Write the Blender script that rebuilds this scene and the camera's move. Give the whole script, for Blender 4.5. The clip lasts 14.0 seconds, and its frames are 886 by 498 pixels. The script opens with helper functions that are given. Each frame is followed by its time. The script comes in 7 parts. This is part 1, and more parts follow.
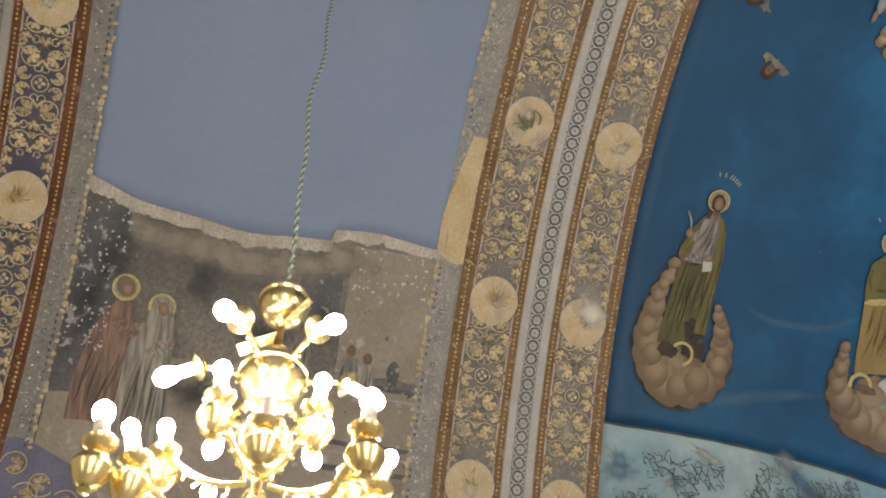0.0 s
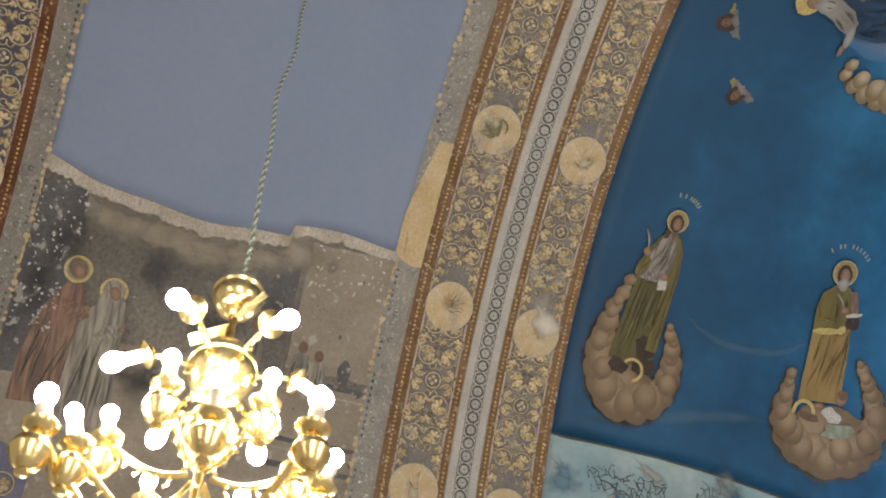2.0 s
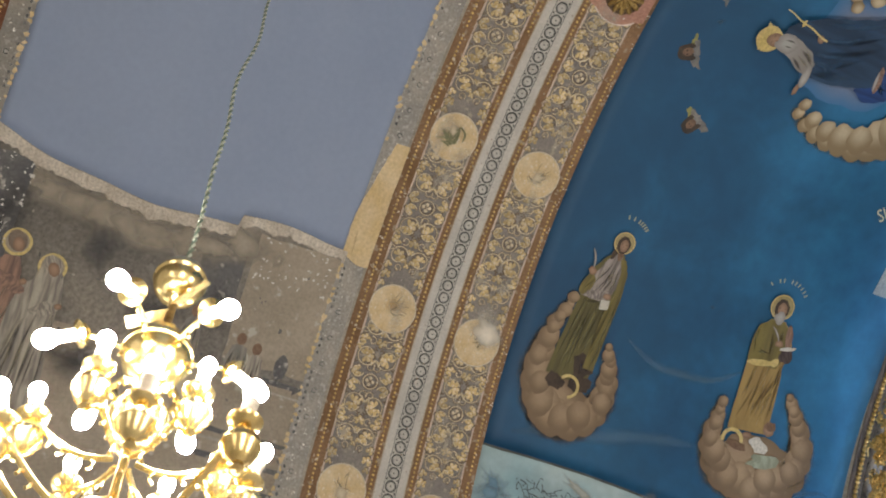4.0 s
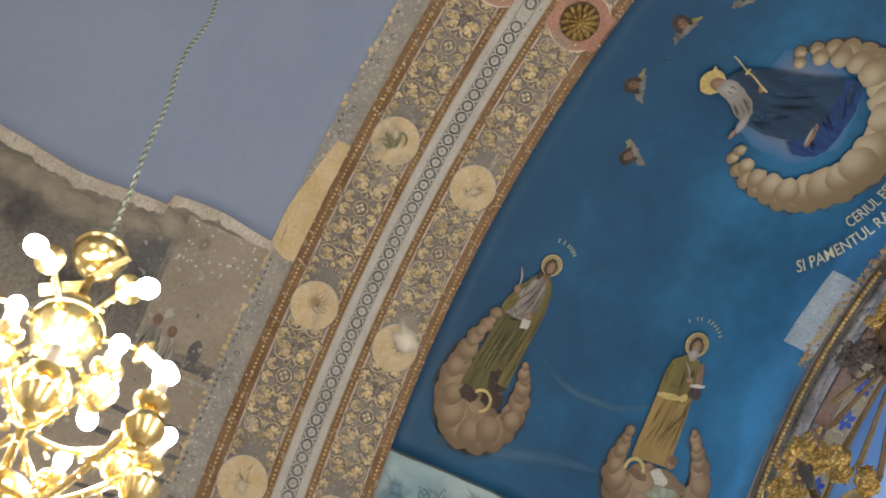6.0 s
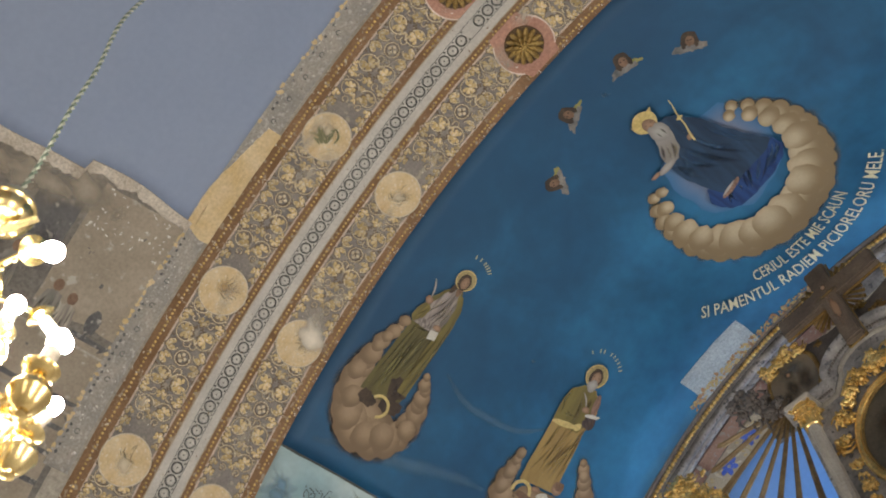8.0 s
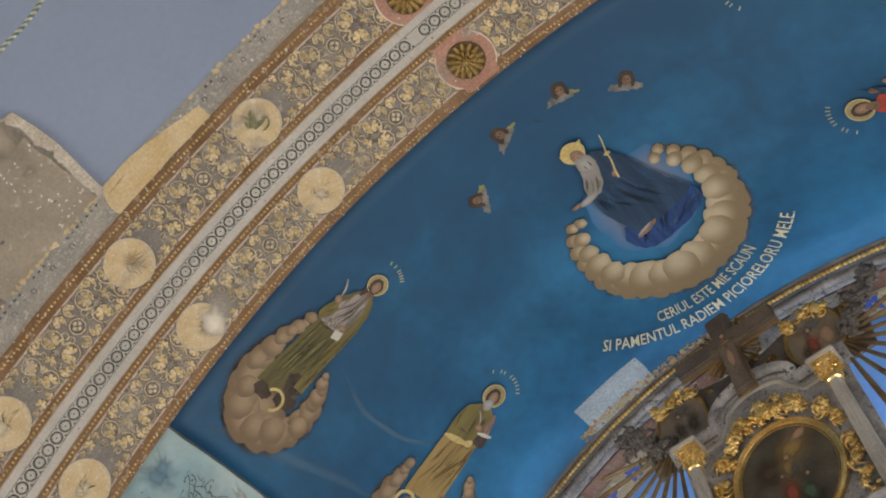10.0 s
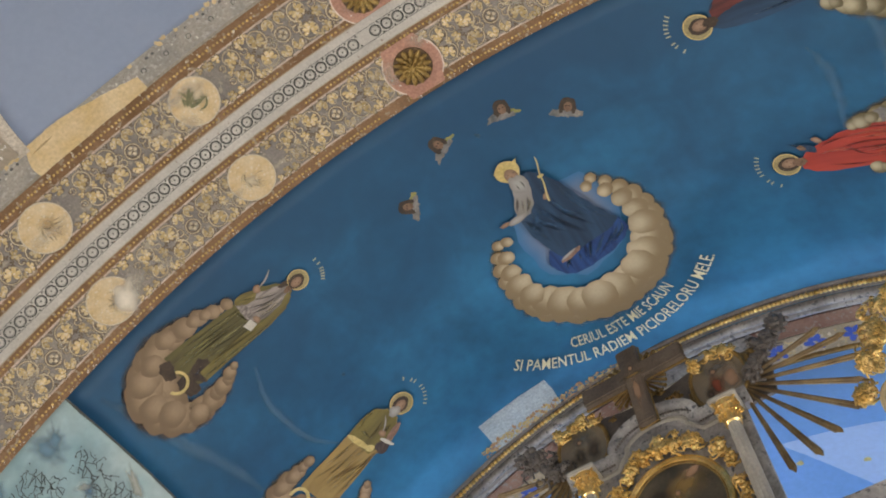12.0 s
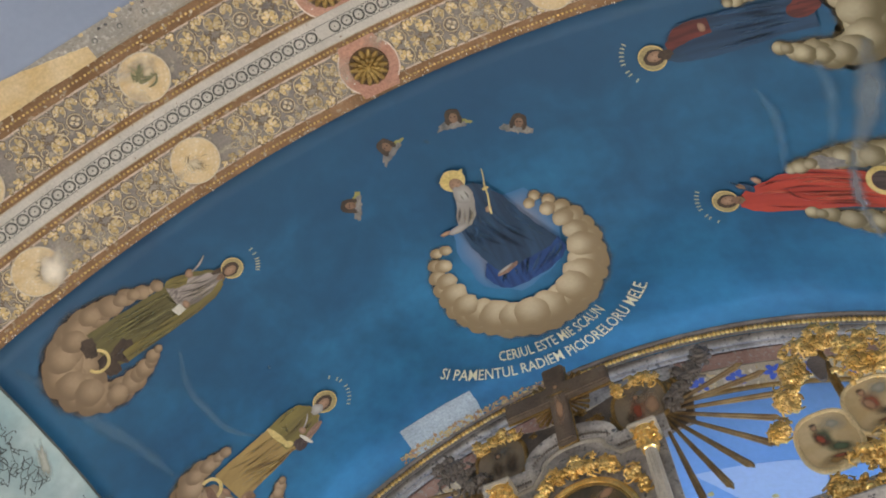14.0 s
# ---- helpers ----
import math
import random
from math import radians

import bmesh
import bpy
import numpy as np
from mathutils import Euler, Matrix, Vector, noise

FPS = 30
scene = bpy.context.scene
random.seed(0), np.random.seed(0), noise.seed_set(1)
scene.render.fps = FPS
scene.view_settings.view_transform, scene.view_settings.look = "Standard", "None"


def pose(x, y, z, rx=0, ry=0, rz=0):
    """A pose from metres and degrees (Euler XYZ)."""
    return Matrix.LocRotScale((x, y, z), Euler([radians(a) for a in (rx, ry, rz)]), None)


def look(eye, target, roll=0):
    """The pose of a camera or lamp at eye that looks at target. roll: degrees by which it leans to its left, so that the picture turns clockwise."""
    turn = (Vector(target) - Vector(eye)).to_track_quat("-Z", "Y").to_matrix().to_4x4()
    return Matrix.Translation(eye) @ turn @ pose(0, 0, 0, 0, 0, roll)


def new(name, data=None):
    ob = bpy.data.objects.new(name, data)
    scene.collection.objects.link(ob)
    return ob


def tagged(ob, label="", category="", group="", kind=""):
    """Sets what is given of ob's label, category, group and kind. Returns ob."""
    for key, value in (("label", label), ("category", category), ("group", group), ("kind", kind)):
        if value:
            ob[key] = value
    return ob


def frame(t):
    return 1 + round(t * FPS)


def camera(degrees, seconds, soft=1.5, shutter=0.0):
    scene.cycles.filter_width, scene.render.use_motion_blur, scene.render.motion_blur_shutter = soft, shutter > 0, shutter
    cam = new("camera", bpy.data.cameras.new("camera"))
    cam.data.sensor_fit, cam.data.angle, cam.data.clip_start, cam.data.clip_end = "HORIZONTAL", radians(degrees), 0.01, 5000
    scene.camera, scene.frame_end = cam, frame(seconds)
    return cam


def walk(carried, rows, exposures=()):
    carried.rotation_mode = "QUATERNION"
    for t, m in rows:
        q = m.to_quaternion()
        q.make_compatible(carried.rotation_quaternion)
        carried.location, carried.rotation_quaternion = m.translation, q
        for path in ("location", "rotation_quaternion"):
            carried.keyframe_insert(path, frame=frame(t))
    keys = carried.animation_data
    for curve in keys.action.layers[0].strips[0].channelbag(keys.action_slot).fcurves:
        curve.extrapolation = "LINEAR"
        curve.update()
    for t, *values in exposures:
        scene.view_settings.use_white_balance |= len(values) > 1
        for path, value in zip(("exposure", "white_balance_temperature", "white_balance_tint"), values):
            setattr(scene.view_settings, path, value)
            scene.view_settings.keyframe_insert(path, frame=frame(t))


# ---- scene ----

# ---- camera: a slow pan on the spot, looking steeply up ----
PITCH, LEAN, EYE = 57.18, -4.89, Vector((1.26, 0.0, 1.6))
AXIS = 72.0
cam = camera(48.26, 14.0, soft=1.9)
PAN = [(0.0, 0.0), (0.5, 0.96), (1.0, 2.03), (1.5, 3.16), (2.0, 4.39), (2.5, 5.72), (5.0, 13.44), (5.5, 15.47), (6.0, 17.55),
       (6.5, 19.68), (7.0, 21.88), (7.5, 24.10), (8.0, 26.36), (10.5, 37.49), (11.0, 39.56), (11.5, 41.50), (12.0, 43.37),
       (12.5, 45.12), (13.0, 46.80), (13.5, 48.39), (14.0, 49.95)]


def heading(pan):
    a, p = radians(pan - AXIS), radians(PITCH)
    return look(EYE, EYE + Vector((math.sin(a) * math.cos(p), math.cos(a) * math.cos(p), math.sin(p))), LEAN)


walk(cam, [(t, heading(pan)) for t, pan in PAN], [(0.0, -0.30), (2.5, -0.30), (5.0, -0.23), (8.0, -0.18), (10.5, -0.10), (14.0, 0.11)])

# ---- light: daylight in the side windows, a brighter sanctuary, the chandelier ----
world = bpy.data.worlds.new("world")
scene.world = world
world.use_nodes = True
sky = world.node_tree.nodes.new("ShaderNodeTexSky")
sky.sky_type, sky.sun_disc, sky.sun_elevation, sky.sun_rotation = "NISHITA", False, radians(40), radians(150)
world.node_tree.links.new(sky.outputs[0], world.node_tree.nodes["Background"].inputs[0])
world.node_tree.nodes["Background"].inputs[1].default_value = 0.08
WINDOW_POWER, ALTAR_POWER, BULB = 150.0, 205.0, 620.0
WINDOWS_Y = (-4.4, 0.0, 3.75)


def window_lamp(x, y, z, wide, high, turn, power, colour):
    lamp = bpy.data.lights.new("window_light", "AREA")
    lamp.shape, lamp.size, lamp.size_y, lamp.energy, lamp.color = "RECTANGLE", wide, high, power, colour
    new("window_light", lamp).matrix_world = pose(x, y, z, 90, 0, turn)


for wy, share in zip(WINDOWS_Y, (0.36, 0.50, 1.12)):
    window_lamp(4.24, wy, 2.0, 1.1, 2.2, 90, WINDOW_POWER * share, (1.0, 0.975, 0.94))
    window_lamp(-4.24, wy, 2.0, 1.1, 2.2, -90, WINDOW_POWER * share, (1.0, 0.975, 0.94))
window_lamp(4.24, 7.2, 3.0, 1.1, 2.4, 90, ALTAR_POWER, (0.90, 0.95, 1.0))
window_lamp(-4.24, 7.2, 3.0, 1.1, 2.4, -90, ALTAR_POWER, (0.90, 0.95, 1.0))

# ---- materials ----


def mat(name, low, high, scale=4.0, fine=60.0, rough=0.75, metal=0.0, bump=0.15, amount=0.25, stretch=(1, 1, 1), spot=None, spots=0.0, island=0.0, each=0.0):
    """Two tones mixed by coarse noise, fine grain over it, worn spots of a third tone."""
    m = bpy.data.materials.new(name)
    m.use_nodes = True
    n, l = m.node_tree.nodes, m.node_tree.links
    bsdf = n["Principled BSDF"]
    geo = n.new("ShaderNodeTexCoord")
    mp = n.new("ShaderNodeMapping")
    mp.inputs["Scale"].default_value = stretch
    l.new(geo.outputs["Object"], mp.inputs[0])

    def noise_at(s, d=5.0):
        t = n.new("ShaderNodeTexNoise")
        t.inputs["Scale"].default_value, t.inputs["Detail"].default_value = s, d
        l.new(mp.outputs[0], t.inputs["Vector"])
        return t.outputs["Fac"]

    def ramp(src, a, b):
        r = n.new("ShaderNodeMapRange")
        r.inputs[1].default_value, r.inputs[2].default_value = a, b
        l.new(src, r.inputs[0])
        return r.outputs[0]

    def mix(fac, a, b, kind="MIX"):
        x = n.new("ShaderNodeMix")
        x.data_type, x.blend_type = "RGBA", kind
        for sock, v in ((x.inputs[0], fac), (x.inputs[6], a), (x.inputs[7], b)):
            if hasattr(v, "links"):
                l.new(v, sock)
            else:
                sock.default_value = v if isinstance(v, float) else (*v, 1)
        return x.outputs[2]

    colour = mix(ramp(noise_at(scale), 0.32, 0.68), low, high)
    grain = noise_at(fine, 3.0)
    grey = n.new("ShaderNodeMapRange")
    grey.inputs[1].default_value, grey.inputs[2].default_value, grey.inputs[3].default_value, grey.inputs[4].default_value = 0.25, 0.75, 1 - amount, 1 + amount
    l.new(grain, grey.inputs[0])
    colour = mix(1.0, colour, grey.outputs[0], "MULTIPLY")
    if spot:
        f = ramp(noise_at(scale * 5, 8.0), 0.62 - 0.12 * spots, 0.68 - 0.10 * spots)
        colour = mix(f, colour, spot)
    for value, node in ((island, "ShaderNodeNewGeometry"), (each, "ShaderNodeObjectInfo")):
        if value:
            k = n.new(node)
            r = n.new("ShaderNodeMapRange")
            r.inputs[3].default_value, r.inputs[4].default_value = 1 - value, 1 + value
            l.new(k.outputs["Random Per Island" if value == island and node.endswith("Geometry") else "Random"], r.inputs[0])
            colour = mix(1.0, colour, r.outputs[0], "MULTIPLY")
    l.new(colour, bsdf.inputs["Base Color"])
    bsdf.inputs["Roughness"].default_value, bsdf.inputs["Metallic"].default_value = rough, metal
    if bump:
        b = n.new("ShaderNodeBump")
        b.inputs["Strength"].default_value, b.inputs["Distance"].default_value = bump, 0.01
        l.new(grain, b.inputs["Height"])
        l.new(b.outputs[0], bsdf.inputs["Normal"])
    return m


def glow(name, colour, strength):
    m = bpy.data.materials.new(name)
    m.use_nodes = True
    b = m.node_tree.nodes["Principled BSDF"]
    b.inputs["Base Color"].default_value = (*colour, 1)
    b.inputs["Emission Color"].default_value = (*colour, 1)
    b.inputs["Emission Strength"].default_value = strength
    return m


def painted(name, centre, edge, fold=0.0, rough=0.7, vary=0.0, lit=(0.0, 0.0)):
    """A brushed tone that runs from one colour in the middle of each stroke or puff to another at its rim (UV), with folds along it."""
    m = mat(name, centre, tuple(0.85 * c for c in centre), 5, 45, rough, 0, 0.04, 0.06, island=vary)
    n, l = m.node_tree.nodes, m.node_tree.links
    bsdf = n["Principled BSDF"]
    old = bsdf.inputs["Base Color"].links[0].from_socket
    uv = n.new("ShaderNodeUVMap")
    ln = n.new("ShaderNodeVectorMath")
    ln.operation = "LENGTH"
    off = n.new("ShaderNodeVectorMath")
    off.operation = "SUBTRACT"
    off.inputs[1].default_value = (*lit, 0)
    l.new(uv.outputs[0], off.inputs[0])
    l.new(off.outputs[0], ln.inputs[0])
    r = n.new("ShaderNodeMapRange")
    r.inputs[1].default_value, r.inputs[2].default_value = 0.15, 1.15
    r.interpolation_type = "SMOOTHSTEP"
    l.new(ln.outputs["Value"], r.inputs[0])
    fac = r.outputs[0]
    if fold:
        w = n.new("ShaderNodeTexNoise")
        mp = n.new("ShaderNodeMapping")
        mp.inputs["Scale"].default_value = (fold, fold * 0.13, 1)
        l.new(uv.outputs[0], mp.inputs[0])
        l.new(mp.outputs[0], w.inputs["Vector"])
        w.inputs["Scale"].default_value, w.inputs["Detail"].default_value, w.inputs["Distortion"].default_value = 1.0, 2.0, 0.6
        q = n.new("ShaderNodeMapRange")
        q.inputs[1].default_value, q.inputs[2].default_value = 0.38, 0.62
        l.new(w.outputs["Fac"], q.inputs[0])
        fac = q.outputs[0]
    x = n.new("ShaderNodeMix")
    x.data_type = "RGBA"
    l.new(fac, x.inputs[0])
    l.new(old, x.inputs[6])
    x.inputs[7].default_value = (*edge, 1)
    l.new(x.outputs[2], bsdf.inputs["Base Color"])
    return m


def glaze(name, colour, e0=0.25, e1=1.0, opacity=1.0, ragged=0.5, scale=7.0, rough=0.7):
    """Thin paint whose rim thins out unevenly (UV runs from 0 in the middle to 1 at the rim)."""
    m = mat(name, colour, tuple(0.82 * c for c in colour), 5, 45, rough, 0, 0.04, 0.08)
    n, l = m.node_tree.nodes, m.node_tree.links
    uv, ln, co, tex = n.new("ShaderNodeUVMap"), n.new("ShaderNodeVectorMath"), n.new("ShaderNodeTexCoord"), n.new("ShaderNodeTexNoise")
    ln.operation = "LENGTH"
    l.new(uv.outputs[0], ln.inputs[0])
    l.new(co.outputs["Object"], tex.inputs["Vector"])
    tex.inputs["Scale"].default_value, tex.inputs["Detail"].default_value = scale, 5.0
    add = n.new("ShaderNodeMath")
    add.operation = "MULTIPLY_ADD"
    l.new(tex.outputs["Fac"], add.inputs[0])
    add.inputs[1].default_value = ragged
    l.new(ln.outputs["Value"], add.inputs[2])
    r = n.new("ShaderNodeMapRange")
    r.interpolation_type = "SMOOTHSTEP"
    r.inputs[1].default_value, r.inputs[2].default_value, r.inputs[3].default_value, r.inputs[4].default_value = e0 + ragged * 0.5, e1 + ragged * 0.25, opacity, 0.0
    l.new(add.outputs[0], r.inputs[0])
    l.new(r.outputs[0], n["Principled BSDF"].inputs["Alpha"])
    return m


PLASTER = mat("grey_blue_plaster", (0.225, 0.270, 0.370), (0.255, 0.300, 0.400), 0.8, 25, 0.8, 0, 0.05, 0.03)
OLD_PLASTER = mat("old_plaster", (0.30, 0.27, 0.22), (0.40, 0.36, 0.30), 3, 40, 0.85, 0, 0.3, 0.25)
BLUE = mat("sky_blue_paint", (0.0105, 0.080, 0.174), (0.025, 0.170, 0.336), 0.85, 9, 0.56, 0, 0.05, 0.14)
TEAL = mat("teal_marbling", (0.18, 0.32, 0.36), (0.38, 0.47, 0.47), 1.6, 12, 0.6, 0, 0.1, 0.12)
MARBLE_SLATE = glaze("slate_marbling", (0.16, 0.27, 0.35), 0.0, 1.0, 0.8, 0.8, 6)
MARBLE_CREAM = glaze("cream_marbling", (0.50, 0.50, 0.43), 0.0, 1.0, 0.8, 0.8, 6)
MARBLE_DEEP = glaze("blue_marbling", (0.10, 0.20, 0.30), 0.0, 1.0, 0.75, 0.8, 6)
VEIN = mat("dark_vein", (0.05, 0.06, 0.06), (0.11, 0.13, 0.13), 8, 60, 0.7)
BROWN = mat("red_brown_band", (0.235, 0.130, 0.062), (0.34, 0.205, 0.115), 5, 60, 0.7, 0, 0.12, 0.2, spot=(0.45, 0.36, 0.26), spots=0.25)
RUST = mat("rust_red_band", (0.20, 0.075, 0.035), (0.30, 0.125, 0.065), 5, 60, 0.7, 0, 0.12, 0.2, spot=(0.42, 0.28, 0.19), spots=0.15)
OCHRE = mat("ochre_dot", (0.50, 0.32, 0.09), (0.58, 0.40, 0.15), 9, 90, 0.65, island=0.25)
GROUND = mat("slate_violet_ground", (0.25, 0.225, 0.215), (0.36, 0.32, 0.275), 4, 70, 0.75, 0, 0.12, 0.2, spot=(0.46, 0.40, 0.32), spots=0.35)
GROUND_DEEP = mat("deep_violet_ground", (0.135, 0.135, 0.20), (0.20, 0.19, 0.25), 4, 70, 0.75, 0, 0.12, 0.2)
CREAM = mat("cream_line", (0.48, 0.40, 0.29), (0.58, 0.50, 0.38), 6, 80, 0.7, 0, 0.1, 0.2)
PINKLINE = mat("pale_pink_line", (0.62, 0.50, 0.41), (0.72, 0.60, 0.51), 6, 80, 0.7)
PALE = mat("pale_grey_band", (0.59, 0.56, 0.51), (0.70, 0.66, 0.60), 5, 70, 0.75, 0, 0.1, 0.12)
LEAF = mat("ochre_leaf", (0.44, 0.310, 0.125), (0.56, 0.43, 0.225), 14, 90, 0.65, 0, 0.15, 0.22, spot=(0.58, 0.50, 0.38), spots=0.55, each=0.24)
LEAF_DARK = mat("leaf_shade", (0.125, 0.092, 0.062), (0.20, 0.15, 0.105), 8, 90, 0.7)
SCROLL = mat("pale_scroll", (0.50, 0.41, 0.27), (0.60, 0.51, 0.37), 8, 90, 0.65, each=0.12)
INK = mat("dark_ring", (0.045, 0.05, 0.045), (0.09, 0.095, 0.085), 9, 60, 0.7)
MEDAL = mat("cream_medallion", (0.53, 0.375, 0.185), (0.62, 0.50, 0.32), 8, 50, 0.7, 0, 0.08, 0.12, spot=(0.66, 0.57, 0.42), spots=0.3)
WORN = mat("worn_white_plaster", (0.72, 0.66, 0.56), (0.80, 0.75, 0.66), 9, 70, 0.8, 0, 0.2, 0.15)
SPRIG = mat("green_sprig", (0.10, 0.11, 0.055), (0.20, 0.195, 0.10), 9, 60, 0.7)
SPRIG_TAN = mat("tan_emblem", (0.42, 0.30, 0.13), (0.34, 0.27, 0.12), 9, 60, 0.7)
SPRIG_FAINT = glaze("faint_emblem", (0.26, 0.20, 0.09), 0.0, 1.0, 0.6, 0.3, 14)
MEDAL_TINT = glaze("ochre_tint", (0.60, 0.38, 0.13), 0.0, 1.0, 0.6, 0.6, 9)
MEDAL_LIGHT = glaze("pale_tint", (0.72, 0.62, 0.45), 0.0, 1.0, 0.7, 0.6, 9)
WEAR = glaze("pale_wear", (0.60, 0.53, 0.42), 0.0, 1.0, 0.42, 0.9, 9)
ROSE = mat("rose_field", (0.37, 0.185, 0.13), (0.45, 0.25, 0.18), 5, 60, 0.75)
GILT = mat("gilded_wood", (0.72, 0.44, 0.12), (0.96, 0.70, 0.30), 9, 70, 0.28, 0.85, 0.15, 0.3, island=0.2)
GILT_OLD = mat("dull_gilding", (0.21, 0.125, 0.04), (0.38, 0.25, 0.09), 9, 70, 0.45, 0.6, 0.2, 0.35)
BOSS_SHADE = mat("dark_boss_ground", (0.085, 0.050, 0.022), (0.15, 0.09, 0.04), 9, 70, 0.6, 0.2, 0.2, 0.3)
GILT_BOSS = mat("old_gold_boss", (0.24, 0.150, 0.045), (0.42, 0.285, 0.095), 9, 70, 0.42, 0.6, 0.2, 0.3)
RAY = mat("brown_gilding", (0.16, 0.10, 0.045), (0.28, 0.19, 0.085), 9, 70, 0.5, 0.35, 0.2, 0.3)
FRAME_PALE = mat("pale_gilt", (0.62, 0.47, 0.24), (0.74, 0.60, 0.36), 9, 70, 0.4, 0.3)
BRASS = mat("polished_brass", (0.90, 0.66, 0.27), (0.95, 0.76, 0.38), 6, 80, 0.24, 1.0, 0.02, 0.05)
OCHRE_WALL = mat("ochre_undercoat", (0.54, 0.39, 0.19), (0.63, 0.50, 0.31), 5, 50, 0.8, 0, 0.1, 0.15)
BORDER = mat("faded_border", (0.36, 0.34, 0.31), (0.47, 0.43, 0.37), 7, 60, 0.8, 0, 0.25, 0.18, spot=(0.56, 0.54, 0.50), spots=0.45)
FRESCO = mat("sooty_fresco", (0.19, 0.175, 0.16), (0.37, 0.33, 0.28), 1.3, 40, 0.75, 0, 0.25, 0.3, spot=(0.34, 0.31, 0.27), spots=0.15)
FRESCO_TAN = mat("tan_fresco", (0.26, 0.215, 0.16), (0.36, 0.30, 0.23), 2.5, 45, 0.75, 0, 0.2, 0.14, spot=(0.42, 0.38, 0.32), spots=0.05)
FRESCO_DARK = mat("dark_fresco", (0.075, 0.075, 0.08), (0.15, 0.14, 0.13), 3, 45, 0.75, 0, 0.25, 0.25, spot=(0.40, 0.37, 0.33), spots=0.3)
RAGGED = mat("broken_plaster_edge", (0.38, 0.32, 0.25), (0.54, 0.48, 0.40), 6, 60, 0.85, 0, 0.5, 0.3)
PATCH = mat("pale_repair", (0.24, 0.285, 0.31), (0.31, 0.35, 0.37), 4, 50, 0.8)
MARBLE = mat("grey_veined_marble", (0.19, 0.18, 0.18), (0.46, 0.43, 0.41), 5, 40, 0.4, 0, 0.08, 0.2, spot=(0.10, 0.10, 0.11), spots=0.3)
MARBLE_PINK = mat("rose_marble", (0.24, 0.125, 0.095), (0.38, 0.23, 0.18), 6, 50, 0.4, 0, 0.08, 0.2, spot=(0.36, 0.31, 0.27), spots=0.4)
DARKWOOD = mat("dark_carved_wood", (0.10, 0.085, 0.075), (0.17, 0.14, 0.12), 7, 60, 0.5)
CROSS = mat("tarnished_cross", (0.085, 0.062, 0.048), (0.16, 0.12, 0.09), 5, 50, 0.5)
COLUMN = mat("fluted_stone", (0.34, 0.31, 0.27), (0.46, 0.42, 0.36), 5, 60, 0.5, 0, 0.1, 0.15)
ALTAR_SKY = mat("pale_sky_vault", (0.15, 0.35, 0.74), (0.21, 0.41, 0.78), 0.9, 20, 0.6, 0, 0.05, 0.06)
# East wall blue; also stands for light caught on the sanctuary vault.
ALTAR_PALE = mat("paler_sky_and_gleam", (0.38, 0.53, 0.82), (0.45, 0.60, 0.86), 0.9, 20, 0.6, 0, 0.05, 0.06)
STAR = mat("gold_star", (0.60, 0.52, 0.20), (0.66, 0.58, 0.28), 5, 50, 0.6)
ORN_BLUE = mat("cobalt_ornament", (0.03, 0.07, 0.36), (0.07, 0.12, 0.42), 6, 60, 0.6)
WALL = mat("limewashed_wall", (0.62, 0.58, 0.50), (0.70, 0.66, 0.58), 2, 40, 0.85)
FLOOR = mat("stone_floor", (0.34, 0.31, 0.27), (0.46, 0.42, 0.37), 2, 40, 0.6)
GLASS = mat("frosted_pane", (0.7, 0.75, 0.8), (0.75, 0.8, 0.84), 3, 40, 0.3)
LETTER = mat("pale_yellow_letter", (0.58, 0.55, 0.36), (0.66, 0.64, 0.46), 8, 90, 0.65, 0, 0.05, 0.15)
HAZE = glaze("pale_cloud_streak", (0.105, 0.225, 0.36), 0.0, 1.0, 0.55, 0.4, 5, 0.6)
HAZE_FAINT = glaze("faint_cloud_streak", (0.085, 0.20, 0.34), 0.0, 1.0, 0.55, 0.5, 4, 0.6)
STREAK_GREY = glaze("grey_streak", (0.23, 0.27, 0.30), 0.1, 1.0, 0.62, 0.4, 5, 0.6)
CORD_A = mat("pale_cord", (0.40, 0.40, 0.31), (0.48, 0.48, 0.38), 30, 90, 0.7)
CORD_B = mat("green_cord", (0.10, 0.14, 0.10), (0.15, 0.19, 0.13), 30, 90, 0.7)
LAMP = glow("lit_bulb", (1.0, 0.97, 0.92), BULB)


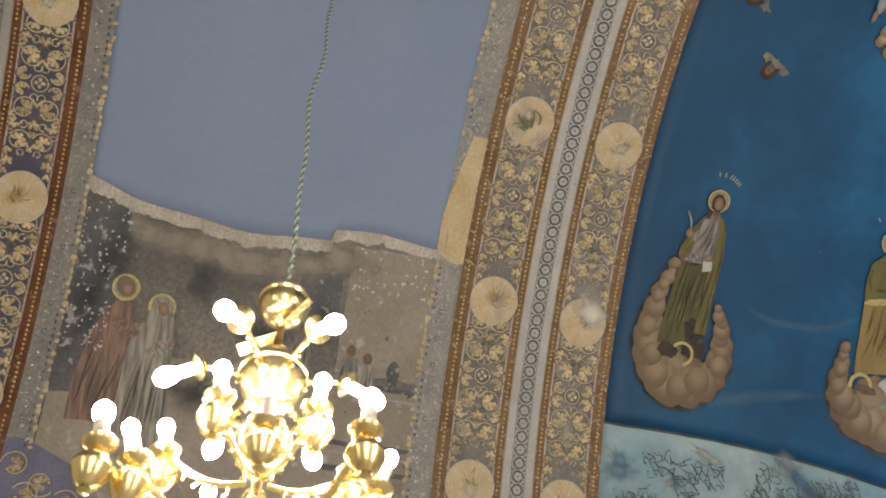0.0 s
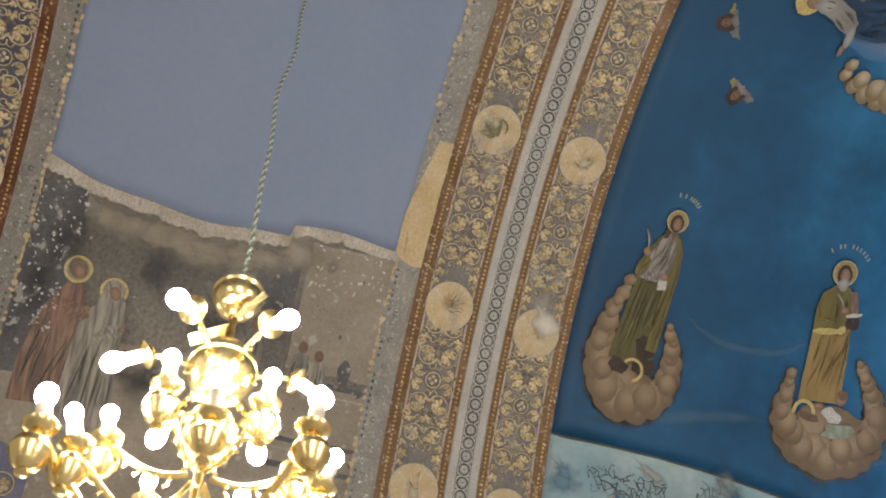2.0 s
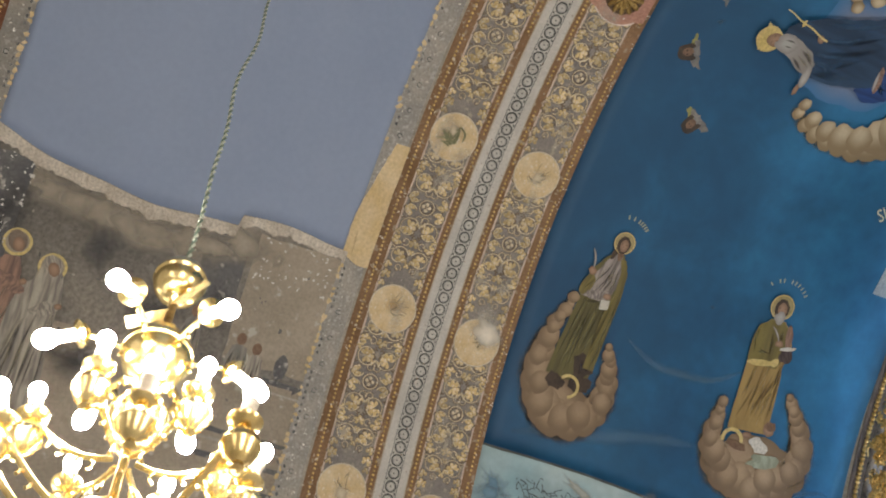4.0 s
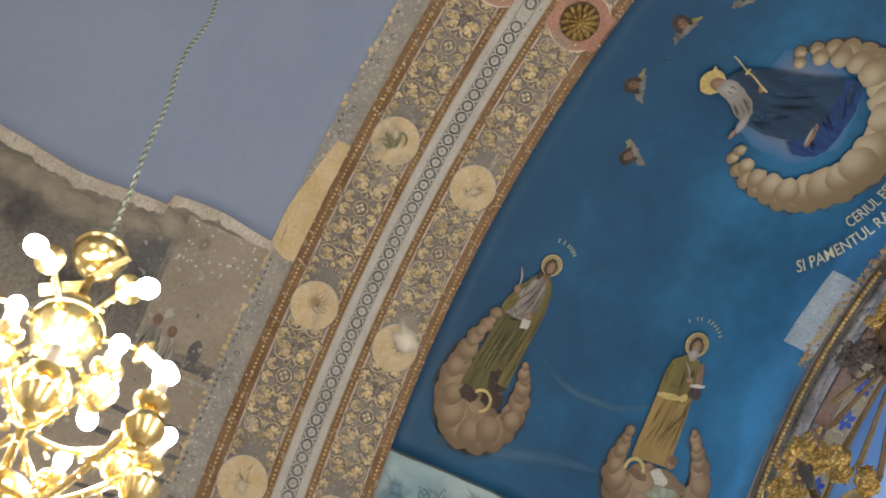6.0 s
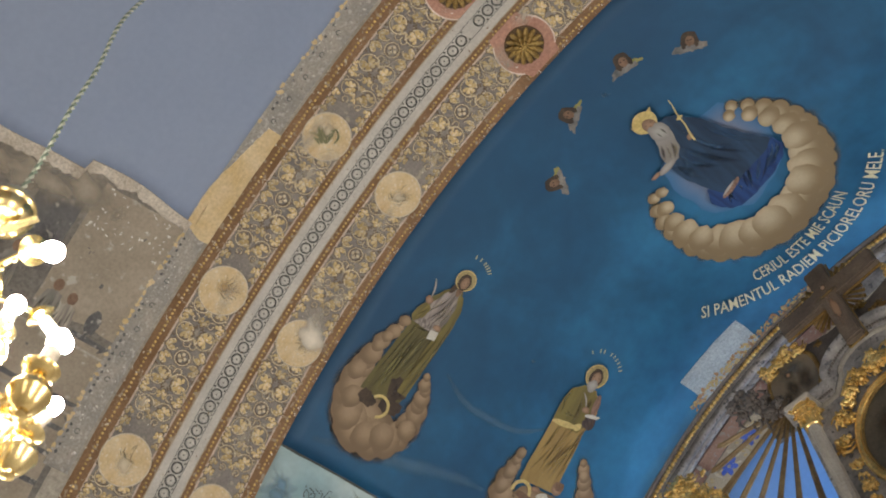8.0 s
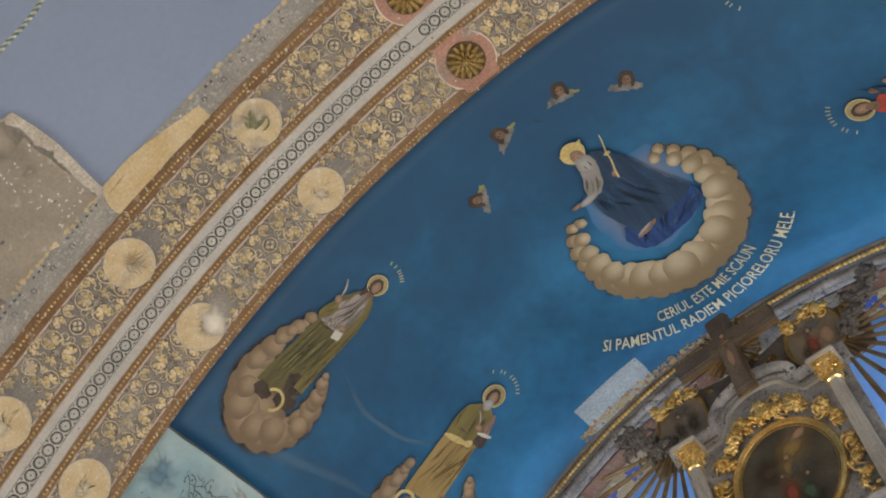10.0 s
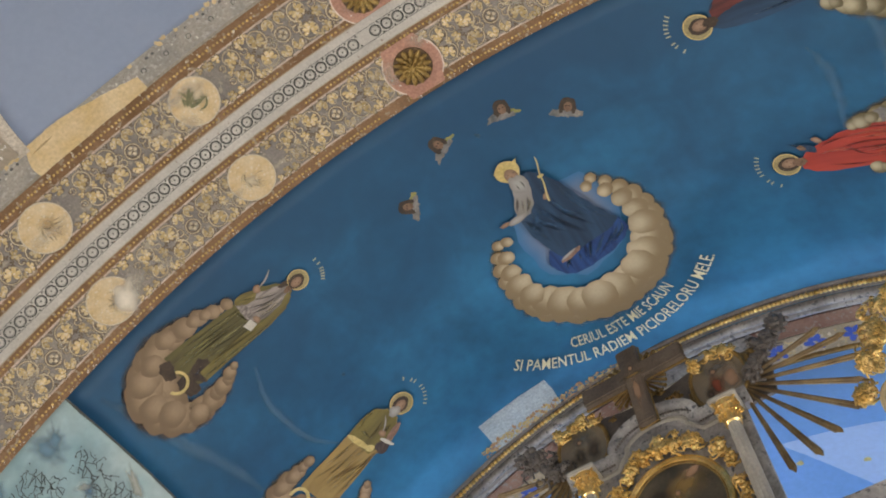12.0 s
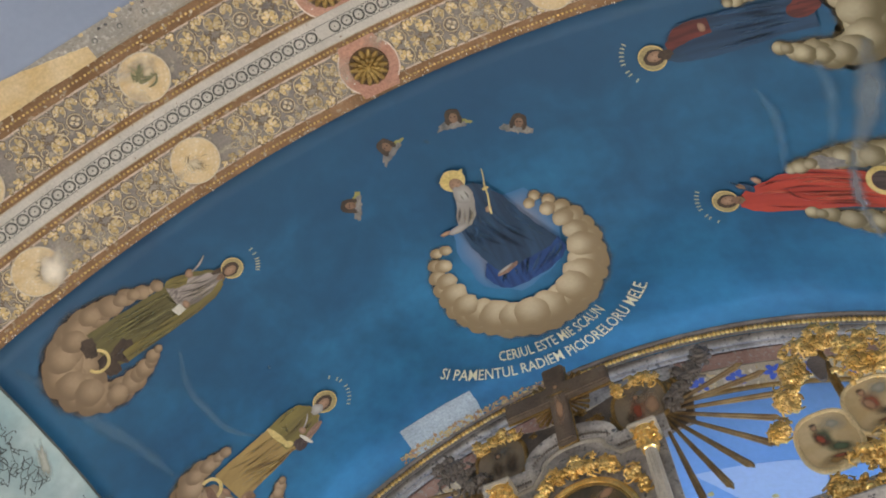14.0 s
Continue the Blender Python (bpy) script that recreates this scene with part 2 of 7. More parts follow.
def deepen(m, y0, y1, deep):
    """A deeper blue mixed in towards one end of the bay (object y), broken by broad noise."""
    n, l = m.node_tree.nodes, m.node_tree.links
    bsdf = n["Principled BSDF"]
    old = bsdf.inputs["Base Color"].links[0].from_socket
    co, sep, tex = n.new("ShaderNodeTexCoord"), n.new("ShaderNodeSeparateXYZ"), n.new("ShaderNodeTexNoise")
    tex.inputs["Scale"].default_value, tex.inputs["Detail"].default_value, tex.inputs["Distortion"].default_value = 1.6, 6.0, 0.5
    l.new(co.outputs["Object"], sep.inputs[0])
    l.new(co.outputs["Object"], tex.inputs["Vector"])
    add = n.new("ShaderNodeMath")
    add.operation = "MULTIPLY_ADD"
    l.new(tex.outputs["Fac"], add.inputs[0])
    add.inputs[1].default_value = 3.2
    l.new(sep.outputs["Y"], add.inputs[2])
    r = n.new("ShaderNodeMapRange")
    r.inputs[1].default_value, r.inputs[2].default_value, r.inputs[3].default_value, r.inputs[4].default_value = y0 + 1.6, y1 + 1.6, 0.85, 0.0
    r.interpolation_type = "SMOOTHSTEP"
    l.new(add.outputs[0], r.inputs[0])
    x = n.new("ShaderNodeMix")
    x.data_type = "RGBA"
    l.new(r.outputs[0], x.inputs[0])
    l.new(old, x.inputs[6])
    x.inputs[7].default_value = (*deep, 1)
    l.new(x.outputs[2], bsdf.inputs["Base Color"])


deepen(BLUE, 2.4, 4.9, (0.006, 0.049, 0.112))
SKIN_DIM = mat("dark_flesh_paint", (0.15, 0.088, 0.052), (0.21, 0.125, 0.078), 12, 60, 0.7)
LETTER_DIM = mat("dim_yellow_letter", (0.34, 0.34, 0.25), (0.42, 0.41, 0.30), 8, 90, 0.65, 0, 0.05, 0.15)
PUFF = painted("cream_cloud", (0.48, 0.395, 0.265), (0.235, 0.172, 0.095), vary=0.08, lit=(-0.42, 0.0))
PUFF_BROWN = painted("brown_cloud", (0.370, 0.265, 0.165), (0.185, 0.125, 0.072), vary=0.10, lit=(-0.36, 0.0))
PUFF_KHAKI = painted("khaki_cloud", (0.40, 0.35, 0.235), (0.130, 0.105, 0.052), vary=0.22, lit=(-0.40, 0.0))
PUFF_OLIVE = glaze("olive_cloud", (0.185, 0.135, 0.060), 0.30, 1.0, 1.0, 0.35, 9)
PUFF_DIM = glaze("dull_brown_cloud", (0.125, 0.088, 0.060), 0.30, 1.0, 0.95, 0.35, 9)
HALO_DIM = mat("dull_gold_halo", (0.27, 0.22, 0.10), (0.36, 0.29, 0.14), 6, 60, 0.6)
HALO = mat("gold_halo", (0.50, 0.38, 0.13), (0.60, 0.47, 0.20), 6, 60, 0.6)
SKIN = painted("painted_flesh", (0.36, 0.225, 0.145), (0.20, 0.12, 0.075))
HAIR = mat("painted_hair", (0.034, 0.023, 0.016), (0.07, 0.046, 0.03), 9, 60, 0.7)
BEARD = painted("pale_beard", (0.42, 0.40, 0.37), (0.24, 0.22, 0.20))
FOLD_DARK = glaze("dark_fold", (0.036, 0.029, 0.017), 0.0, 1.0, 0.58, 0.3, 14)
FOLD_PALE = glaze("pale_fold", (0.42, 0.36, 0.22), 0.1, 1.0, 0.50, 0.3, 14)
FOLD_OLIVE = glaze("olive_highlight", (0.25, 0.22, 0.085), 0.1, 1.0, 0.75, 0.3, 14)
FOLD_MUSTARD = glaze("mustard_highlight", (0.44, 0.31, 0.11), 0.1, 1.0, 0.75, 0.3, 14)
FOLD_BROWN = glaze("brown_fold", (0.105, 0.062, 0.025), 0.0, 1.0, 0.55, 0.3, 14)
FOLD_RED = glaze("bright_red_fold", (0.60, 0.13, 0.075), 0.1, 1.0, 0.7, 0.3, 14)
FOLD_MAROON = glaze("maroon_fold", (0.13, 0.016, 0.014), 0.0, 1.0, 0.75, 0.3, 14)
FOLD_BLUE = glaze("blue_highlight", (0.040, 0.105, 0.21), 0.0, 1.0, 0.7, 0.3, 14)
FOLD_NIGHT = glaze("night_blue_fold", (0.006, 0.012, 0.028), 0.0, 1.0, 0.60, 0.3, 14)
FOLD_GREY = glaze("grey_fold", (0.10, 0.085, 0.08), 0.1, 1.0, 0.8, 0.3, 14)
SOOT = glaze("soot_stain", (0.085, 0.08, 0.078), 0.0, 1.0, 0.75, 0.9, 5)
TAN_WASH = glaze("tan_wash", (0.40, 0.34, 0.26), 0.0, 1.0, 0.85, 0.9, 4)
WORN_SOFT = glaze("worn_white_spot", (0.74, 0.67, 0.55), 0.15, 1.0, 1.0, 0.6, 6)
PALE_DIM = mat("dim_white_paint", (0.13, 0.13, 0.13), (0.24, 0.22, 0.20), 14, 60, 0.7)
WING_PALE = mat("grey_white_wing", (0.09, 0.095, 0.10), (0.24, 0.215, 0.19), 14, 60, 0.7)
WING_GREEN = mat("green_gold_wing", (0.20, 0.20, 0.06), (0.30, 0.28, 0.10), 9, 60, 0.7)
PALECLOTH = painted("pale_robe", (0.34, 0.29, 0.26), (0.13, 0.11, 0.10), 7)
OLIVE = painted("olive_robe", (0.135, 0.115, 0.040), (0.085, 0.074, 0.030), 3)
OLIVE_LIGHT = painted("green_ochre_robe", (0.205, 0.165, 0.048), (0.125, 0.10, 0.034), 3)
MUSTARD = painted("mustard_mantle", (0.35, 0.24, 0.085), (0.26, 0.17, 0.060), 3)
RED = painted("red_mantle", (0.43, 0.055, 0.033), (0.31, 0.036, 0.024), 3)
NAVY = painted("navy_mantle", (0.026, 0.064, 0.125), (0.014, 0.034, 0.070), 3)
ROYAL = painted("royal_blue_skirt", (0.018, 0.065, 0.22), (0.010, 0.032, 0.12), 4)
MAUVE = painted("mauve_glow", (0.30, 0.27, 0.30), (0.035, 0.15, 0.32))
DIM_RED = painted("dark_red_cloth", (0.16, 0.035, 0.028), (0.07, 0.020, 0.018), 4)
DIM_CLOTH = painted("dark_violet_cloth", (0.085, 0.060, 0.055), (0.045, 0.030, 0.028), 4)
PALE_GREEN = painted("pale_green_cloth", (0.33, 0.36, 0.27), (0.22, 0.24, 0.17), 4)
PARCH = mat("painted_page", (0.50, 0.47, 0.40), (0.56, 0.53, 0.46), 8, 60, 0.7)
OLD_RED = painted("faded_red_robe", (0.34, 0.20, 0.14), (0.15, 0.095, 0.075), 7)
OLD_PALE = painted("faded_pale_robe", (0.44, 0.39, 0.31), (0.19, 0.165, 0.14), 7)
OLD_DIM = painted("dim_faded_robe", (0.26, 0.235, 0.20), (0.13, 0.12, 0.105), 5)
HAIR_OLD = mat("faded_brown_hair", (0.13, 0.095, 0.07), (0.20, 0.15, 0.11), 9, 60, 0.7)
ICON = mat("dim_icon_painting", (0.16, 0.125, 0.085), (0.25, 0.20, 0.14), 4, 50, 0.4, 0, 0.04, 0.08)
ICON_PALE = mat("pale_icon_painting", (0.46, 0.34, 0.17), (0.62, 0.51, 0.33), 4, 40, 0.4, 0, 0.03, 0.06)
ICON_DARK = mat("dark_icon_painting", (0.045, 0.04, 0.03), (0.14, 0.11, 0.07), 4, 50, 0.35)

DAB_AMBER = glaze("amber_dab", (0.36, 0.23, 0.08), 0.0, 1.0, 0.8, 0.5, 12, 0.45)
DAB_BROWN = glaze("brown_dab", (0.085, 0.055, 0.032), 0.0, 1.0, 0.85, 0.5, 12, 0.45)
DAB_RED = glaze("red_dab", (0.33, 0.085, 0.045), 0.1, 1.0, 0.9, 0.4, 14, 0.45)
DAB_GREEN = glaze("green_dab", (0.085, 0.125, 0.075), 0.15, 1.0, 0.95, 0.4, 14, 0.45)
DAB_SLATE = glaze("slate_dab", (0.15, 0.16, 0.16), 0.0, 1.0, 0.7, 0.5, 12, 0.45)
DAB_SKY = glaze("grey_sky_dab", (0.42, 0.42, 0.36), 0.0, 1.0, 0.7, 0.5, 12, 0.45)
DAB_FLESH = glaze("flesh_dab", (0.44, 0.27, 0.17), 0.15, 1.0, 0.9, 0.4, 14, 0.45)

# ---- helpers for building ----
R, ZC = 4.2, 3.7
SKEW = 0.052


def obj(name, verts, faces, material, parent=None, label="", uvs=None, smooth=True, kind="", category=""):
    me = bpy.data.meshes.new(name)
    me.from_pydata([tuple(v) for v in verts], [], faces)
    if uvs:
        lay = me.uv_layers.new(name="UVMap")
        for lp in me.loops:
            lay.data[lp.index].uv = uvs[lp.vertex_index]
    if smooth:
        me.shade_smooth()
    me.materials.append(material)
    ob = new(name, me)
    ob.parent = parent
    return tagged(ob, label, category, "", kind)


def part(name, bm, material, parent, label="", smooth=True):
    me = bpy.data.meshes.new(name)
    bm.to_mesh(me)
    bm.free()
    if smooth:
        me.shade_smooth()
        me.set_sharp_from_angle(angle=radians(40))
    me.materials.append(material)
    ob = new(name, me)
    ob.parent = parent
    return tagged(ob, label)


def thing(name, label, category, group="", kind="", at=(0, 0, 0)):
    ob = new(name)
    ob.location = at
    return tagged(ob, label, category, group, kind)


def V(th, y, lift=0.0):
    """A place on the vault: degrees from the crown, metres along the nave, metres proud of the surface."""
    a = radians(th)
    return ((R - lift) * math.sin(a), y, ZC + (R - lift) * math.cos(a))


def VE(th, y, lift=0.0):
    """The same for the sanctuary arch, which stands slightly askew."""
    p = V(th, y, lift)
    return (p[0], y - SKEW * p[0], p[2])


def slab(name, y0, y1, t0, t1, lift, material, parent=None, label="", back=-0.004, step=1.5, surf=V, edge=None, kind="", category="", ny=1):
    """A curved sheet on the vault with thickness; edge(y) may move its lower rim."""
    n = max(2, int(abs(t1 - t0) / step))
    vs, fs = [], []
    for k, h in enumerate((lift, back)):
        for i in range(n + 1):
            for j in range(ny + 1):
                y = y0 + (y1 - y0) * j / ny
                lo = edge(y) if edge else t0
                vs.append(surf(lo + (t1 - lo) * i / n, y, h))
    w = ny + 1
    q = (n + 1) * w
    for i in range(n):
        for j in range(ny):
            a = i * w + j
            fs += [(a, a + 1, a + 1 + w, a + w), (q + a, q + a + w, q + a + 1 + w, q + a + 1)]
        for a in (i * w, i * w + ny):
            fs.append((a, a + w, a + w + q, a + q))
    for j in range(ny):
        for a in (j, n * w + j):
            fs.append((a, a + 1, a + 1 + q, a + q))
    return obj(name, vs, fs, material, parent, label, None, True, kind, category)


class Spot:
    """A local frame on the vault: u to the beholder's right, v up, in metres."""

    def __init__(self, th, y, side, turn=0.0, surf=V, press=1.0):
        self.th, self.y, self.surf, self.press = th, y, surf, press
        c, s = math.cos(radians(turn)), math.sin(radians(turn))
        right, up = {"left": ((0, 1), (1, 0)), "right": ((0, -1), (-1, 0)), "crown": ((1, 0), (0, -1))}[side]
        self.r = (right[0] * c + up[0] * s, right[1] * c + up[1] * s)
        self.u = (up[0] * c - right[0] * s, up[1] * c - right[1] * s)

    def at(self, u, v, lift):
        s = self.r[0] * u + self.u[0] * v
        d = self.r[1] * u + self.u[1] * v
        return self.surf(self.th + math.degrees(s / R), self.y + d, 0.006 + (lift - 0.006) * self.press)


def blob(spot, cu, cv, ru, rv, lift, turn=0.0, wob=0.0, n=20, rings=3, seed=0, sheet=None):
    """An oval of paint with an uneven rim. Returns verts, faces, uvs, or adds them to sheet."""
    vs, fs, uv = sheet if sheet else ([], [], [])
    base = len(vs)
    c, s = math.cos(radians(turn)), math.sin(radians(turn))
    vs.append(spot.at(cu, cv, lift))
    uv.append((0, 0))
    for k in range(1, rings + 1):
        for i in range(n):
            a = 2 * math.pi * i / n
            f = k / rings * (1 + wob * noise.noise((seed * 7.3 + 2 * math.cos(a), 2 * math.sin(a), seed)))
            x, y = ru * f * math.cos(a), rv * f * math.sin(a)
            vs.append(spot.at(cu + x * c - y * s, cv + x * s + y * c, lift))
            uv.append((k / rings * math.cos(a), k / rings * math.sin(a)))
    for i in range(n):
        fs.append((base, base + 1 + i, base + 1 + (i + 1) % n))
        for k in range(rings - 1):
            a = base + 1 + k * n
            fs.append((a + i, a + n + i, a + n + (i + 1) % n, a + (i + 1) % n))
    return vs, fs, uv


def lay(name, sheet, material, parent, label=""):
    return obj(name, sheet[0], sheet[1], material, parent, label, sheet[2])


def drape(spot, rows, lift, cols=6):
    """A robe: rows of (v, left u, right u) from hem to shoulder, lofted smoothly."""
    vs, fs, uv = [], [], []
    fine = []
    for (v0, l0, r0), (v1, l1, r1) in zip(rows, rows[1:]):
        for k in range(4):
            f = k / 4
            g = f * f * (3 - 2 * f)
            fine.append((v0 + (v1 - v0) * f, l0 + (l1 - l0) * g, r0 + (r1 - r0) * g))
    fine.append(rows[-1])
    for v, a, b in fine:
        for j in range(cols + 1):
            u = a + (b - a) * j / cols
            vs.append(spot.at(u, v, lift))
            uv.append((u * 4, v * 4))
    w = cols + 1
    for i in range(len(fine) - 1):
        for j in range(cols):
            k = i * w + j
            fs.append((k, k + 1, k + w + 1, k + w))
    return vs, fs, uv


def stroke(spot, pts, wide, lift, sheet, ends=0.9):
    """A brush stroke along points (u, v), widest in its middle, thin at both ends."""
    vs, fs, uv = sheet
    base, n = len(vs), len(pts)
    for i, (u, v) in enumerate(pts):
        a, b = pts[max(0, i - 1)], pts[min(n - 1, i + 1)]
        d = math.hypot(b[0] - a[0], b[1] - a[1]) or 1.0
        nu, nv = -(b[1] - a[1]) / d, (b[0] - a[0]) / d
        f = 2 * i / (n - 1) - 1
        w = wide * (1 - 0.55 * f * f)
        for q in (-1, 0, 1):
            vs.append(spot.at(u + nu * w * q, v + nv * w * q, lift))
            uv.append((q, ends * f))
    for i in range(n - 1):
        k = base + 3 * i
        fs += [(k, k + 1, k + 4, k + 3), (k + 1, k + 2, k + 5, k + 4)]


def curve_pts(u0, v0, u1, v1, bend, n=9):
    """A bowed line between two places; bend moves its middle sideways."""
    d = math.hypot(u1 - u0, v1 - v0) or 1.0
    return [(u0 + (u1 - u0) * f - (v1 - v0) / d * bend * math.sin(math.pi * f), v0 + (v1 - v0) * f + (u1 - u0) / d * bend * math.sin(math.pi * f)) for f in [i / (n - 1) for i in range(n)]]


def across(rows, v, f):
    """The place at a share f of a robe's width at height v."""
    for (v0, l0, r0), (v1, l1, r1) in zip(rows, rows[1:]):
        if v0 <= v <= v1:
            g = (v - v0) / (v1 - v0)
            return l0 + (l1 - l0) * g + f * (r0 + (r1 - r0) * g - l0 - (l1 - l0) * g)
    l, r = rows[-1 if v > rows[-1][0] else 0][1:]
    return l + f * (r - l)


def folds(spot, rows, count, lift, dark, pale, parent, seed, sweep=0.12, wide=0.013, lo=0.0, hi=1.0):
    """Falling folds of cloth, dark and light by turns, that follow a robe's flow and sweep sideways towards the hem."""
    rng = random.Random(seed)
    v0, v1 = rows[0][0], rows[-1][0]
    for mt, nm, k0 in ((dark, "dark_fold", 0), (pale, "pale_fold", 1)):
        sheet = ([], [], [])
        for k in range(count):
            f = (k + 0.5 * k0 + rng.uniform(-0.3, 0.3)) / count
            f = min(0.94, max(0.06, f))
            a = v0 + (v1 - v0) * (lo + (hi - lo) * rng.uniform(0.0, 0.30))
            b = v0 + (v1 - v0) * (lo + (hi - lo) * rng.uniform(0.55, 1.0))
            g = min(0.96, max(0.04, f + sweep * rng.uniform(0.3, 1.3)))
            pts = []
            for i in range(9):
                t = i / 8
                pts.append((across(rows, a + (b - a) * t, f + (g - f) * t + 0.03 * math.sin(3 * t + k)), a + (b - a) * t))
            stroke(spot, pts, wide * rng.uniform(0.6, 1.25), lift + 0.0004 * (2 * k + k0), sheet)
        lay(nm, sheet, mt, parent)


def ring_of(spot, cu, cv, r0, r1, lift, n=28, a0=0, a1=360):
    vs, fs, uv = [], [], []
    for i in range(n + 1):
        a = radians(a0 + (a1 - a0) * i / n)
        for r in (r0, r1):
            vs.append(spot.at(cu + r * math.cos(a), cv + r * math.sin(a), lift))
            uv.append((math.cos(a), math.sin(a)))
    fs = [(2 * i, 2 * i + 1, 2 * i + 3, 2 * i + 2) for i in range(n)]
    return vs, fs, uv


def on_vault(th, y, turn=0.0, lift=0.0, scale=1.0):
    """The pose of a flat piece on the vault: its x along the nave, its y along the arch, its z out of the surface."""
    a = radians(th)
    m = Matrix(((0, math.cos(a), -math.sin(a), 0), (1, 0, 0, 0), (0, -math.sin(a), -math.cos(a), 0), (0, 0, 0, 1)))
    m.translation = V(th, y, lift)
    return m @ pose(0, 0, 0, 0, 0, turn) @ Matrix.Scale(scale, 4)


def piece(name, me, m, parent):
    ob = new(name, me)
    ob.parent = parent
    ob.matrix_world = m
    return ob


def box(bm, x0, x1, y0, y1, z0, z1, bev=0.0):
    made = bmesh.ops.create_cube(bm, size=1, matrix=Matrix.Translation(((x0 + x1) / 2, (y0 + y1) / 2, (z0 + z1) / 2)) @ Matrix.Diagonal((x1 - x0, y1 - y0, z1 - z0, 1)))
    if bev:
        bmesh.ops.bevel(bm, geom=list({e for v in made["verts"] for e in v.link_edges}), offset=bev, segments=2, affect="EDGES")
    return made["verts"]


def ball(bm, c, r, seg=16, squash=(1, 1, 1)):
    return bmesh.ops.create_uvsphere(bm, u_segments=seg, v_segments=max(6, seg // 2), radius=r, matrix=Matrix.Translation(c) @ Matrix.Diagonal((*squash, 1)))["verts"]


def lathe(bm, profile, m=Matrix(), seg=20):
    """Turns rows of (radius, height) round z."""
    rows = []
    for r, z in profile:
        rows.append([bm.verts.new(m @ Vector((r * math.cos(2 * math.pi * i / seg), r * math.sin(2 * math.pi * i / seg), z))) for i in range(seg)])
    for a, b in zip(rows, rows[1:]):
        for i in range(seg):
            bm.faces.new((a[i], a[(i + 1) % seg], b[(i + 1) % seg], b[i]))
    for row in (rows[0], rows[-1]):
        if profile[0 if row is rows[0] else -1][0] > 1e-4:
            bm.faces.new(row)


def tube(bm, pts, radii, seg=8):
    """A round bar through points; radii one number or one a point."""
    pts = [Vector(p) for p in pts]
    if isinstance(radii, float):
        radii = [radii] * len(pts)
    rows, up = [], Vector((0.31, 0.17, 0.93))
    for i, p in enumerate(pts):
        d = (pts[min(i + 1, len(pts) - 1)] - pts[max(i - 1, 0)]).normalized()
        a = d.cross(up).normalized()
        b = d.cross(a)
        rows.append([bm.verts.new(p + radii[i] * (a * math.cos(2 * math.pi * k / seg) + b * math.sin(2 * math.pi * k / seg))) for k in range(seg)])
    for a, b in zip(rows, rows[1:]):
        for k in range(seg):
            bm.faces.new((a[k], a[(k + 1) % seg], b[(k + 1) % seg], b[k]))
    bm.faces.new(rows[0])
    bm.faces.new(rows[-1])


# ---- the shell of the church ----
slab("vault_nave", -7.0, 5.5, -90, 90, 0.0, OLD_PLASTER, None, "old plastered barrel vault over the nave", -0.35, 2.0, kind="structure", category="vault", ny=2)
slab("vault_sanctuary", 6.08, 8.6, -90, 90, -0.06, ALTAR_SKY, None, "pale sky-blue vault over the sanctuary behind the screen", -0.35, 3.0, kind="structure", category="vault", ny=2)


def side_wall(name, sign, y0, y1, windows, sill, head, label):
    """A thick wall with rectangular window openings, built of butted blocks."""
    bm = bmesh.new()
    xa, xb = sorted((sign * R, sign * (R + 0.5)))
    cuts = [y0] + [c for w in windows for c in (w - 0.6, w + 0.6)] + [y1]
    for i in range(0, len(cuts), 2):
        box(bm, xa, xb, cuts[i], cuts[i + 1], 0, ZC)
    for w in windows:
        box(bm, xa, xb, w - 0.6, w + 0.6, 0, sill)
        box(bm, xa, xb, w - 0.6, w + 0.6, head, ZC)
    ob = part(name, bm, WALL, None, "", False)
    tagged(ob, label, "wall", "", "structure")
    for w in windows:
        f = bmesh.new()
        box(f, sign * (R + 0.30) - 0.02, sign * (R + 0.30) + 0.02, w - 0.6, w + 0.6, sill, head)
        pane = part("window_pane", f, GLASS, ob, "frosted window pane", False)
    return ob


side_wall("wall_south", 1, -7.0, 8.6, WINDOWS_Y + (7.2,), 0.8, 3.3, "limewashed side wall with tall windows")
side_wall("wall_north", -1, -7.0, 8.6, WINDOWS_Y + (7.2,), 0.8, 3.3, "limewashed side wall with tall windows")
bm = bmesh.new()
box(bm, -4.8, 4.8, -7.4, 9.2, -0.2, 0.0)
tagged(part("floor", bm, FLOOR, None, "", False), "worn stone church floor", "floor", "", "structure")
for nm, ya, yb, mt in (("wall_west", -7.3, -7.0, WALL), ("wall_east", 8.6, 8.9, ALTAR_PALE)):
    bm = bmesh.new()
    box(bm, -4.7, 4.7, ya, yb, 0, 8.4)
    tagged(part(nm, bm, mt, None, "", False), "plain end wall closing the church", "wall", "", "structure")

# ---- the bare grey bay and its remains of fresco ----


def plaster_rim(y):
    """The lower rim of the new plaster, sagging to the west and stepped to the east."""
    if y < 0.38:
        return -33.6 + 2.3 * ((y + 0.12) / 1.08) ** 2 + 0.12 * math.sin(9 * y)
    return -32.0 - 0.25 * math.sin(7 * y)


slab("new_plaster", -1.22, 1.12, -33, 80, 0.010, PLASTER, None, "smooth grey-blue new plaster on the vault", 0.0, 1.5, edge=plaster_rim, kind="structure", category="plaster", ny=40)
slab("old_fresco", -1.24, 1.16, -66, -28, 0.004, FRESCO, None, "sooty flaking old fresco below the new plaster", 0.0, 1.0, kind="structure", category="fresco")
fres = thing("fresco_scene", "faded brown fresco with haloed figures and painted architecture", "mural", at=V(-43, 0))


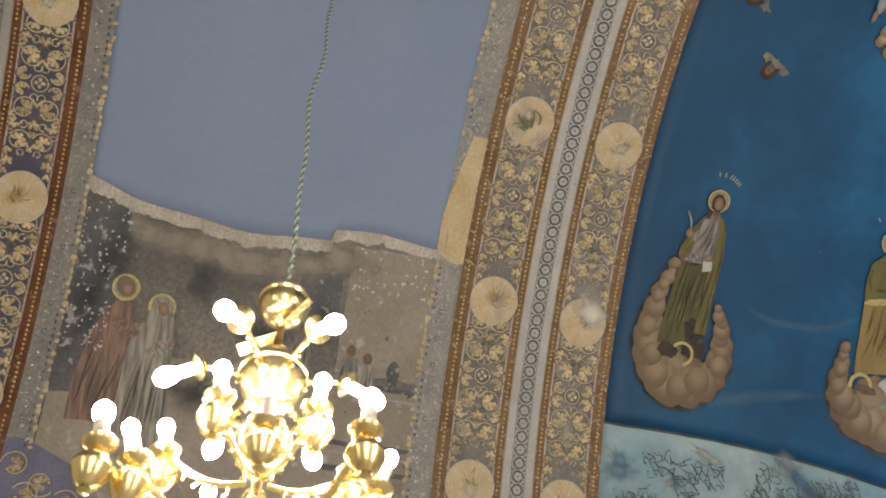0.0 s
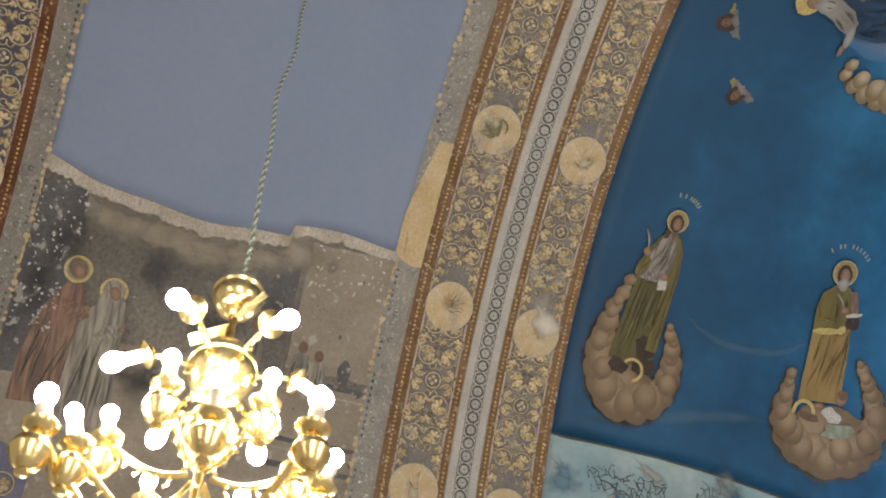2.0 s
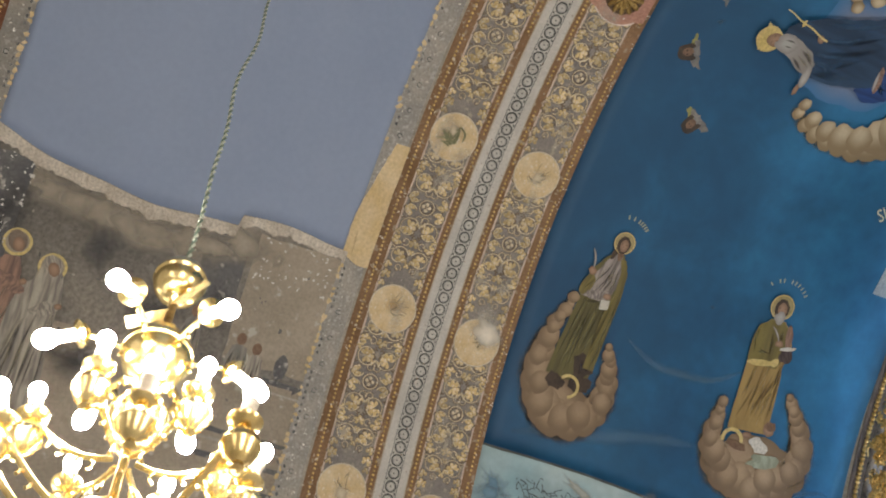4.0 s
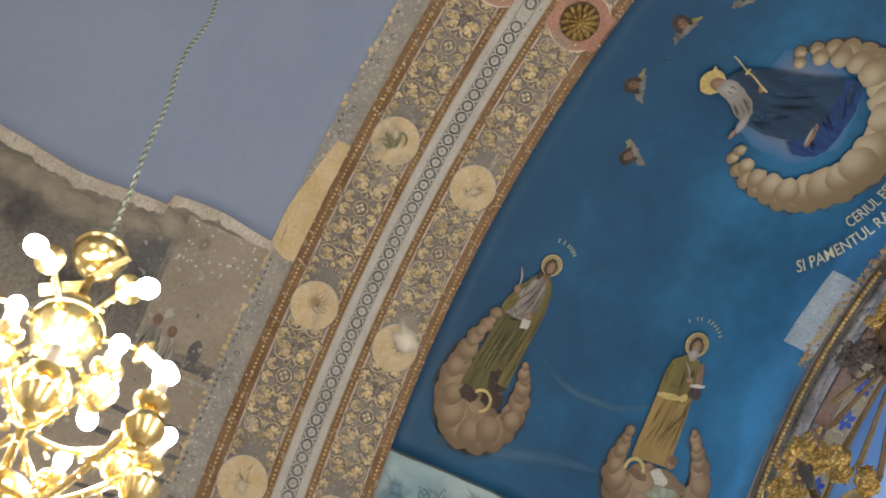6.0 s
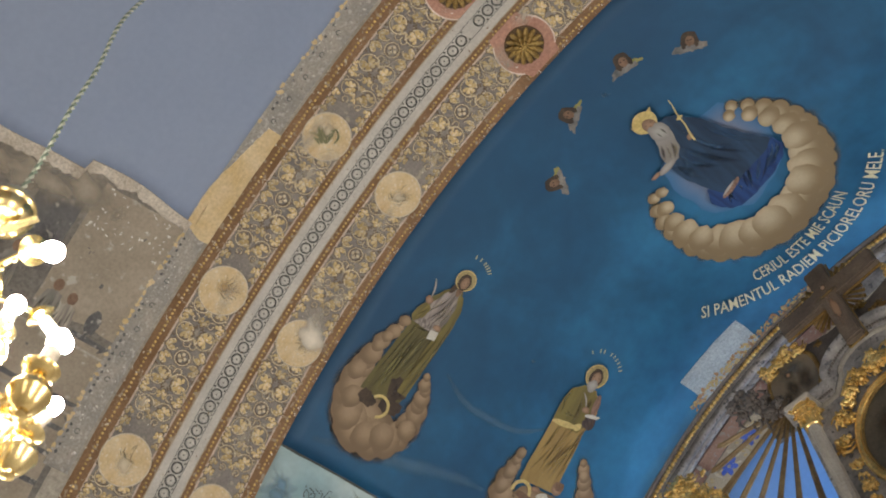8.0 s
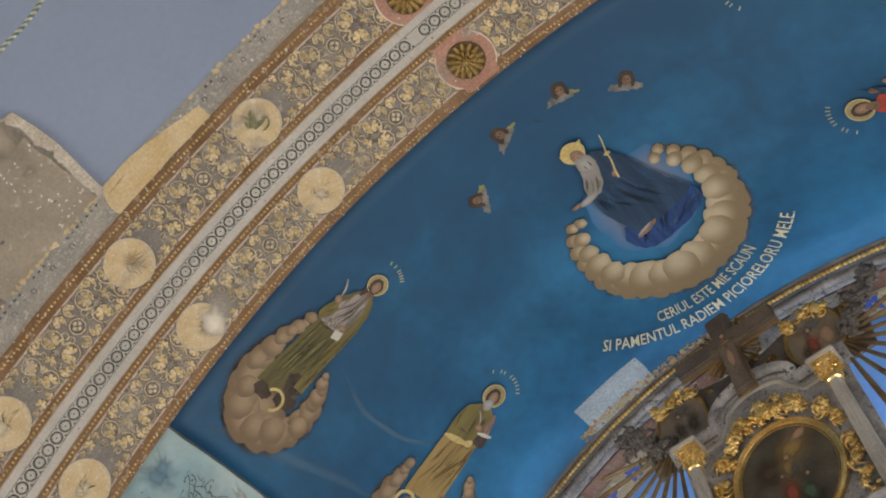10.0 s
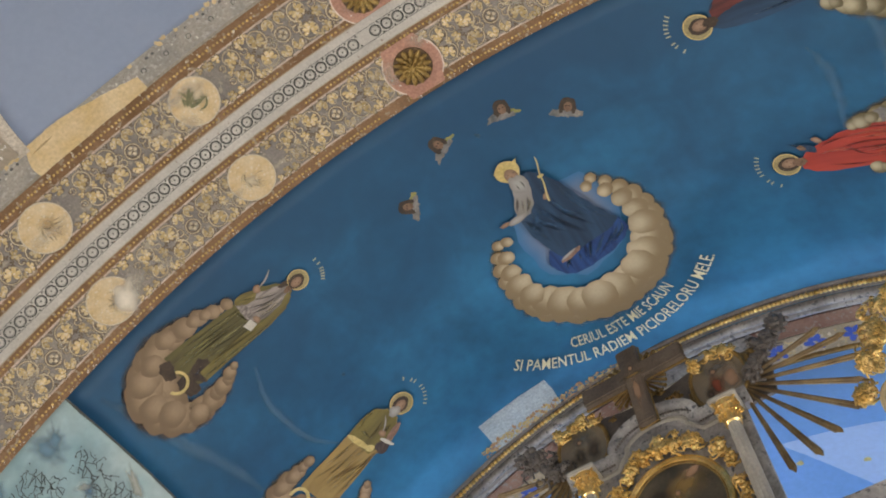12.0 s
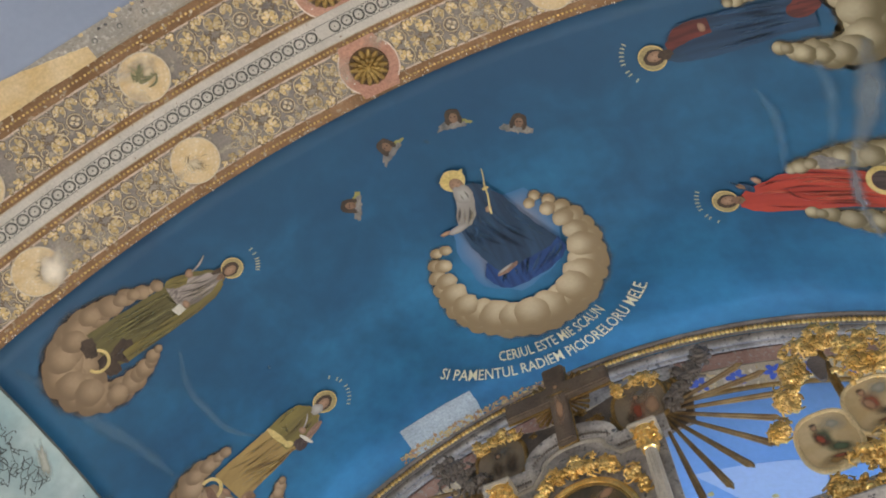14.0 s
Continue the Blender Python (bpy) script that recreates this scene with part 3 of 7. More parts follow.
def worn_sheet(name, y0, y1, lo, hi, lift, material, parent, label="", wob=0.8, seed=1, n=30):
    """A worn field of paint with ragged rims, lo(y) to hi(y)."""
    vs, fs = [], []
    m = 8
    for j in range(n + 1):
        y = y0 + (y1 - y0) * j / n
        a = lo(y) + wob * noise.noise((y * 6, seed, 0))
        b = hi(y) + wob * noise.noise((y * 7, seed, 5))
        vs += [V(a + (b - a) * i / m, y + 0.01 * noise.noise((i * 1.7, j * 0.9, seed)), lift) for i in range(m + 1)]
    fs = [(j * (m + 1) + i, j * (m + 1) + i + 1, (j + 1) * (m + 1) + i + 1, (j + 1) * (m + 1) + i) for j in range(n) for i in range(m)]
    return obj(name, vs, fs, material, parent, label)


worn_sheet("dark_field", -1.20, -0.92, lambda y: -50, lambda y: -33.2, 0.007, FRESCO_DARK, fres, "almost black flaking paint", 1.0, 2)
worn_sheet("dark_niche", 0.22, 0.50, lambda y: -40, lambda y: -34.0, 0.007, FRESCO_DARK, fres, "dark painted niche", 0.5, 3)
worn_sheet("tan_wall", 0.54, 1.12, lambda y: -44.6, lambda y: -33.0, 0.008, FRESCO_TAN, fres, "tan painted wall", 0.25, 4)
for k in range(9):
    y = -0.95 + 0.175 * k
    lay("tan_sky", blob(Spot(plaster_rim(y) - 2.3, y, "left"), 0, 0, 0.34, 0.20, 0.0062 + 0.0003 * k, 0, 0.5, 18, 3, k), TAN_WASH, fres, "brown painted sky")
for k, (th, y, a, b) in enumerate(((-37.5, -0.98, 0.24, 0.30), (-42.5, -1.08, 0.14, 0.36), (-38.5, -0.40, 0.16, 0.22), (-42.5, 0.05, 0.30, 0.26), (-41.0, 0.42, 0.16, 0.26), (-48.5, -0.3, 0.4, 0.2))):
    lay("soot_stain", blob(Spot(th, y, "left"), 0, 0, a, b, 0.0092 + 0.0003 * k, 0, 0.4, 20, 3, k), SOOT, fres, "dark sooty stain")
worn_sheet("lower_ground", -1.2, 1.12, lambda y: -62, lambda y: -45.6, 0.006, FRESCO_TAN, fres, "tan painted ground", 0.6, 6)
for th, hgt in ((-45.3, 0.030), (-46.3, 0.018), (-50.6, 0.030), (-51.5, 0.018), (-52.8, 0.035), (-55.0, 0.03), (-57.5, 0.03)):
    worn_sheet("ledge_line", 0.50, 1.12, lambda y: th - math.degrees(hgt / R), lambda y: th, 0.010, FRESCO_DARK if hgt > 0.02 else OLD_PLASTER, fres, "", 0.08, th)
figures = ((-0.865, -40.2, OLD_RED, "faded red figure", [(-0.86, -0.26, 0.05), (-0.62, -0.25, 0.06), (-0.40, -0.205, 0.07), (-0.28, -0.165, 0.075), (-0.18, -0.12, 0.07), (-0.09, -0.05, 0.045)], 18, 0),
           (-0.620, -41.4, OLD_PALE, "faded pale figure", [(-0.90, -0.23, 0.13), (-0.70, -0.215, 0.115), (-0.46, -0.20, 0.09), (-0.30, -0.185, 0.095), (-0.17, -0.155, 0.10), (-0.08, -0.085, 0.085), (0.02, -0.06, 0.05)], 25, 1))
for y0, th0, mt, lab, rows, bow, k in figures:
    sp = Spot(th0, y0, "left", 4)
    lift = 0.0125 + 0.006 * k
    lay("robe", drape(sp, rows, lift), mt, fres, lab)
    folds(sp, rows[:-1], 7, lift + 0.0004, FOLD_GREY, FOLD_PALE, fres, 31 + k, 0.25, 0.012)
    lay("halo", blob(sp, 0, 0, 0.088, 0.088, lift - 0.0008, 0, 0.03, 28), HALO, fres, "dull gold halo")
    lay("halo_field", blob(sp, 0, 0, 0.070, 0.070, lift - 0.0004, 0, 0.03, 24), FRESCO_TAN, fres)
    lay("hair" if not k else "hood", blob(sp, 0.0, 0.006, 0.056, 0.070, lift + 0.0068, bow, 0.15, 18, 2, 4), (HAIR_OLD, OLD_PALE)[k], fres)
    lay("head", blob(sp, 0.012, -0.014, 0.034, 0.046, lift + 0.0075, bow, 0.08, 16, 2), SKIN, fres)
    lay("sleeve", blob(sp, 0.03, -0.26, 0.10, 0.042, lift + 0.0078, -30 if not k else 28, 0.3, 16, 2, 5), mt, fres)
    lay("hand", blob(sp, 0.095, -0.235, 0.024, 0.020, lift + 0.0082, 0, 0.3, 12, 2, 5), SKIN, fres)
for y0, th0, h in ((0.745, -42.9, 0.30), (0.63, -42.4, 0.26), (0.30, -41.2, 0.30)):
    sp = Spot(th0, y0, "left", 2)
    rows = [(-h, -0.075, 0.07), (-0.6 * h, -0.075, 0.065), (-0.25 * h, -0.05, 0.05), (-0.05, -0.02, 0.02)]
    lay("robe", drape(sp, rows, 0.0150), OLD_PALE if y0 > 0.7 else OLD_DIM, fres, "small faded figure")
    folds(sp, rows, 4, 0.0154, FOLD_GREY, FOLD_PALE, fres, int(50 * y0), 0.1, 0.009)
    lay("head", blob(sp, 0, -0.01, 0.032, 0.040, 0.0185, 0, 0.1, 14, 2), SKIN_DIM, fres)
lay("arched_niche", blob(Spot(-34.9, 0.70, "left"), 0, 0, 0.075, 0.10, 0.0098, 0, 0.2, 18, 2, 5), TAN_WASH, fres, "pale painted niche")
lay("dark_urn", blob(Spot(-44.0, 0.93, "left"), 0, 0, 0.045, 0.085, 0.012, 0, 0.2), FRESCO_DARK, fres, "dark painted shape")


def flakes(name, y0, y1, t0, t1, count, size, lift, material, parent, seed):
    """Small chipped spots of bare plaster."""
    rng = random.Random(seed)
    sheet = ([], [], [])
    for k in range(count):
        sp = Spot(rng.uniform(t0, t1), rng.uniform(y0, y1), "left", rng.uniform(0, 180))
        blob(sp, 0, 0, size * rng.uniform(0.3, 1.3), size * rng.uniform(0.2, 0.8), lift, 0, 0.9, 7, 1, k, sheet)
    ob = lay(name, sheet, material, parent)
    return tagged(ob, "", "", "", "stuff")


flakes("bare_flake", -1.2, -0.9, -46, -33, 110, 0.010, 0.020, PALE, fres, 3)
flakes("bare_flake", 0.55, 1.1, -37.0, -33, 45, 0.010, 0.020, PALE, fres, 4)
flakes("bare_flake", -0.9, 1.1, -53, -36, 50, 0.010, 0.020, OLD_PLASTER, fres, 5)
flakes("soot_flake", -1.15, 1.1, -53, -35, 45, 0.014, 0.0195, FRESCO_DARK, fres, 6)
for c in fres.children:
    c.matrix_parent_inverse = Matrix.Translation(fres.location).inverted()

# torn lip of plaster between the new coat and the fresco
vs, fs = [], []
N = 160
for j in range(N + 1):
    y = -1.22 + 2.34 * j / N
    step = y > 0.22
    top = plaster_rim(y) + 0.25
    w = (0.95 if not step else 0.85) + 0.35 * noise.noise((y * 9, 3, 1)) + 0.25 * noise.noise((y * 30, 1, 1))
    h = 0.024 + 0.008 * noise.noise((y * 14, 7, 2))
    for f, lift in ((0, 0.004), (0.06, h), (0.55, h * 0.8), (0.9, h * 0.6), (1.0, 0.003)):
        vs.append(V(top - 1.35 * w * f, y, lift + 0.003 * noise.noise((y * 40, f * 9, 4))))
fs = [(j * 5 + i, j * 5 + i + 1, j * 5 + i + 6, j * 5 + i + 5) for j in range(N) for i in range(4)]
obj("torn_plaster_lip", vs, fs, RAGGED, None, "ragged broken edge of plaster above the fresco", None, False, "structure", "plaster")

# faded borders along the bay
for nm, ya, yb, sgn in (("border_east", 1.10, 1.262, 1), ("border_west", -1.36, -1.21, -1)):
    b = slab(nm, ya, yb, -56, 60, 0.014, BORDER, None, "faded grey painted border with a scalloped rim", 0.0, 1.5, kind="structure", category="border")
    rim = ya if sgn > 0 else yb
    sheet, dots, frets = ([], [], []), ([], [], []), ([], [], [])
    rng = random.Random(8)
    for k in range(150):
        th = -55 + 0.62 * k
        if sgn > 0 and -33 < th < -21:
            continue
        if rng.random() < 0.75:
            blob(Spot(th + rng.uniform(-0.12, 0.12), rim + sgn * rng.uniform(-0.004, 0.012), "left"), 0, 0, 0.017 * rng.uniform(0.5, 1.2), 0.018 * rng.uniform(0.6, 1.3), 0.016, 0, 0.9, 9, 1, k, sheet)
        if rng.random() < 0.7:
            blob(Spot(th + 0.3, rim + sgn * 0.032, "left"), 0, 0, 0.009, 0.012, 0.017, 0, 0.6, 7, 1, k, dots)
        if k % 4 == 0 and rng.random() < 0.8:
            vsn, fsn, uvn = ring_of(Spot(th, rim + sgn * 0.085, "left"), 0, 0, 0.013, 0.018, 0.017, 8, 20, 330)
            base = len(frets[0])
            frets[0].extend(vsn), frets[2].extend(uvn)
            frets[1].extend(tuple(base + i for i in f) for f in fsn)
    tagged(lay("scallop", sheet, OCHRE_WALL, b, "tan scallops"), "", "", "", "stuff")
    tagged(lay("speck", dots, FRESCO_DARK, b), "", "", "", "stuff")
    tagged(lay("fret", frets, VEIN, b), "", "", "", "stuff")
    flakes("bare_flake", min(ya, yb) + 0.02, max(ya, yb) - 0.02, -55, 40, 230, 0.008, 0.018, PALE, b, 9)
    flakes("grey_fleck", min(ya, yb) + 0.02, max(ya, yb) - 0.02, -55, 40, 130, 0.007, 0.0185, FRESCO, b, 10)
tagged(worn_sheet("ochre_patch", 1.085, 1.283, lambda y: -32.8, lambda y: -28.5 + 7.5 * min(1, max(0, (y - 1.085) / 0.10)), 0.019, OCHRE_WALL, None, "", 0.9, 12), "bare ochre undercoat beside the arch", "plaster", "", "structure")
tagged(worn_sheet("ornament_panel", -1.36, -0.80, lambda y: -66, lambda y: -54.2 - 5.5 * max(0, y + 1.25), 0.0145, GROUND_DEEP, None, "", 0.15, 51), "violet painted panel with scrolls under the fresco", "panel", "", "structure")

# ---- painted arches ----


def lobed(n_lobes, rad, deep, lift, steps=6, fan=0.0):
    """A flat leaf or flower with rounded lobes as a low dome; fan draws it towards its stalk."""
    n = n_lobes * steps
    vs = [(0, 0, lift)]
    fs = []
    for k, f in ((1, 0.55), (2, 1.0)):
        for i in range(n):
            a = 2 * math.pi * i / n
            r = rad * (1 - deep + deep * abs(math.sin(n_lobes * a / 2)) ** 0.75) * (1 - fan * (0.5 + 0.5 * math.cos(a)) ** 3)
            vs.append((r * f * math.cos(a) - 0.35 * fan * rad, r * f * math.sin(a), lift * (0.8 if k == 1 else 0.0)))
    for i in range(n):
        j = (i + 1) % n
        fs += [(0, 1 + i, 1 + j), (1 + i, 1 + n + i, 1 + n + j, 1 + j)]
    me = bpy.data.meshes.new("leaf")
    me.from_pydata(vs, [], fs)
    return me


def arc_mesh(name, r, wide, a0, a1, n=18, z=0.0, curl=0.0):
    vs, fs = [], []
    for i in range(n + 1):
        a = radians(a0 + (a1 - a0) * i / n)
        rr = r * (1 - curl * i / n)
        w = wide * (1 - 0.5 * curl * i / n)
        for q, h in ((rr - w / 2, 0), (rr, 0.003), (rr + w / 2, 0)):
            vs.append((q * math.cos(a), q * math.sin(a), z + h))
    for i in range(n):
        k = 3 * i
        fs += [(k, k + 1, k + 4, k + 3), (k + 1, k + 2, k + 5, k + 4)]
    me = bpy.data.meshes.new(name)
    me.from_pydata(vs, [], fs)
    return me


def made(me, material):
    me.materials.append(material)
    return me


def two_tone(name, top, under, mats):
    """One small mesh from two lists of (verts, faces), the second in the second material."""
    vs, fs, idx = [], [], []
    for k, sets in enumerate((top, under)):
        for v, f in sets:
            b = len(vs)
            vs += v
            fs += [tuple(b + i for i in q) for q in f]
            idx += [k] * len(f)
    me = bpy.data.meshes.new(name)
    me.from_pydata(vs, [], fs)
    for mt in mats:
        me.materials.append(mt)
    me.polygons.foreach_set("material_index", idx)
    return me


def fan_leaf(rad, lobes, grow, z, dx=0.0, dy=0.0, dome=0.003):
    """The outline of a lobed palm leaf that opens from its stalk along x."""
    n = lobes * 6
    cx = 0.30 * rad
    vs = [(cx * 0.5 + dx, dy, z + dome)]
    rim = []
    for i in range(n + 1):
        t = i / n
        a = radians(-140 + 280 * t)
        r = rad * grow * (0.50 + 0.56 * math.cos(a / 2) + 0.05 * math.sin(2 * a + 1)) * (0.62 + 0.38 * abs(math.sin(math.pi * lobes * t)) ** 0.55)
        rim.append((r * math.cos(a) - cx * 0.6, r * math.sin(a)))
    for f, h in ((0.6, 0.8), (1.0, 0.0)):
        vs += [(x * f + dx, y * f + dy, z + dome * h) for x, y in rim]
    m = n + 1
    fs = []
    for i in range(n):
        fs += [(0, 1 + i, 2 + i), (1 + i, 1 + m + i, 2 + m + i, 2 + i)]
    return vs, fs


def leaf_mesh(rad, lobes=5):
    """A painted leaf with a dark drop shade and dark lines between its lobes."""
    lines = []
    for k in range(1, lobes, 2):
        a = radians(-140 + 280 * k / lobes)
        r0, r1 = 0.16 * rad, rad * (0.56 + 0.46 * math.cos(a / 2)) * 0.78
        c, q, x0 = math.cos(a), math.sin(a), -0.18 * rad
        w = 0.022 * rad
        lines.append(([(r0 * c + x0, r0 * q, 0.0072), (r1 * c + x0 - q * w, r1 * q + c * w, 0.0064), (r1 * c + x0 + q * w, r1 * q - c * w, 0.0064)], [(0, 1, 2)]))
    return two_tone("leaf", [fan_leaf(rad, lobes, 1.0, 0.002)], [fan_leaf(rad, lobes, 1.15, 0.0, 0.004, -0.004, 0.0004)] + lines, (LEAF, LEAF_DARK))


def scroll_mesh(r, a0, a1, curl, wide=0.0095, n=22):
    """A pale spiral line with dark edges."""
    sets = []
    for w0, z in ((wide, 0.001), (wide * 2.1, -0.0015)):
        vs, fs = [], []
        for i in range(n + 1):
            f = i / n
            a = radians(a0 + (a1 - a0) * f)
            rr = r * (1 - curl * f)
            w = w0 * (1 - 0.35 * f)
            for q, h in ((rr - w / 2, 0), (rr, 0.002 if z > 0 else 0.0004), (rr + w / 2, 0)):
                vs.append((q * math.cos(a), q * math.sin(a), z + h))
        for i in range(n):
            k = 3 * i
            fs += [(k, k + 1, k + 4, k + 3), (k + 1, k + 2, k + 5, k + 4)]
        tip = r * (1 - curl)
        a = radians(a1)
        c = (tip * math.cos(a), tip * math.sin(a))
        b = len(vs)
        vs += [(*c, z + 0.003)] + [(c[0] + w0 * 0.95 * math.cos(q * math.pi / 4), c[1] + w0 * 0.95 * math.sin(q * math.pi / 4), z) for q in range(8)]
        fs += [(b, b + 1 + q, b + 1 + (q + 1) % 8) for q in range(8)]
        sets.append((vs, fs))
    return two_tone("scroll", sets[:1], sets[1:], (SCROLL, LEAF_DARK))


LEAF_BIG, LEAF_MID, LEAF_SMALL = leaf_mesh(0.060, 6), leaf_mesh(0.047, 5), leaf_mesh(0.034, 3)
LEAF_BUD = leaf_mesh(0.024, 3)
SCROLL_BIG = scroll_mesh(0.076, 165, -150, 0.40, 0.0088)
SCROLL_MID = scroll_mesh(0.068, 165, -150, 0.40, 0.0088)
SCROLL_SMALL = scroll_mesh(0.044, 200, -60, 0.30, 0.008, 14)
SCROLL_HEART = scroll_mesh(0.028, 190, -110, 0.45, 0.008, 12)
RING_ME = scroll_mesh(0.051, 0, 360, 0.0, 0.0085, 26)
RING_IN = made(arc_mesh("inner_ring", 0.040, 0.006, 0, 360, 20), LEAF_DARK)
PETAL_ME = made(lobed(4, 0.034, 0.62, 0.003), SCROLL)
PETAL_SH = made(lobed(4, 0.018, 0.7, 0.0035), LEAF_DARK)
GAP_ME = made(lobed(3, 0.017, 0.75, 0.001), LEAF_DARK)
SPANDREL_ME = two_tone("spandrel", [fan_leaf(0.0085, 3, 1.0, 0.0, 0.036, 0, 0.0004)], [], (INK, INK))
CIRCLE_ME = made(arc_mesh("circle", 0.031, 0.0062, 0, 360, 20), INK)
CIRCLE_IN = made(arc_mesh("inner_circle", 0.0245, 0.002, 0, 360, 16), INK)
DOT_ME = made(lobed(3, 0.005, 0.1, 0.001), INK)


def disc_mesh(name, r, material, n=36, dome=0.003):
    vs = [(0, 0, dome)] + [(r * f * math.cos(2 * math.pi * i / n), r * f * math.sin(2 * math.pi * i / n), dome * g) for f, g in ((0.5, 1.0), (0.97, 0.9), (1.0, 0.0)) for i in range(n)]
    fs = []
    for i in range(n):
        j = (i + 1) % n
        fs.append((0, 1 + i, 1 + j))
        for k in (0, 1):
            fs.append((1 + k * n + i, 1 + (k + 1) * n + i, 1 + (k + 1) * n + j, 1 + k * n + j))
    me = bpy.data.meshes.new(name)
    me.from_pydata(vs, [], fs)
    me.materials.append(material)
    return me


MEDAL_ME = disc_mesh("medallion", 0.163, MEDAL)
MEDAL_RIM = made(arc_mesh("medallion_rim", 0.163, 0.012, 0, 360, 36), CREAM)
PERIOD = 17.1


def ornament(parent, th, y, span, seed, wide=1.0):
    """One length of scrollwork between two medallions, mirrored both ways about a ringed flower. th: its middle."""
    rng = random.Random(seed)

    def put(me, name, u, v, turn, lift, scale=1.0, su=1, sg=1):
        m = on_vault(th + math.degrees((sg * v + rng.uniform(-.002, .002)) / R), y + (su * u + rng.uniform(-.002, .002)) * wide, 0, lift)
        piece(name, me, m @ Matrix.Diagonal((su, -sg, 1, 1)) @ pose(0, 0, 0, 0, 0, turn + rng.uniform(-6, 6)) @ Matrix.Scale(scale, 4), parent)

    put(RING_ME, "ring", 0, 0, 0, 0.0195)
    put(RING_IN, "inner_ring", 0, 0, 0, 0.0195)
    put(PETAL_ME, "flower", 0, 0, 45, 0.0185)
    put(PETAL_SH, "flower_heart", 0, 0, 0, 0.0205)
    for sg in (-1, 1):
        put(LEAF_MID, "flower", 0, 0.272, 90, 0.0215, 0.85, 1, sg)
        put(LEAF_BUD, "bud", 0, 0.325, -90, 0.0205, 1.0, 1, sg)
        put(LEAF_BUD, "bud", 0, 0.432, 90, 0.0205, 0.9, 1, sg)
        for su in (-1, 1):
            put(SCROLL_BIG, "scroll", 0.074, 0.170, 0, 0.0205, 1.0, su, sg)
            put(LEAF_BIG, "leaf", 0.076, 0.166, 205, 0.0195, 1.0, su, sg)
            put(SCROLL_MID, "scroll", 0.074, 0.374, 0, 0.0205, 1.0, su, sg)
            put(LEAF_BIG, "leaf", 0.076, 0.372, 150, 0.0195, 0.86, su, sg)
            put(SCROLL_HEART, "heart_scroll", 0.026, 0.096, 20, 0.0210, 1.0, su, sg)
            put(SCROLL_SMALL, "scroll", 0.103, 0.052, -30, 0.0200, 1.0, su, sg)
            put(LEAF_MID, "leaf", 0.105, 0.046, 15, 0.0190, 0.95, su, sg)
            put(LEAF_MID, "leaf", 0.117, 0.270, -30, 0.0190, 0.88, su, sg)
            put(SCROLL_HEART, "tendril", 0.060, 0.268, 100, 0.0200, 1.0, su, sg)
            put(LEAF_SMALL, "leaf", 0.126, 0.452, 60, 0.0190, 0.95, su, sg)
            put(SCROLL_HEART, "tendril", 0.055, 0.452, 30, 0.0200, 0.9, su, sg)
            put(LEAF_MID, "leaf", 0.122, 0.520, 75, 0.0190, 0.85, su, sg)
            put(LEAF_SMALL, "leaf", 0.130, 0.585, 90, 0.0190, 0.8, su, sg)
            put(LEAF_SMALL, "leaf", 0.134, 0.215, -20, 0.0187, 0.8, su, sg)
            put(LEAF_SMALL, "leaf", 0.022, 0.135, 80, 0.0187, 0.7, su, sg)
            put(LEAF_SMALL, "leaf", 0.024, 0.405, 100, 0.0187, 0.7, su, sg)
            put(SCROLL_HEART, "tendril", 0.136, 0.335, -40, 0.0192, 0.7, su, sg)
            put(GAP_ME, "dark_gap", 0.137, 0.108, 0, 0.0185, 1.0, su, sg)
            put(GAP_ME, "dark_gap", 0.136, 0.318, 40, 0.0185, 1.0, su, sg)
            put(GAP_ME, "dark_gap", 0.022, 0.222, 90, 0.0185, 1.0, su, sg)


def dots(name, y, t0, t1, size, parent, lift=0.019, pitch=0.030, skip=0.0, seed=1):
    rng = random.Random(seed)
    vs, fs = [], []
    step = math.degrees(pitch / R)
    d = math.degrees(size / R) / 2
    for k in range(int((t1 - t0) / step)):
        th = t0 + k * step + rng.uniform(-0.02, 0.02)
        worn = noise.noise((th * 0.12, y * 5, seed))
        if worn < -0.35 + skip - 0.1 or rng.random() < 0.03:
            continue
        b = len(vs)
        h = size / 2 * rng.uniform(0.85, 1.1)
        for a in range(6):
            vs.append(V(th + d * math.sin(a * math.pi / 3), y + h * math.cos(a * math.pi / 3), lift))
        vs.append(V(th, y, lift + 0.003))
        fs += [(b + a, b + (a + 1) % 6, b + 6) for a in range(6)]
    ob = obj(name, vs, fs, OCHRE, parent, "ochre painted dots", None, True)
    return tagged(ob, "", "", "", "stuff")


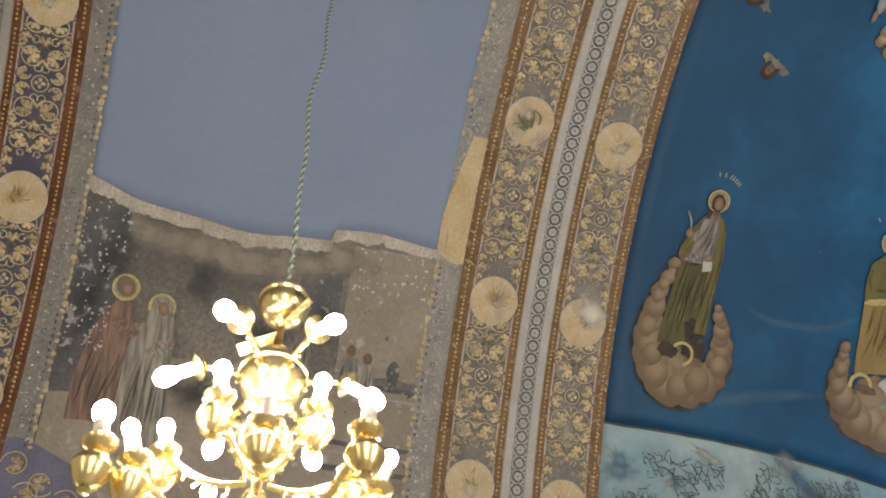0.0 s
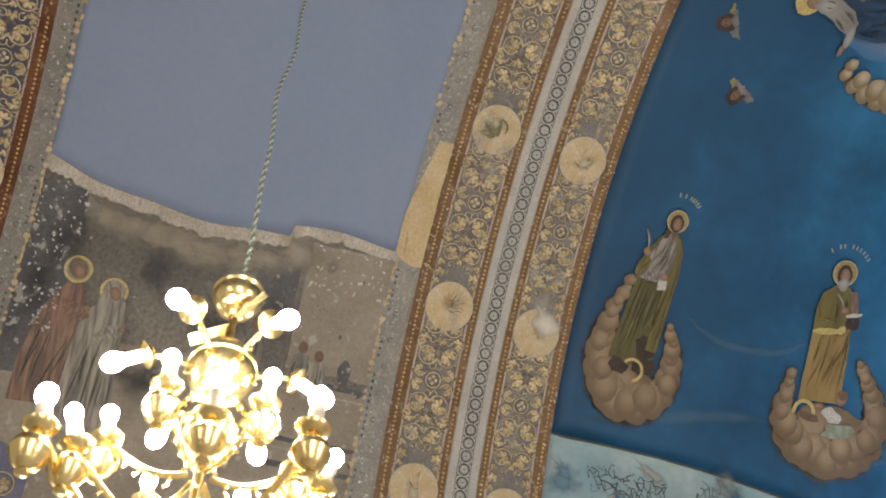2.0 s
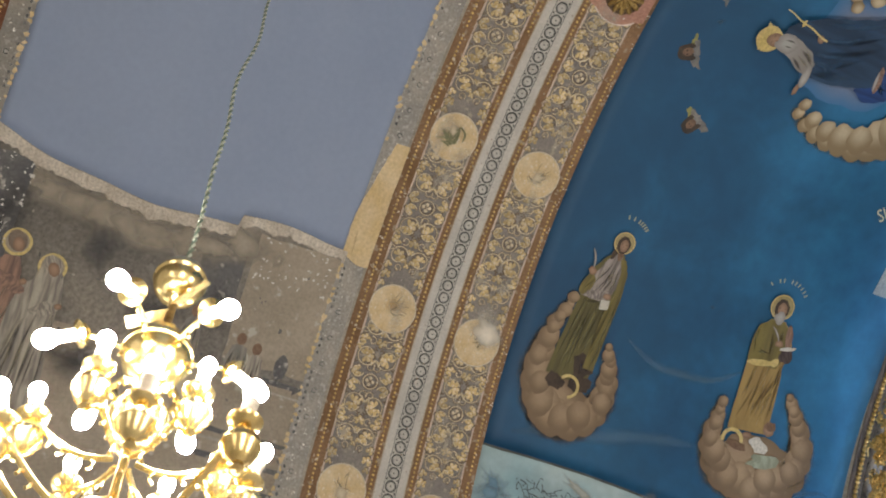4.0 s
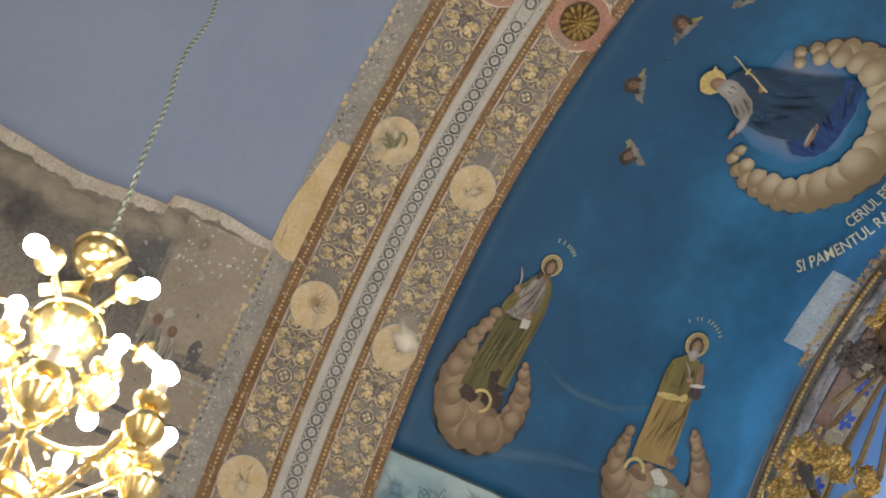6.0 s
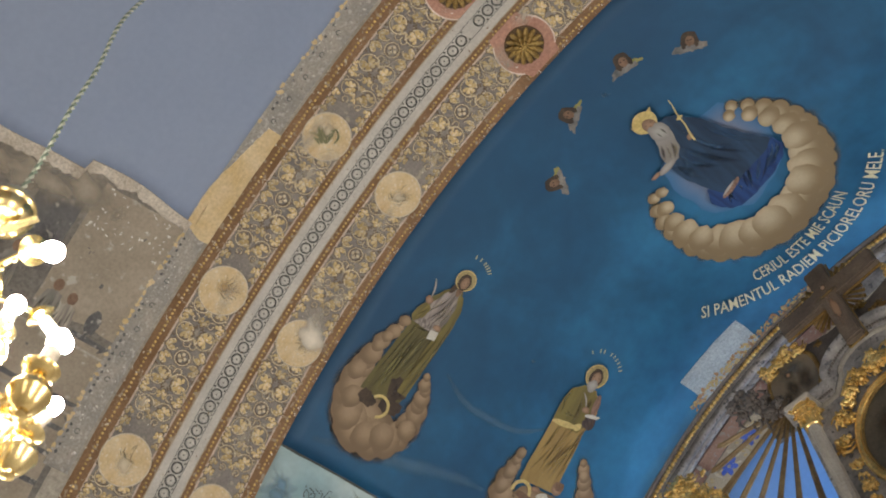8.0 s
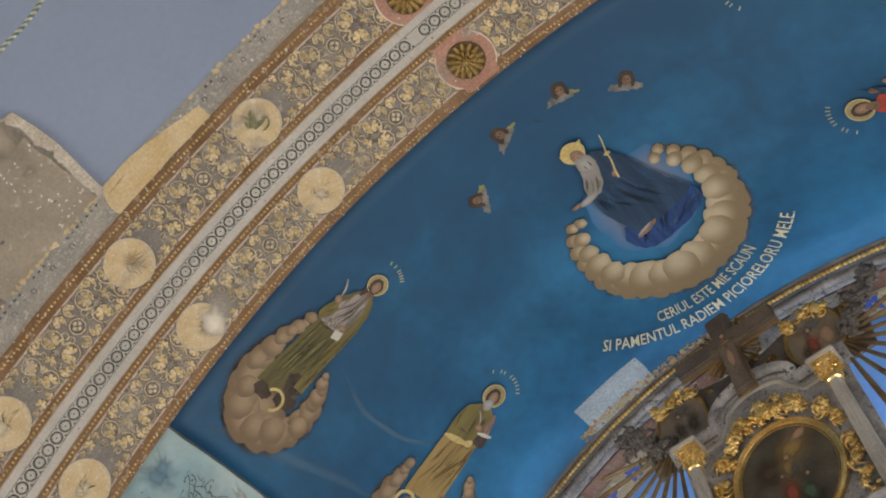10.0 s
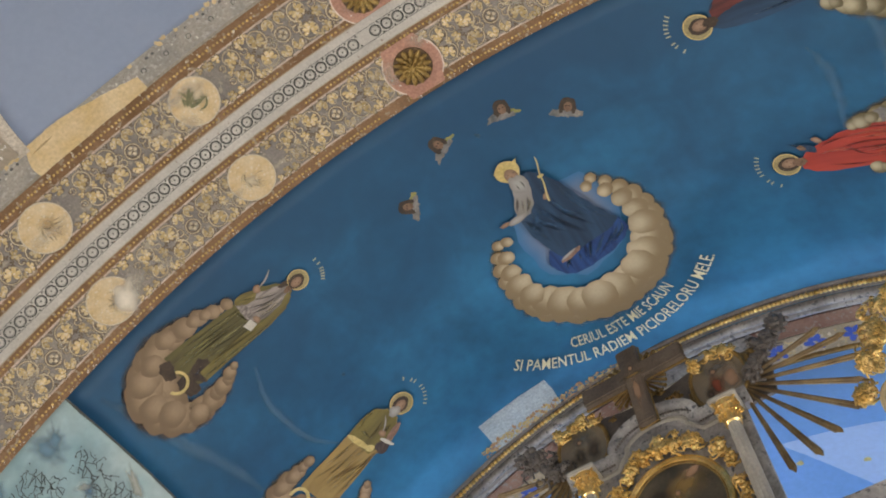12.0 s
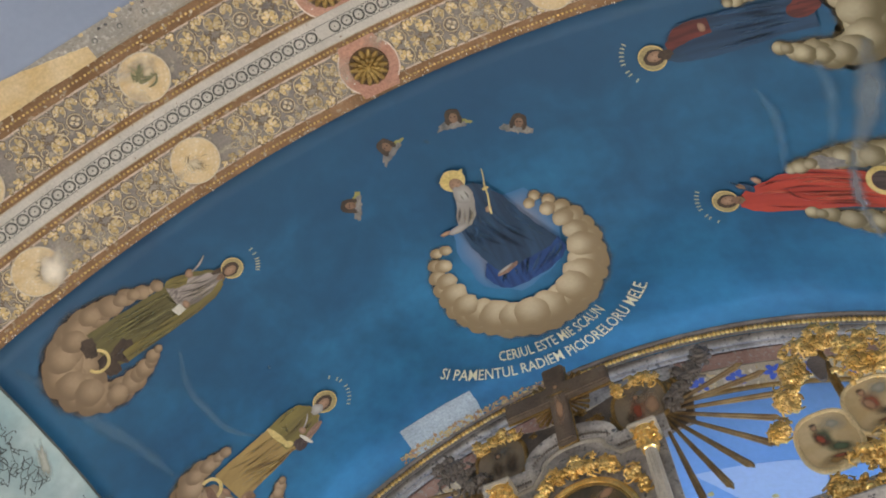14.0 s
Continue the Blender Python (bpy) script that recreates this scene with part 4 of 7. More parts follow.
def rosette(th, y, r):
    """A carved and gilded flower boss."""
    boss = thing("rosette", "carved gilded rosette boss at the crown of the arch", "rosette", "rosettes", at=V(th, y, 0.02))
    m = on_vault(th, y, 0, 0.027)
    bm = bmesh.new()
    lathe(bm, [(r * 1.02, 0), (r, 0.010), (r * 0.8, 0.014), (0.0, 0.014)], m, 32)
    part("dish", bm, BOSS_SHADE, boss).matrix_parent_inverse = boss.matrix_world.inverted()
    for count, rad, length, wide, z, tilt in ((14, 0.68, 0.33, 0.158, 0.022, 10), (11, 0.40, 0.24, 0.128, 0.034, 18), (8, 0.20, 0.13, 0.085, 0.043, 26)):
        for k in range(count):
            bm = bmesh.new()
            ball(bm, (0, 0, 0), 1.0, 10)
            bmesh.ops.transform(bm, matrix=m @ pose(0, 0, z, 0, 0, 360 * k / count) @ pose(rad * r, 0, 0, 0, -tilt, 0) @ Matrix.Diagonal((length * r, wide * r * 0.9, 0.013, 1)), verts=bm.verts)
            part("petal", bm, GILT_BOSS, boss)
    bm = bmesh.new()
    ball(bm, (0, 0, 0), 0.17 * r, 12)
    bmesh.ops.transform(bm, matrix=m @ pose(0, 0, 0.045), verts=bm.verts)
    part("bud", bm, GILT_BOSS, boss)
    inv = Matrix.Translation(boss.location).inverted()
    for c in boss.children:
        c.matrix_parent_inverse = inv
    return boss


def emblem(medal, th, y, seed, green):
    """A painted marsh bird among reeds, or a faint emblem, in thin strokes on a medallion."""
    rng = random.Random(seed)
    sheet = ([], [], [])
    sp = Spot(th, y, "left", rng.uniform(-30, 30))
    if green:
        for k in range(22):
            a = rng.uniform(-100, 60)
            u, v = -0.02 + rng.uniform(-.035, .035), -0.03 + rng.uniform(-.03, .03)
            stroke(sp, curve_pts(u, v, u + 0.07 * math.sin(radians(a)), v + 0.07 * math.cos(radians(a)), rng.uniform(-.008, .008), 5), 0.0045, 0.0332 + 0.0004 * k, sheet)
        neck = ([], [], [])
        stroke(sp, curve_pts(0.05, -0.04, 0.05, 0.065, -0.025, 9), 0.0075, 0.0430, neck)
        stroke(sp, curve_pts(0.05, 0.065, 0.015, 0.05, 0.01, 5), 0.0060, 0.0436, neck)
        lay("stem", neck, SPRIG, medal)
    else:
        u0, v0 = rng.uniform(-.03, .03), rng.uniform(-.03, .03)
        for k in range(9):
            a = rng.gauss(20, 45)
            u, v = u0 + rng.uniform(-.05, .05), v0 + rng.uniform(-.04, .04)
            stroke(sp, curve_pts(u, v, u + 0.08 * math.sin(radians(a)), v + 0.08 * math.cos(radians(a)), rng.uniform(-.015, .015), 6), rng.uniform(0.004, 0.010), 0.0332 + 0.0004 * k, sheet)
    lay("emblem", sheet, SPRIG if green else SPRIG_FAINT, medal)
    lay("bloom", blob(sp, rng.uniform(-.04, .04), rng.uniform(-.04, .04), 0.11, 0.08, 0.0320, rng.uniform(0, 90), 0.4, 16, 3, seed), MEDAL_TINT if seed % 2 else MEDAL_LIGHT, medal)


def medallion(th, y, parent, seed, green=False, worn=False):
    md = piece("medallion", MEDAL_ME, on_vault(th, y, 0, 0.0278), parent)
    if green:
        tagged(md, "cream medallion with a dark green sprig")
    piece("medallion_rim", MEDAL_RIM, on_vault(th, y, 0, 0.0282), parent)
    emblem(parent, th, y, seed, green)
    if worn:
        lay("bare_patch", blob(Spot(th, y, "left"), 0.055, 0.085, 0.200, 0.140, 0.0400, -38, 0.35, 24, 3, 5), WORN_SOFT, parent, "bare white plaster patch")


def rib(name, c, band, strips, th0, th1, ground, label):
    """A flat painted arch band centred at y = c; strips: the sides that carry scrollwork."""
    rb = slab(name, c - 0.575, c + 0.575, -75, 75, 0.012, band, None, label, 0.0, 1.5, kind="structure", category="arch band")
    slab("middle_band", c - 0.105, c + 0.105, -75, 75, 0.015, PALE, rb, "pale band with a row of dark rings", 0.0, 1.5)
    for e in (-0.107, 0.107, -0.048, 0.048):
        slab("line", c + e - (0.0035 if abs(e) > 0.1 else 0.0014), c + e + (0.0035 if abs(e) > 0.1 else 0.0014), -75, 75, 0.0175, CREAM if abs(e) > 0.1 else INK, rb, "", 0.01, 1.5)
    k = 0
    th = th0
    while th < th1:
        if -3.6 < th < -2.5:
            th += 1.215
            continue
        for me, nm, lf in ((CIRCLE_ME, "circle", 0.018), (CIRCLE_IN, "inner_circle", 0.0175), (DOT_ME, "dot", 0.019)):
            piece(nm, me, on_vault(th, c, 0, lf, 1.18 if nm != "dot" else 1.0), rb)
        for flip in (0, 180):
            piece("spandrel", SPANDREL_ME, on_vault(th + 0.6075, c, flip, 0.0178, 1.0), rb)
        th += 1.215
    for sgn in strips:
        y = c + sgn * 0.325
        slab("scroll_field", y - 0.150, y + 0.150, -75, 75, 0.016, ground, rb, "slate field of scrollwork", 0.0, 1.5)
        for e in (-0.153, 0.153):
            slab("edge_line", y + e - 0.006, y + e + 0.006, -75, 75, 0.0185, PINKLINE, rb, "", 0.01, 1.5)
        dots("dot_row", c + sgn * 0.137, -62, 55, 0.018, rb, skip=0.0, seed=2 + sgn)
        dots("dot_row", c + sgn * 0.532, -62, 55, 0.019, rb, skip=0.1, seed=5 + sgn)
    return rb


rib_e = rib("arch_band_east", 1.86, BROWN, (-1, 1), -60, 42, GROUND, "painted transverse arch with ochre scrollwork and medallions")
rib_w = rib("arch_band_west", -1.93, RUST, (1,), -60, -8, GROUND_DEEP, "painted transverse arch with ochre scrollwork on violet")
for i, th in enumerate((-52.9, -35.8, -18.65)):
    medallion(th, 1.535, rib_e, 20 + i, i == 2)
    medallion(th - 0.6, 2.185, rib_e, 30 + i, False, i == 1)
    medallion(th + 1.65 + 0.1 * i, -1.605, rib_w, 40 + i, False)
for i, th in enumerate((18.0, 35.1)):
    medallion(th, 1.535, rib_e, 50 + i)
    medallion(th - 0.6, 2.185, rib_e, 60 + i)
for i in range(-4, 3):
    mid = -0.1 + PERIOD * (i + 0.5)
    ornament(rib_e, mid, 1.535, PERIOD, 100 + i)
    ornament(rib_e, mid - 0.6, 2.185, PERIOD, 200 + i)
    if i < -1:
        ornament(rib_w, mid + 1.7, -1.605, PERIOD, 300 + i)
for y in (1.60, 2.205):
    rosette(-0.75, y, 0.132)
    spc = Spot(-0.75, y, "left")
    half = [(-0.205 + 0.41 * k / 16) for k in range(17)]
    chord = [(v, min(0.150, math.sqrt(max(0.0004, 0.207 ** 2 - v * v)))) for v in half]
    inner, outer = (0.200, 0.150) if y < 1.9 else (0.200, 0.205)
    lay("rose_field", drape(spc, [(v, -(inner if abs(v) < 0.143 else w), outer if abs(v) < 0.143 else w) for v, w in chord], 0.0264), ROSE, rib_e, "rose painted field round the rosette")
    for a0 in (45, 225):
        lay("bow_line", ring_of(spc, 0, 0, 0.203, 0.213, 0.0272, 20, a0, a0 + 90), PINKLINE, rib_e)

for ya, yb, cnt, mt, sz in ((2.405, 2.434, 170, WORN, 0.006), (2.03, 2.34, 130, WORN, 0.006), (1.38, 1.69, 110, WORN, 0.006), (1.69, 2.03, 160, BROWN, 0.006), (1.275, 1.36, 160, CREAM, 0.010)):
    flakes("worn_fleck", ya, yb, -58, 42, cnt, sz, 0.0275 if sz > 0.006 or ya < 2.4 else 0.0150, mt, rib_e, int(ya * 100))

rng = random.Random(91)
for k in range(34):
    th, y = rng.uniform(-56, 40), (1.535, 2.185)[k % 2] + rng.uniform(-.12, .12)
    lay("faded_wash", blob(Spot(th, y, "left"), 0, 0, rng.uniform(0.05, 0.13), rng.uniform(0.10, 0.30), 0.0288 + 0.0002 * k, 0, 0.5, 16, 3, k), WEAR, rib_e)

panel = bpy.data.objects["ornament_panel"]
rng = random.Random(77)
for k in range(3):
    for row in (0, 1):
        y, th = -1.27 + 0.17 * k, -56.4 - 1.3 * k - 2.4 * row
        for me, nm, lf, sc in ((SCROLL_BIG, "scroll", 0.018, 1.1), (LEAF_BIG, "leaf", 0.019, 0.9)):
            piece(nm, me, on_vault(th, y + 0.1 * row, 180 * (k % 2) + rng.uniform(-20, 20), lf, sc), panel)

# ---- the blue bay: painted heaven ----
def heaven_rim(y):
    """The painted horizon, sinking towards the sanctuary."""
    return -45.3 - 0.68 * max(0.0, y - 2.85) ** 2


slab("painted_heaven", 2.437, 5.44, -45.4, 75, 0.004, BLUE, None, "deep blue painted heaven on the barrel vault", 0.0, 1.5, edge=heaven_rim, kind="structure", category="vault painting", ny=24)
teal = slab("teal_dado", 2.437, 5.44, -45.4, -75, 0.004, TEAL, None, "blue-green marbled dado under the painted heaven", 0.0, 1.5, edge=heaven_rim, kind="structure", category="dado", ny=24)
worn_sheet("dado_line", 2.437, 5.44, lambda y: heaven_rim(y) - 0.16, lambda y: heaven_rim(y) + 0.06, 0.0065, INK, teal, "thin dark line", 0.06, 21, 60)
rng = random.Random(12)
for k in range(26):
    y, th = rng.uniform(2.5, 5.3), rng.uniform(-58, -46.5)
    lay("marbling", blob(Spot(th, y, "left"), 0, 0, rng.uniform(0.10, 0.26), rng.uniform(0.05, 0.14), 0.0056 + 0.0002 * k, rng.uniform(-60, 60), 0.6, 18, 3, k), (MARBLE_SLATE, MARBLE_CREAM, MARBLE_DEEP)[k % 3], teal)
lay("marbling", blob(Spot(-48.2, 3.95, "left"), 0, 0, 0.42, 0.09, 0.012, -38, 0.3, 20, 3, 8), MARBLE_DEEP, teal, "slate-blue sweep of marbling")
for cl in range(20):
    cth, cy = rng.uniform(-57, -47.2), 2.55 + 2.7 * (cl + rng.random()) / 20
    if cl in (3, 5, 7, 9):
        cth = (-49.2, -48.6, -50.4, -49.6)[(cl - 3) // 2]
    sheet = ([], [], [])
    sp = Spot(cth, cy, "left", rng.uniform(-30, 30))
    node = {}
    wide, high = rng.choice((4, 5, 6)), rng.choice((4, 5, 7))
    for i in range(wide):
        for j in range(high):
            node[i, j] = ((i - wide / 2 + rng.uniform(-.38, .38)) * 0.040, (j - high / 2 + rng.uniform(-.38, .38)) * 0.040)
    for (i, j), (u, v) in node.items():
        for q in ((i + 1, j), (i, j + 1), (i + 1, j - 1)):
            if q in node and rng.random() < 0.52:
                stroke(sp, curve_pts(u, v, *node[q], rng.uniform(-0.012, 0.012), 6), rng.uniform(0.0018, 0.0042), 0.0135, sheet)
        if rng.random() < 0.6:
            blob(sp, u, v, rng.uniform(0.004, 0.010), rng.uniform(0.003, 0.007), 0.0138, rng.uniform(0, 180), 0.8, 9, 1, i * 7 + j, sheet)
    tagged(lay("vein", sheet, VEIN, teal), "", "", "", "stuff")


def cloud(parent, spot, puffs, material, name="cloud", base=0.008, label="", grow=1.0, heart=None, long=1.0):
    """Overlapping puffs (u, v, r), each lit on the side that faces the heart of the cloud."""
    sheet = ([], [], [])
    for k, (u, v, r) in enumerate(puffs):
        turn = 90 if heart is None else math.degrees(math.atan2(v - heart[1], u - heart[0]))
        blob(spot, u, v, r * grow * long, r * grow * 0.96, base + 0.0009 * k, turn, 0.14, 24, 4, k, sheet)
    return lay(name, sheet, material, parent, label)


def bowl(tip_a, low, tip_b, thick, seed, bulges=(0.15, 0.15), n=34):
    """Puffs at even steps along a bowl from one tip down through the lowest place and up to the other tip, thick at the bottom."""
    rng = random.Random(seed)
    path = []
    for k in range(121):
        g = 2 * k / 120 - 1
        tip, h = (tip_a if g < 0 else tip_b), abs(g)
        side, bulge = (-1, bulges[0]) if g < 0 else (1, bulges[1])
        u = low[0] + (tip[0] - low[0]) * h ** 0.8 + side * bulge * math.sin(math.pi * h ** 1.3)
        v = low[1] + (tip[1] - low[1]) * h ** 2.0
        path.append((u, v, h))
    run = [0.0]
    for a, b in zip(path, path[1:]):
        run.append(run[-1] + math.hypot(b[0] - a[0], b[1] - a[1]))
    out = []
    for k in range(n):
        goal = run[-1] * k / (n - 1)
        i = min(range(121), key=lambda q: abs(run[q] - goal))
        u, v, h = path[i]
        big = k % 2 == 0
        r = thick * (1 - 0.66 * h ** 2.4) * (rng.uniform(0.95, 1.12) if big else rng.uniform(0.70, 0.96))
        off = 0.0 if big else thick * (1 - h) * rng.uniform(-0.5, 0.75)
        out.append((u + rng.uniform(-.012, .012), v + off, r))
    return sorted(out, key=lambda q: -q[2] - 0.05 * rng.random())


def name_bars(s, th, y, side, turn, rad, a0, a1, skip):
    """Illegible small lettering on an arc over the head."""
    n = 6 + round((a1 - a0) / 18)
    for k in range(n):
        if k in skip:
            continue
        a = a0 + (a1 - a0) * k / (n - 1)
        bar = Spot(th, y, side, turn - a, V, 0.4)
        lay("name_bar", drape(bar, [(rad, -0.0055, 0.0055), (rad + 0.032, -0.0055, 0.0055)], 0.016, 1), LETTER_DIM, s)


def saint(label, th, y, side, turn, rows, tones, tips, low, thick, head, bars, puff, dim, bulges=(0.15, 0.15), sweep=0.15):
    """A standing figure over a bowl of cloud, as flat painted shapes; its head lies at the spot. Returns the thing and its frame."""
    sp = Spot(th, y, side, turn, V, 0.4)
    s = thing("painted_saint", label, "mural", "painted evangelists", at=V(th, y))
    puffs = bowl(tips[0], low, tips[1], thick, int(100 * y), bulges)
    heart = ((tips[0][0] + tips[1][0]) / 2, (tips[0][1] + tips[1][1]) / 2)
    cloud(s, sp, puffs, dim, "cloud_rim", 0.008, "dull rim of cloud", 1.6)
    cloud(s, sp, puffs, puff, "cloud", 0.024, "bowl of painted cloud", 1.0, (heart[0], heart[1] + 0.25), 1.06)
    lay("robe", drape(sp, rows, 0.0465), tones[0], s)
    folds(sp, rows[:-2], 7, 0.0470, tones[1], tones[2], s, int(10 * th) + 7, sweep, 0.018)
    lay("halo", blob(sp, 0, 0.004, head, head, 0.0530, 0, 0.02, 32, 3), HALO_DIM, s, "dull gold halo")
    lay("halo_rim", ring_of(sp, 0, 0.004, head * 0.90, head * 0.98, 0.0536), HALO, s)
    lay("hair", blob(sp, 0.0, -0.012, head * 0.62, head * 0.80, 0.0545, 0, 0.15, 18, 2, 4), HAIR, s)
    lay("face", blob(sp, 0.006, -0.016, head * 0.40, head * 0.58, 0.0560, 8, 0.06, 18, 3), SKIN, s)
    dark = ([], [], [])
    for u0, v0, u1, v1, w in ((-0.34, 0.08, -0.06, 0.06, 0.07), (0.12, 0.06, 0.40, 0.10, 0.07), (0.04, 0.0, 0.06, -0.24, 0.05)):
        stroke(sp, curve_pts(u0 * head, v0 * head - 0.014, u1 * head, v1 * head - 0.014, 0.02 * head, 5), w * head, 0.0572 + 0.0003 * u0, dark)
    lay("brow", dark, FOLD_DARK, s)
    name_bars(s, th, y, side, turn, head + 0.095, *bars)
    return s, sp


def finish(s):
    inv = Matrix.Translation(s.location).inverted()
    for c in s.children:
        c.matrix_parent_inverse = inv


def paint(s, sp, name, material, strokes, lift, label=""):
    """Single brush strokes: (u0, v0, u1, v1, bend, half width)."""
    sheet = ([], [], [])
    for k, (u0, v0, u1, v1, bend, w) in enumerate(strokes):
        stroke(sp, curve_pts(u0, v0, u1, v1, bend), w, lift + 0.0004 * k, sheet)
    return lay(name, sheet, material, s, label)


# the youth in olive
s, sp = saint("long-haired figure in an olive robe holding a book, painted on cloud", -22.5, 3.00, "left", -3.5,
              [(-1.07, -0.19, 0.13), (-0.90, -0.18, 0.155), (-0.70, -0.165, 0.155), (-0.50, -0.155, 0.155), (-0.38, -0.165, 0.15), (-0.26, -0.145, 0.135), (-0.16, -0.095, 0.105), (-0.08, -0.035, 0.045)],
              (OLIVE, FOLD_DARK, FOLD_OLIVE), ((-0.19, -0.50), (0.22, -0.74)), (0.02, -1.36), 0.125, 0.082, (-14, 38, (1, 3)), PUFF_BROWN, PUFF_DIM)
lay("cloud_heart", blob(sp, 0.01, -1.20, 0.20, 0.13, 0.0225, 0, 0.3, 20, 3, 4), PUFF_BROWN, s)
lay("shirt", drape(sp, [(-0.46, -0.15, 0.02), (-0.40, -0.145, 0.07), (-0.30, -0.115, 0.09), (-0.18, -0.075, 0.07), (-0.09, -0.03, 0.035)], 0.0490), PALECLOTH, s, "pale painted shirt")
folds(sp, [(-0.44, -0.13, 0.05), (-0.30, -0.10, 0.08), (-0.10, -0.03, 0.03)], 5, 0.0496, FOLD_GREY, FOLD_PALE, s, 5, 0.3, 0.009)
lay("cloak_side", drape(sp, [(-0.95, 0.07, 0.155), (-0.60, 0.06, 0.157), (-0.38, 0.09, 0.152), (-0.22, 0.075, 0.130), (-0.11, 0.03, 0.075)], 0.0505), OLIVE_LIGHT, s)
lay("cloak_sleeve", blob(sp, -0.135, -0.375, 0.045, 0.085, 0.0506, -12, 0.2, 16, 2, 3), OLIVE_LIGHT, s)
paint(s, sp, "cloak_fold", FOLD_DARK, [(0.075, -0.14, 0.085, -0.90, -0.02, 0.012), (0.125, -0.2, 0.13, -0.8, 0.01, 0.008), (-0.10, -0.30, -0.165, -0.43, 0.01, 0.010), (-0.13, -0.49, 0.04, -0.44, -0.01, 0.014)], 0.0512)
lay("sleeve", blob(sp, -0.045, -0.425, 0.095, 0.032, 0.0515, 14, 0.25, 16, 2, 8), PALECLOTH, s)
lay("hand", blob(sp, 0.045, -0.405, 0.034, 0.022, 0.0530, 10, 0.3, 12, 1, 9), SKIN, s)
lay("hand", blob(sp, -0.140, -0.270, 0.034, 0.030, 0.0520, 0, 0.4, 12, 1, 4), SKIN, s)
lay("book", blob(sp, 0.050, -0.468, 0.052, 0.046, 0.0524, 58, 0.0, 4, 1, 2), PARCH, s, "open painted book")
paint(s, sp, "quill", BEARD, [(-0.200, -0.115, -0.140, -0.245, 0.012, 0.008)], 0.0525, "pale painted quill")
lay("hair_fall", blob(sp, -0.035, -0.080, 0.020, 0.060, 0.0535, -10, 0.3, 14, 2, 6), HAIR, s)
lay("neck", blob(sp, 0.012, -0.090, 0.022, 0.040, 0.0538, 0, 0.2, 12, 2, 6), SKIN_DIM, s)
for u, v, a, b, t in ((0.075, -0.93, 0.085, 0.085, 20), (-0.10, -1.11, 0.075, 0.05, -20), (0.09, -1.07, 0.09, 0.06, 0)):
    lay("dark_bird", blob(sp, u, v, a, b, 0.0475 + 0.001 * abs(u), t, 0.6, 18, 3, 3), HAIR, s, "dark painted bird at the feet")
paint(s, sp, "plumage", FOLD_GREY, [(0.03, -0.90, 0.05, -1.02, 0.02, 0.016), (0.09, -0.88, 0.13, -0.98, -0.02, 0.016), (0.0, -1.02, 0.06, -1.08, 0.0, 0.018)], 0.0490)
lay("ring", ring_of(sp, 0.012, -1.115, 0.066, 0.088, 0.0515, 26, -75, 150), HALO, s, "gold ring of a halo")
finish(s)

# the grey-beard in mustard
s, sp = saint("grey-bearded figure in a mustard mantle writing, painted on cloud", -23.1, 4.40, "left", 5.0,
              [(-0.98, -0.20, 0.15), (-0.85, -0.19, 0.155), (-0.70, -0.175, 0.16), (-0.55, -0.165, 0.16), (-0.45, -0.160, 0.15), (-0.38, -0.165, 0.17), (-0.28, -0.165, 0.18), (-0.18, -0.145, 0.15), (-0.10, -0.06, 0.07)],
              (MUSTARD, FOLD_BROWN, FOLD_MUSTARD), ((-0.27, -0.80), (0.29, -0.66)), (0.10, -1.40), 0.135, 0.100, (-42, 52, (1, 4)), PUFF_BROWN, PUFF_OLIVE, (0.15, 0.25), 0.42)
lay("cloud_heart", blob(sp, 0.10, -1.17, 0.34, 0.17, 0.0225, 0, 0.3, 22, 3, 4), PUFF_BROWN, s)
lay("tunic", drape(sp, [(-0.47, -0.16, 0.10), (-0.39, -0.165, 0.13), (-0.28, -0.165, 0.14), (-0.18, -0.145, 0.13), (-0.10, -0.06, 0.06)], 0.0500), OLIVE_LIGHT, s, "green painted tunic")
paint(s, sp, "tunic_fold", FOLD_DARK, [(-0.03, -0.16, 0.0, -0.42, 0.02, 0.020), (-0.10, -0.33, 0.02, -0.36, -0.015, 0.012), (-0.15, -0.26, -0.13, -0.40, 0.01, 0.010), (0.06, -0.16, 0.08, -0.30, 0.0, 0.026)], 0.0506)
paint(s, sp, "tunic_light", FOLD_OLIVE, [(-0.12, -0.17, -0.145, -0.33, -0.01, 0.018), (-0.11, -0.37, 0.0, -0.36, 0.0, 0.013)], 0.0508)
lay("brown_stole", blob(sp, 0.135, -0.215, 0.030, 0.10, 0.0512, 8, 0.2, 16, 2, 4), OLD_RED, s, "red-brown painted stole")
lay("girdle", blob(sp, -0.045, -0.448, 0.125, 0.026, 0.0515, 8, 0.35, 18, 2, 4), HALO, s, "bright ochre girdle")
lay("girdle_knot", blob(sp, 0.075, -0.425, 0.040, 0.030, 0.0518, 30, 0.4, 14, 2, 5), HALO, s)
lay("dark_sleeve", blob(sp, 0.150, -0.355, 0.060, 0.060, 0.0520, 30, 0.3, 16, 2, 6), DIM_CLOTH, s)
lay("hand", blob(sp, 0.065, -0.275, 0.036, 0.026, 0.0528, 10, 0.3, 12, 1, 9), SKIN, s)
lay("page", blob(sp, 0.150, -0.300, 0.070, 0.016, 0.0525, 14, 0.3, 12, 1, 2), PARCH, s, "pale edge of a painted book")
paint(s, sp, "quill", BEARD, [(-0.025, -0.155, 0.055, -0.255, 0.010, 0.007)], 0.0532, "pale painted quill")
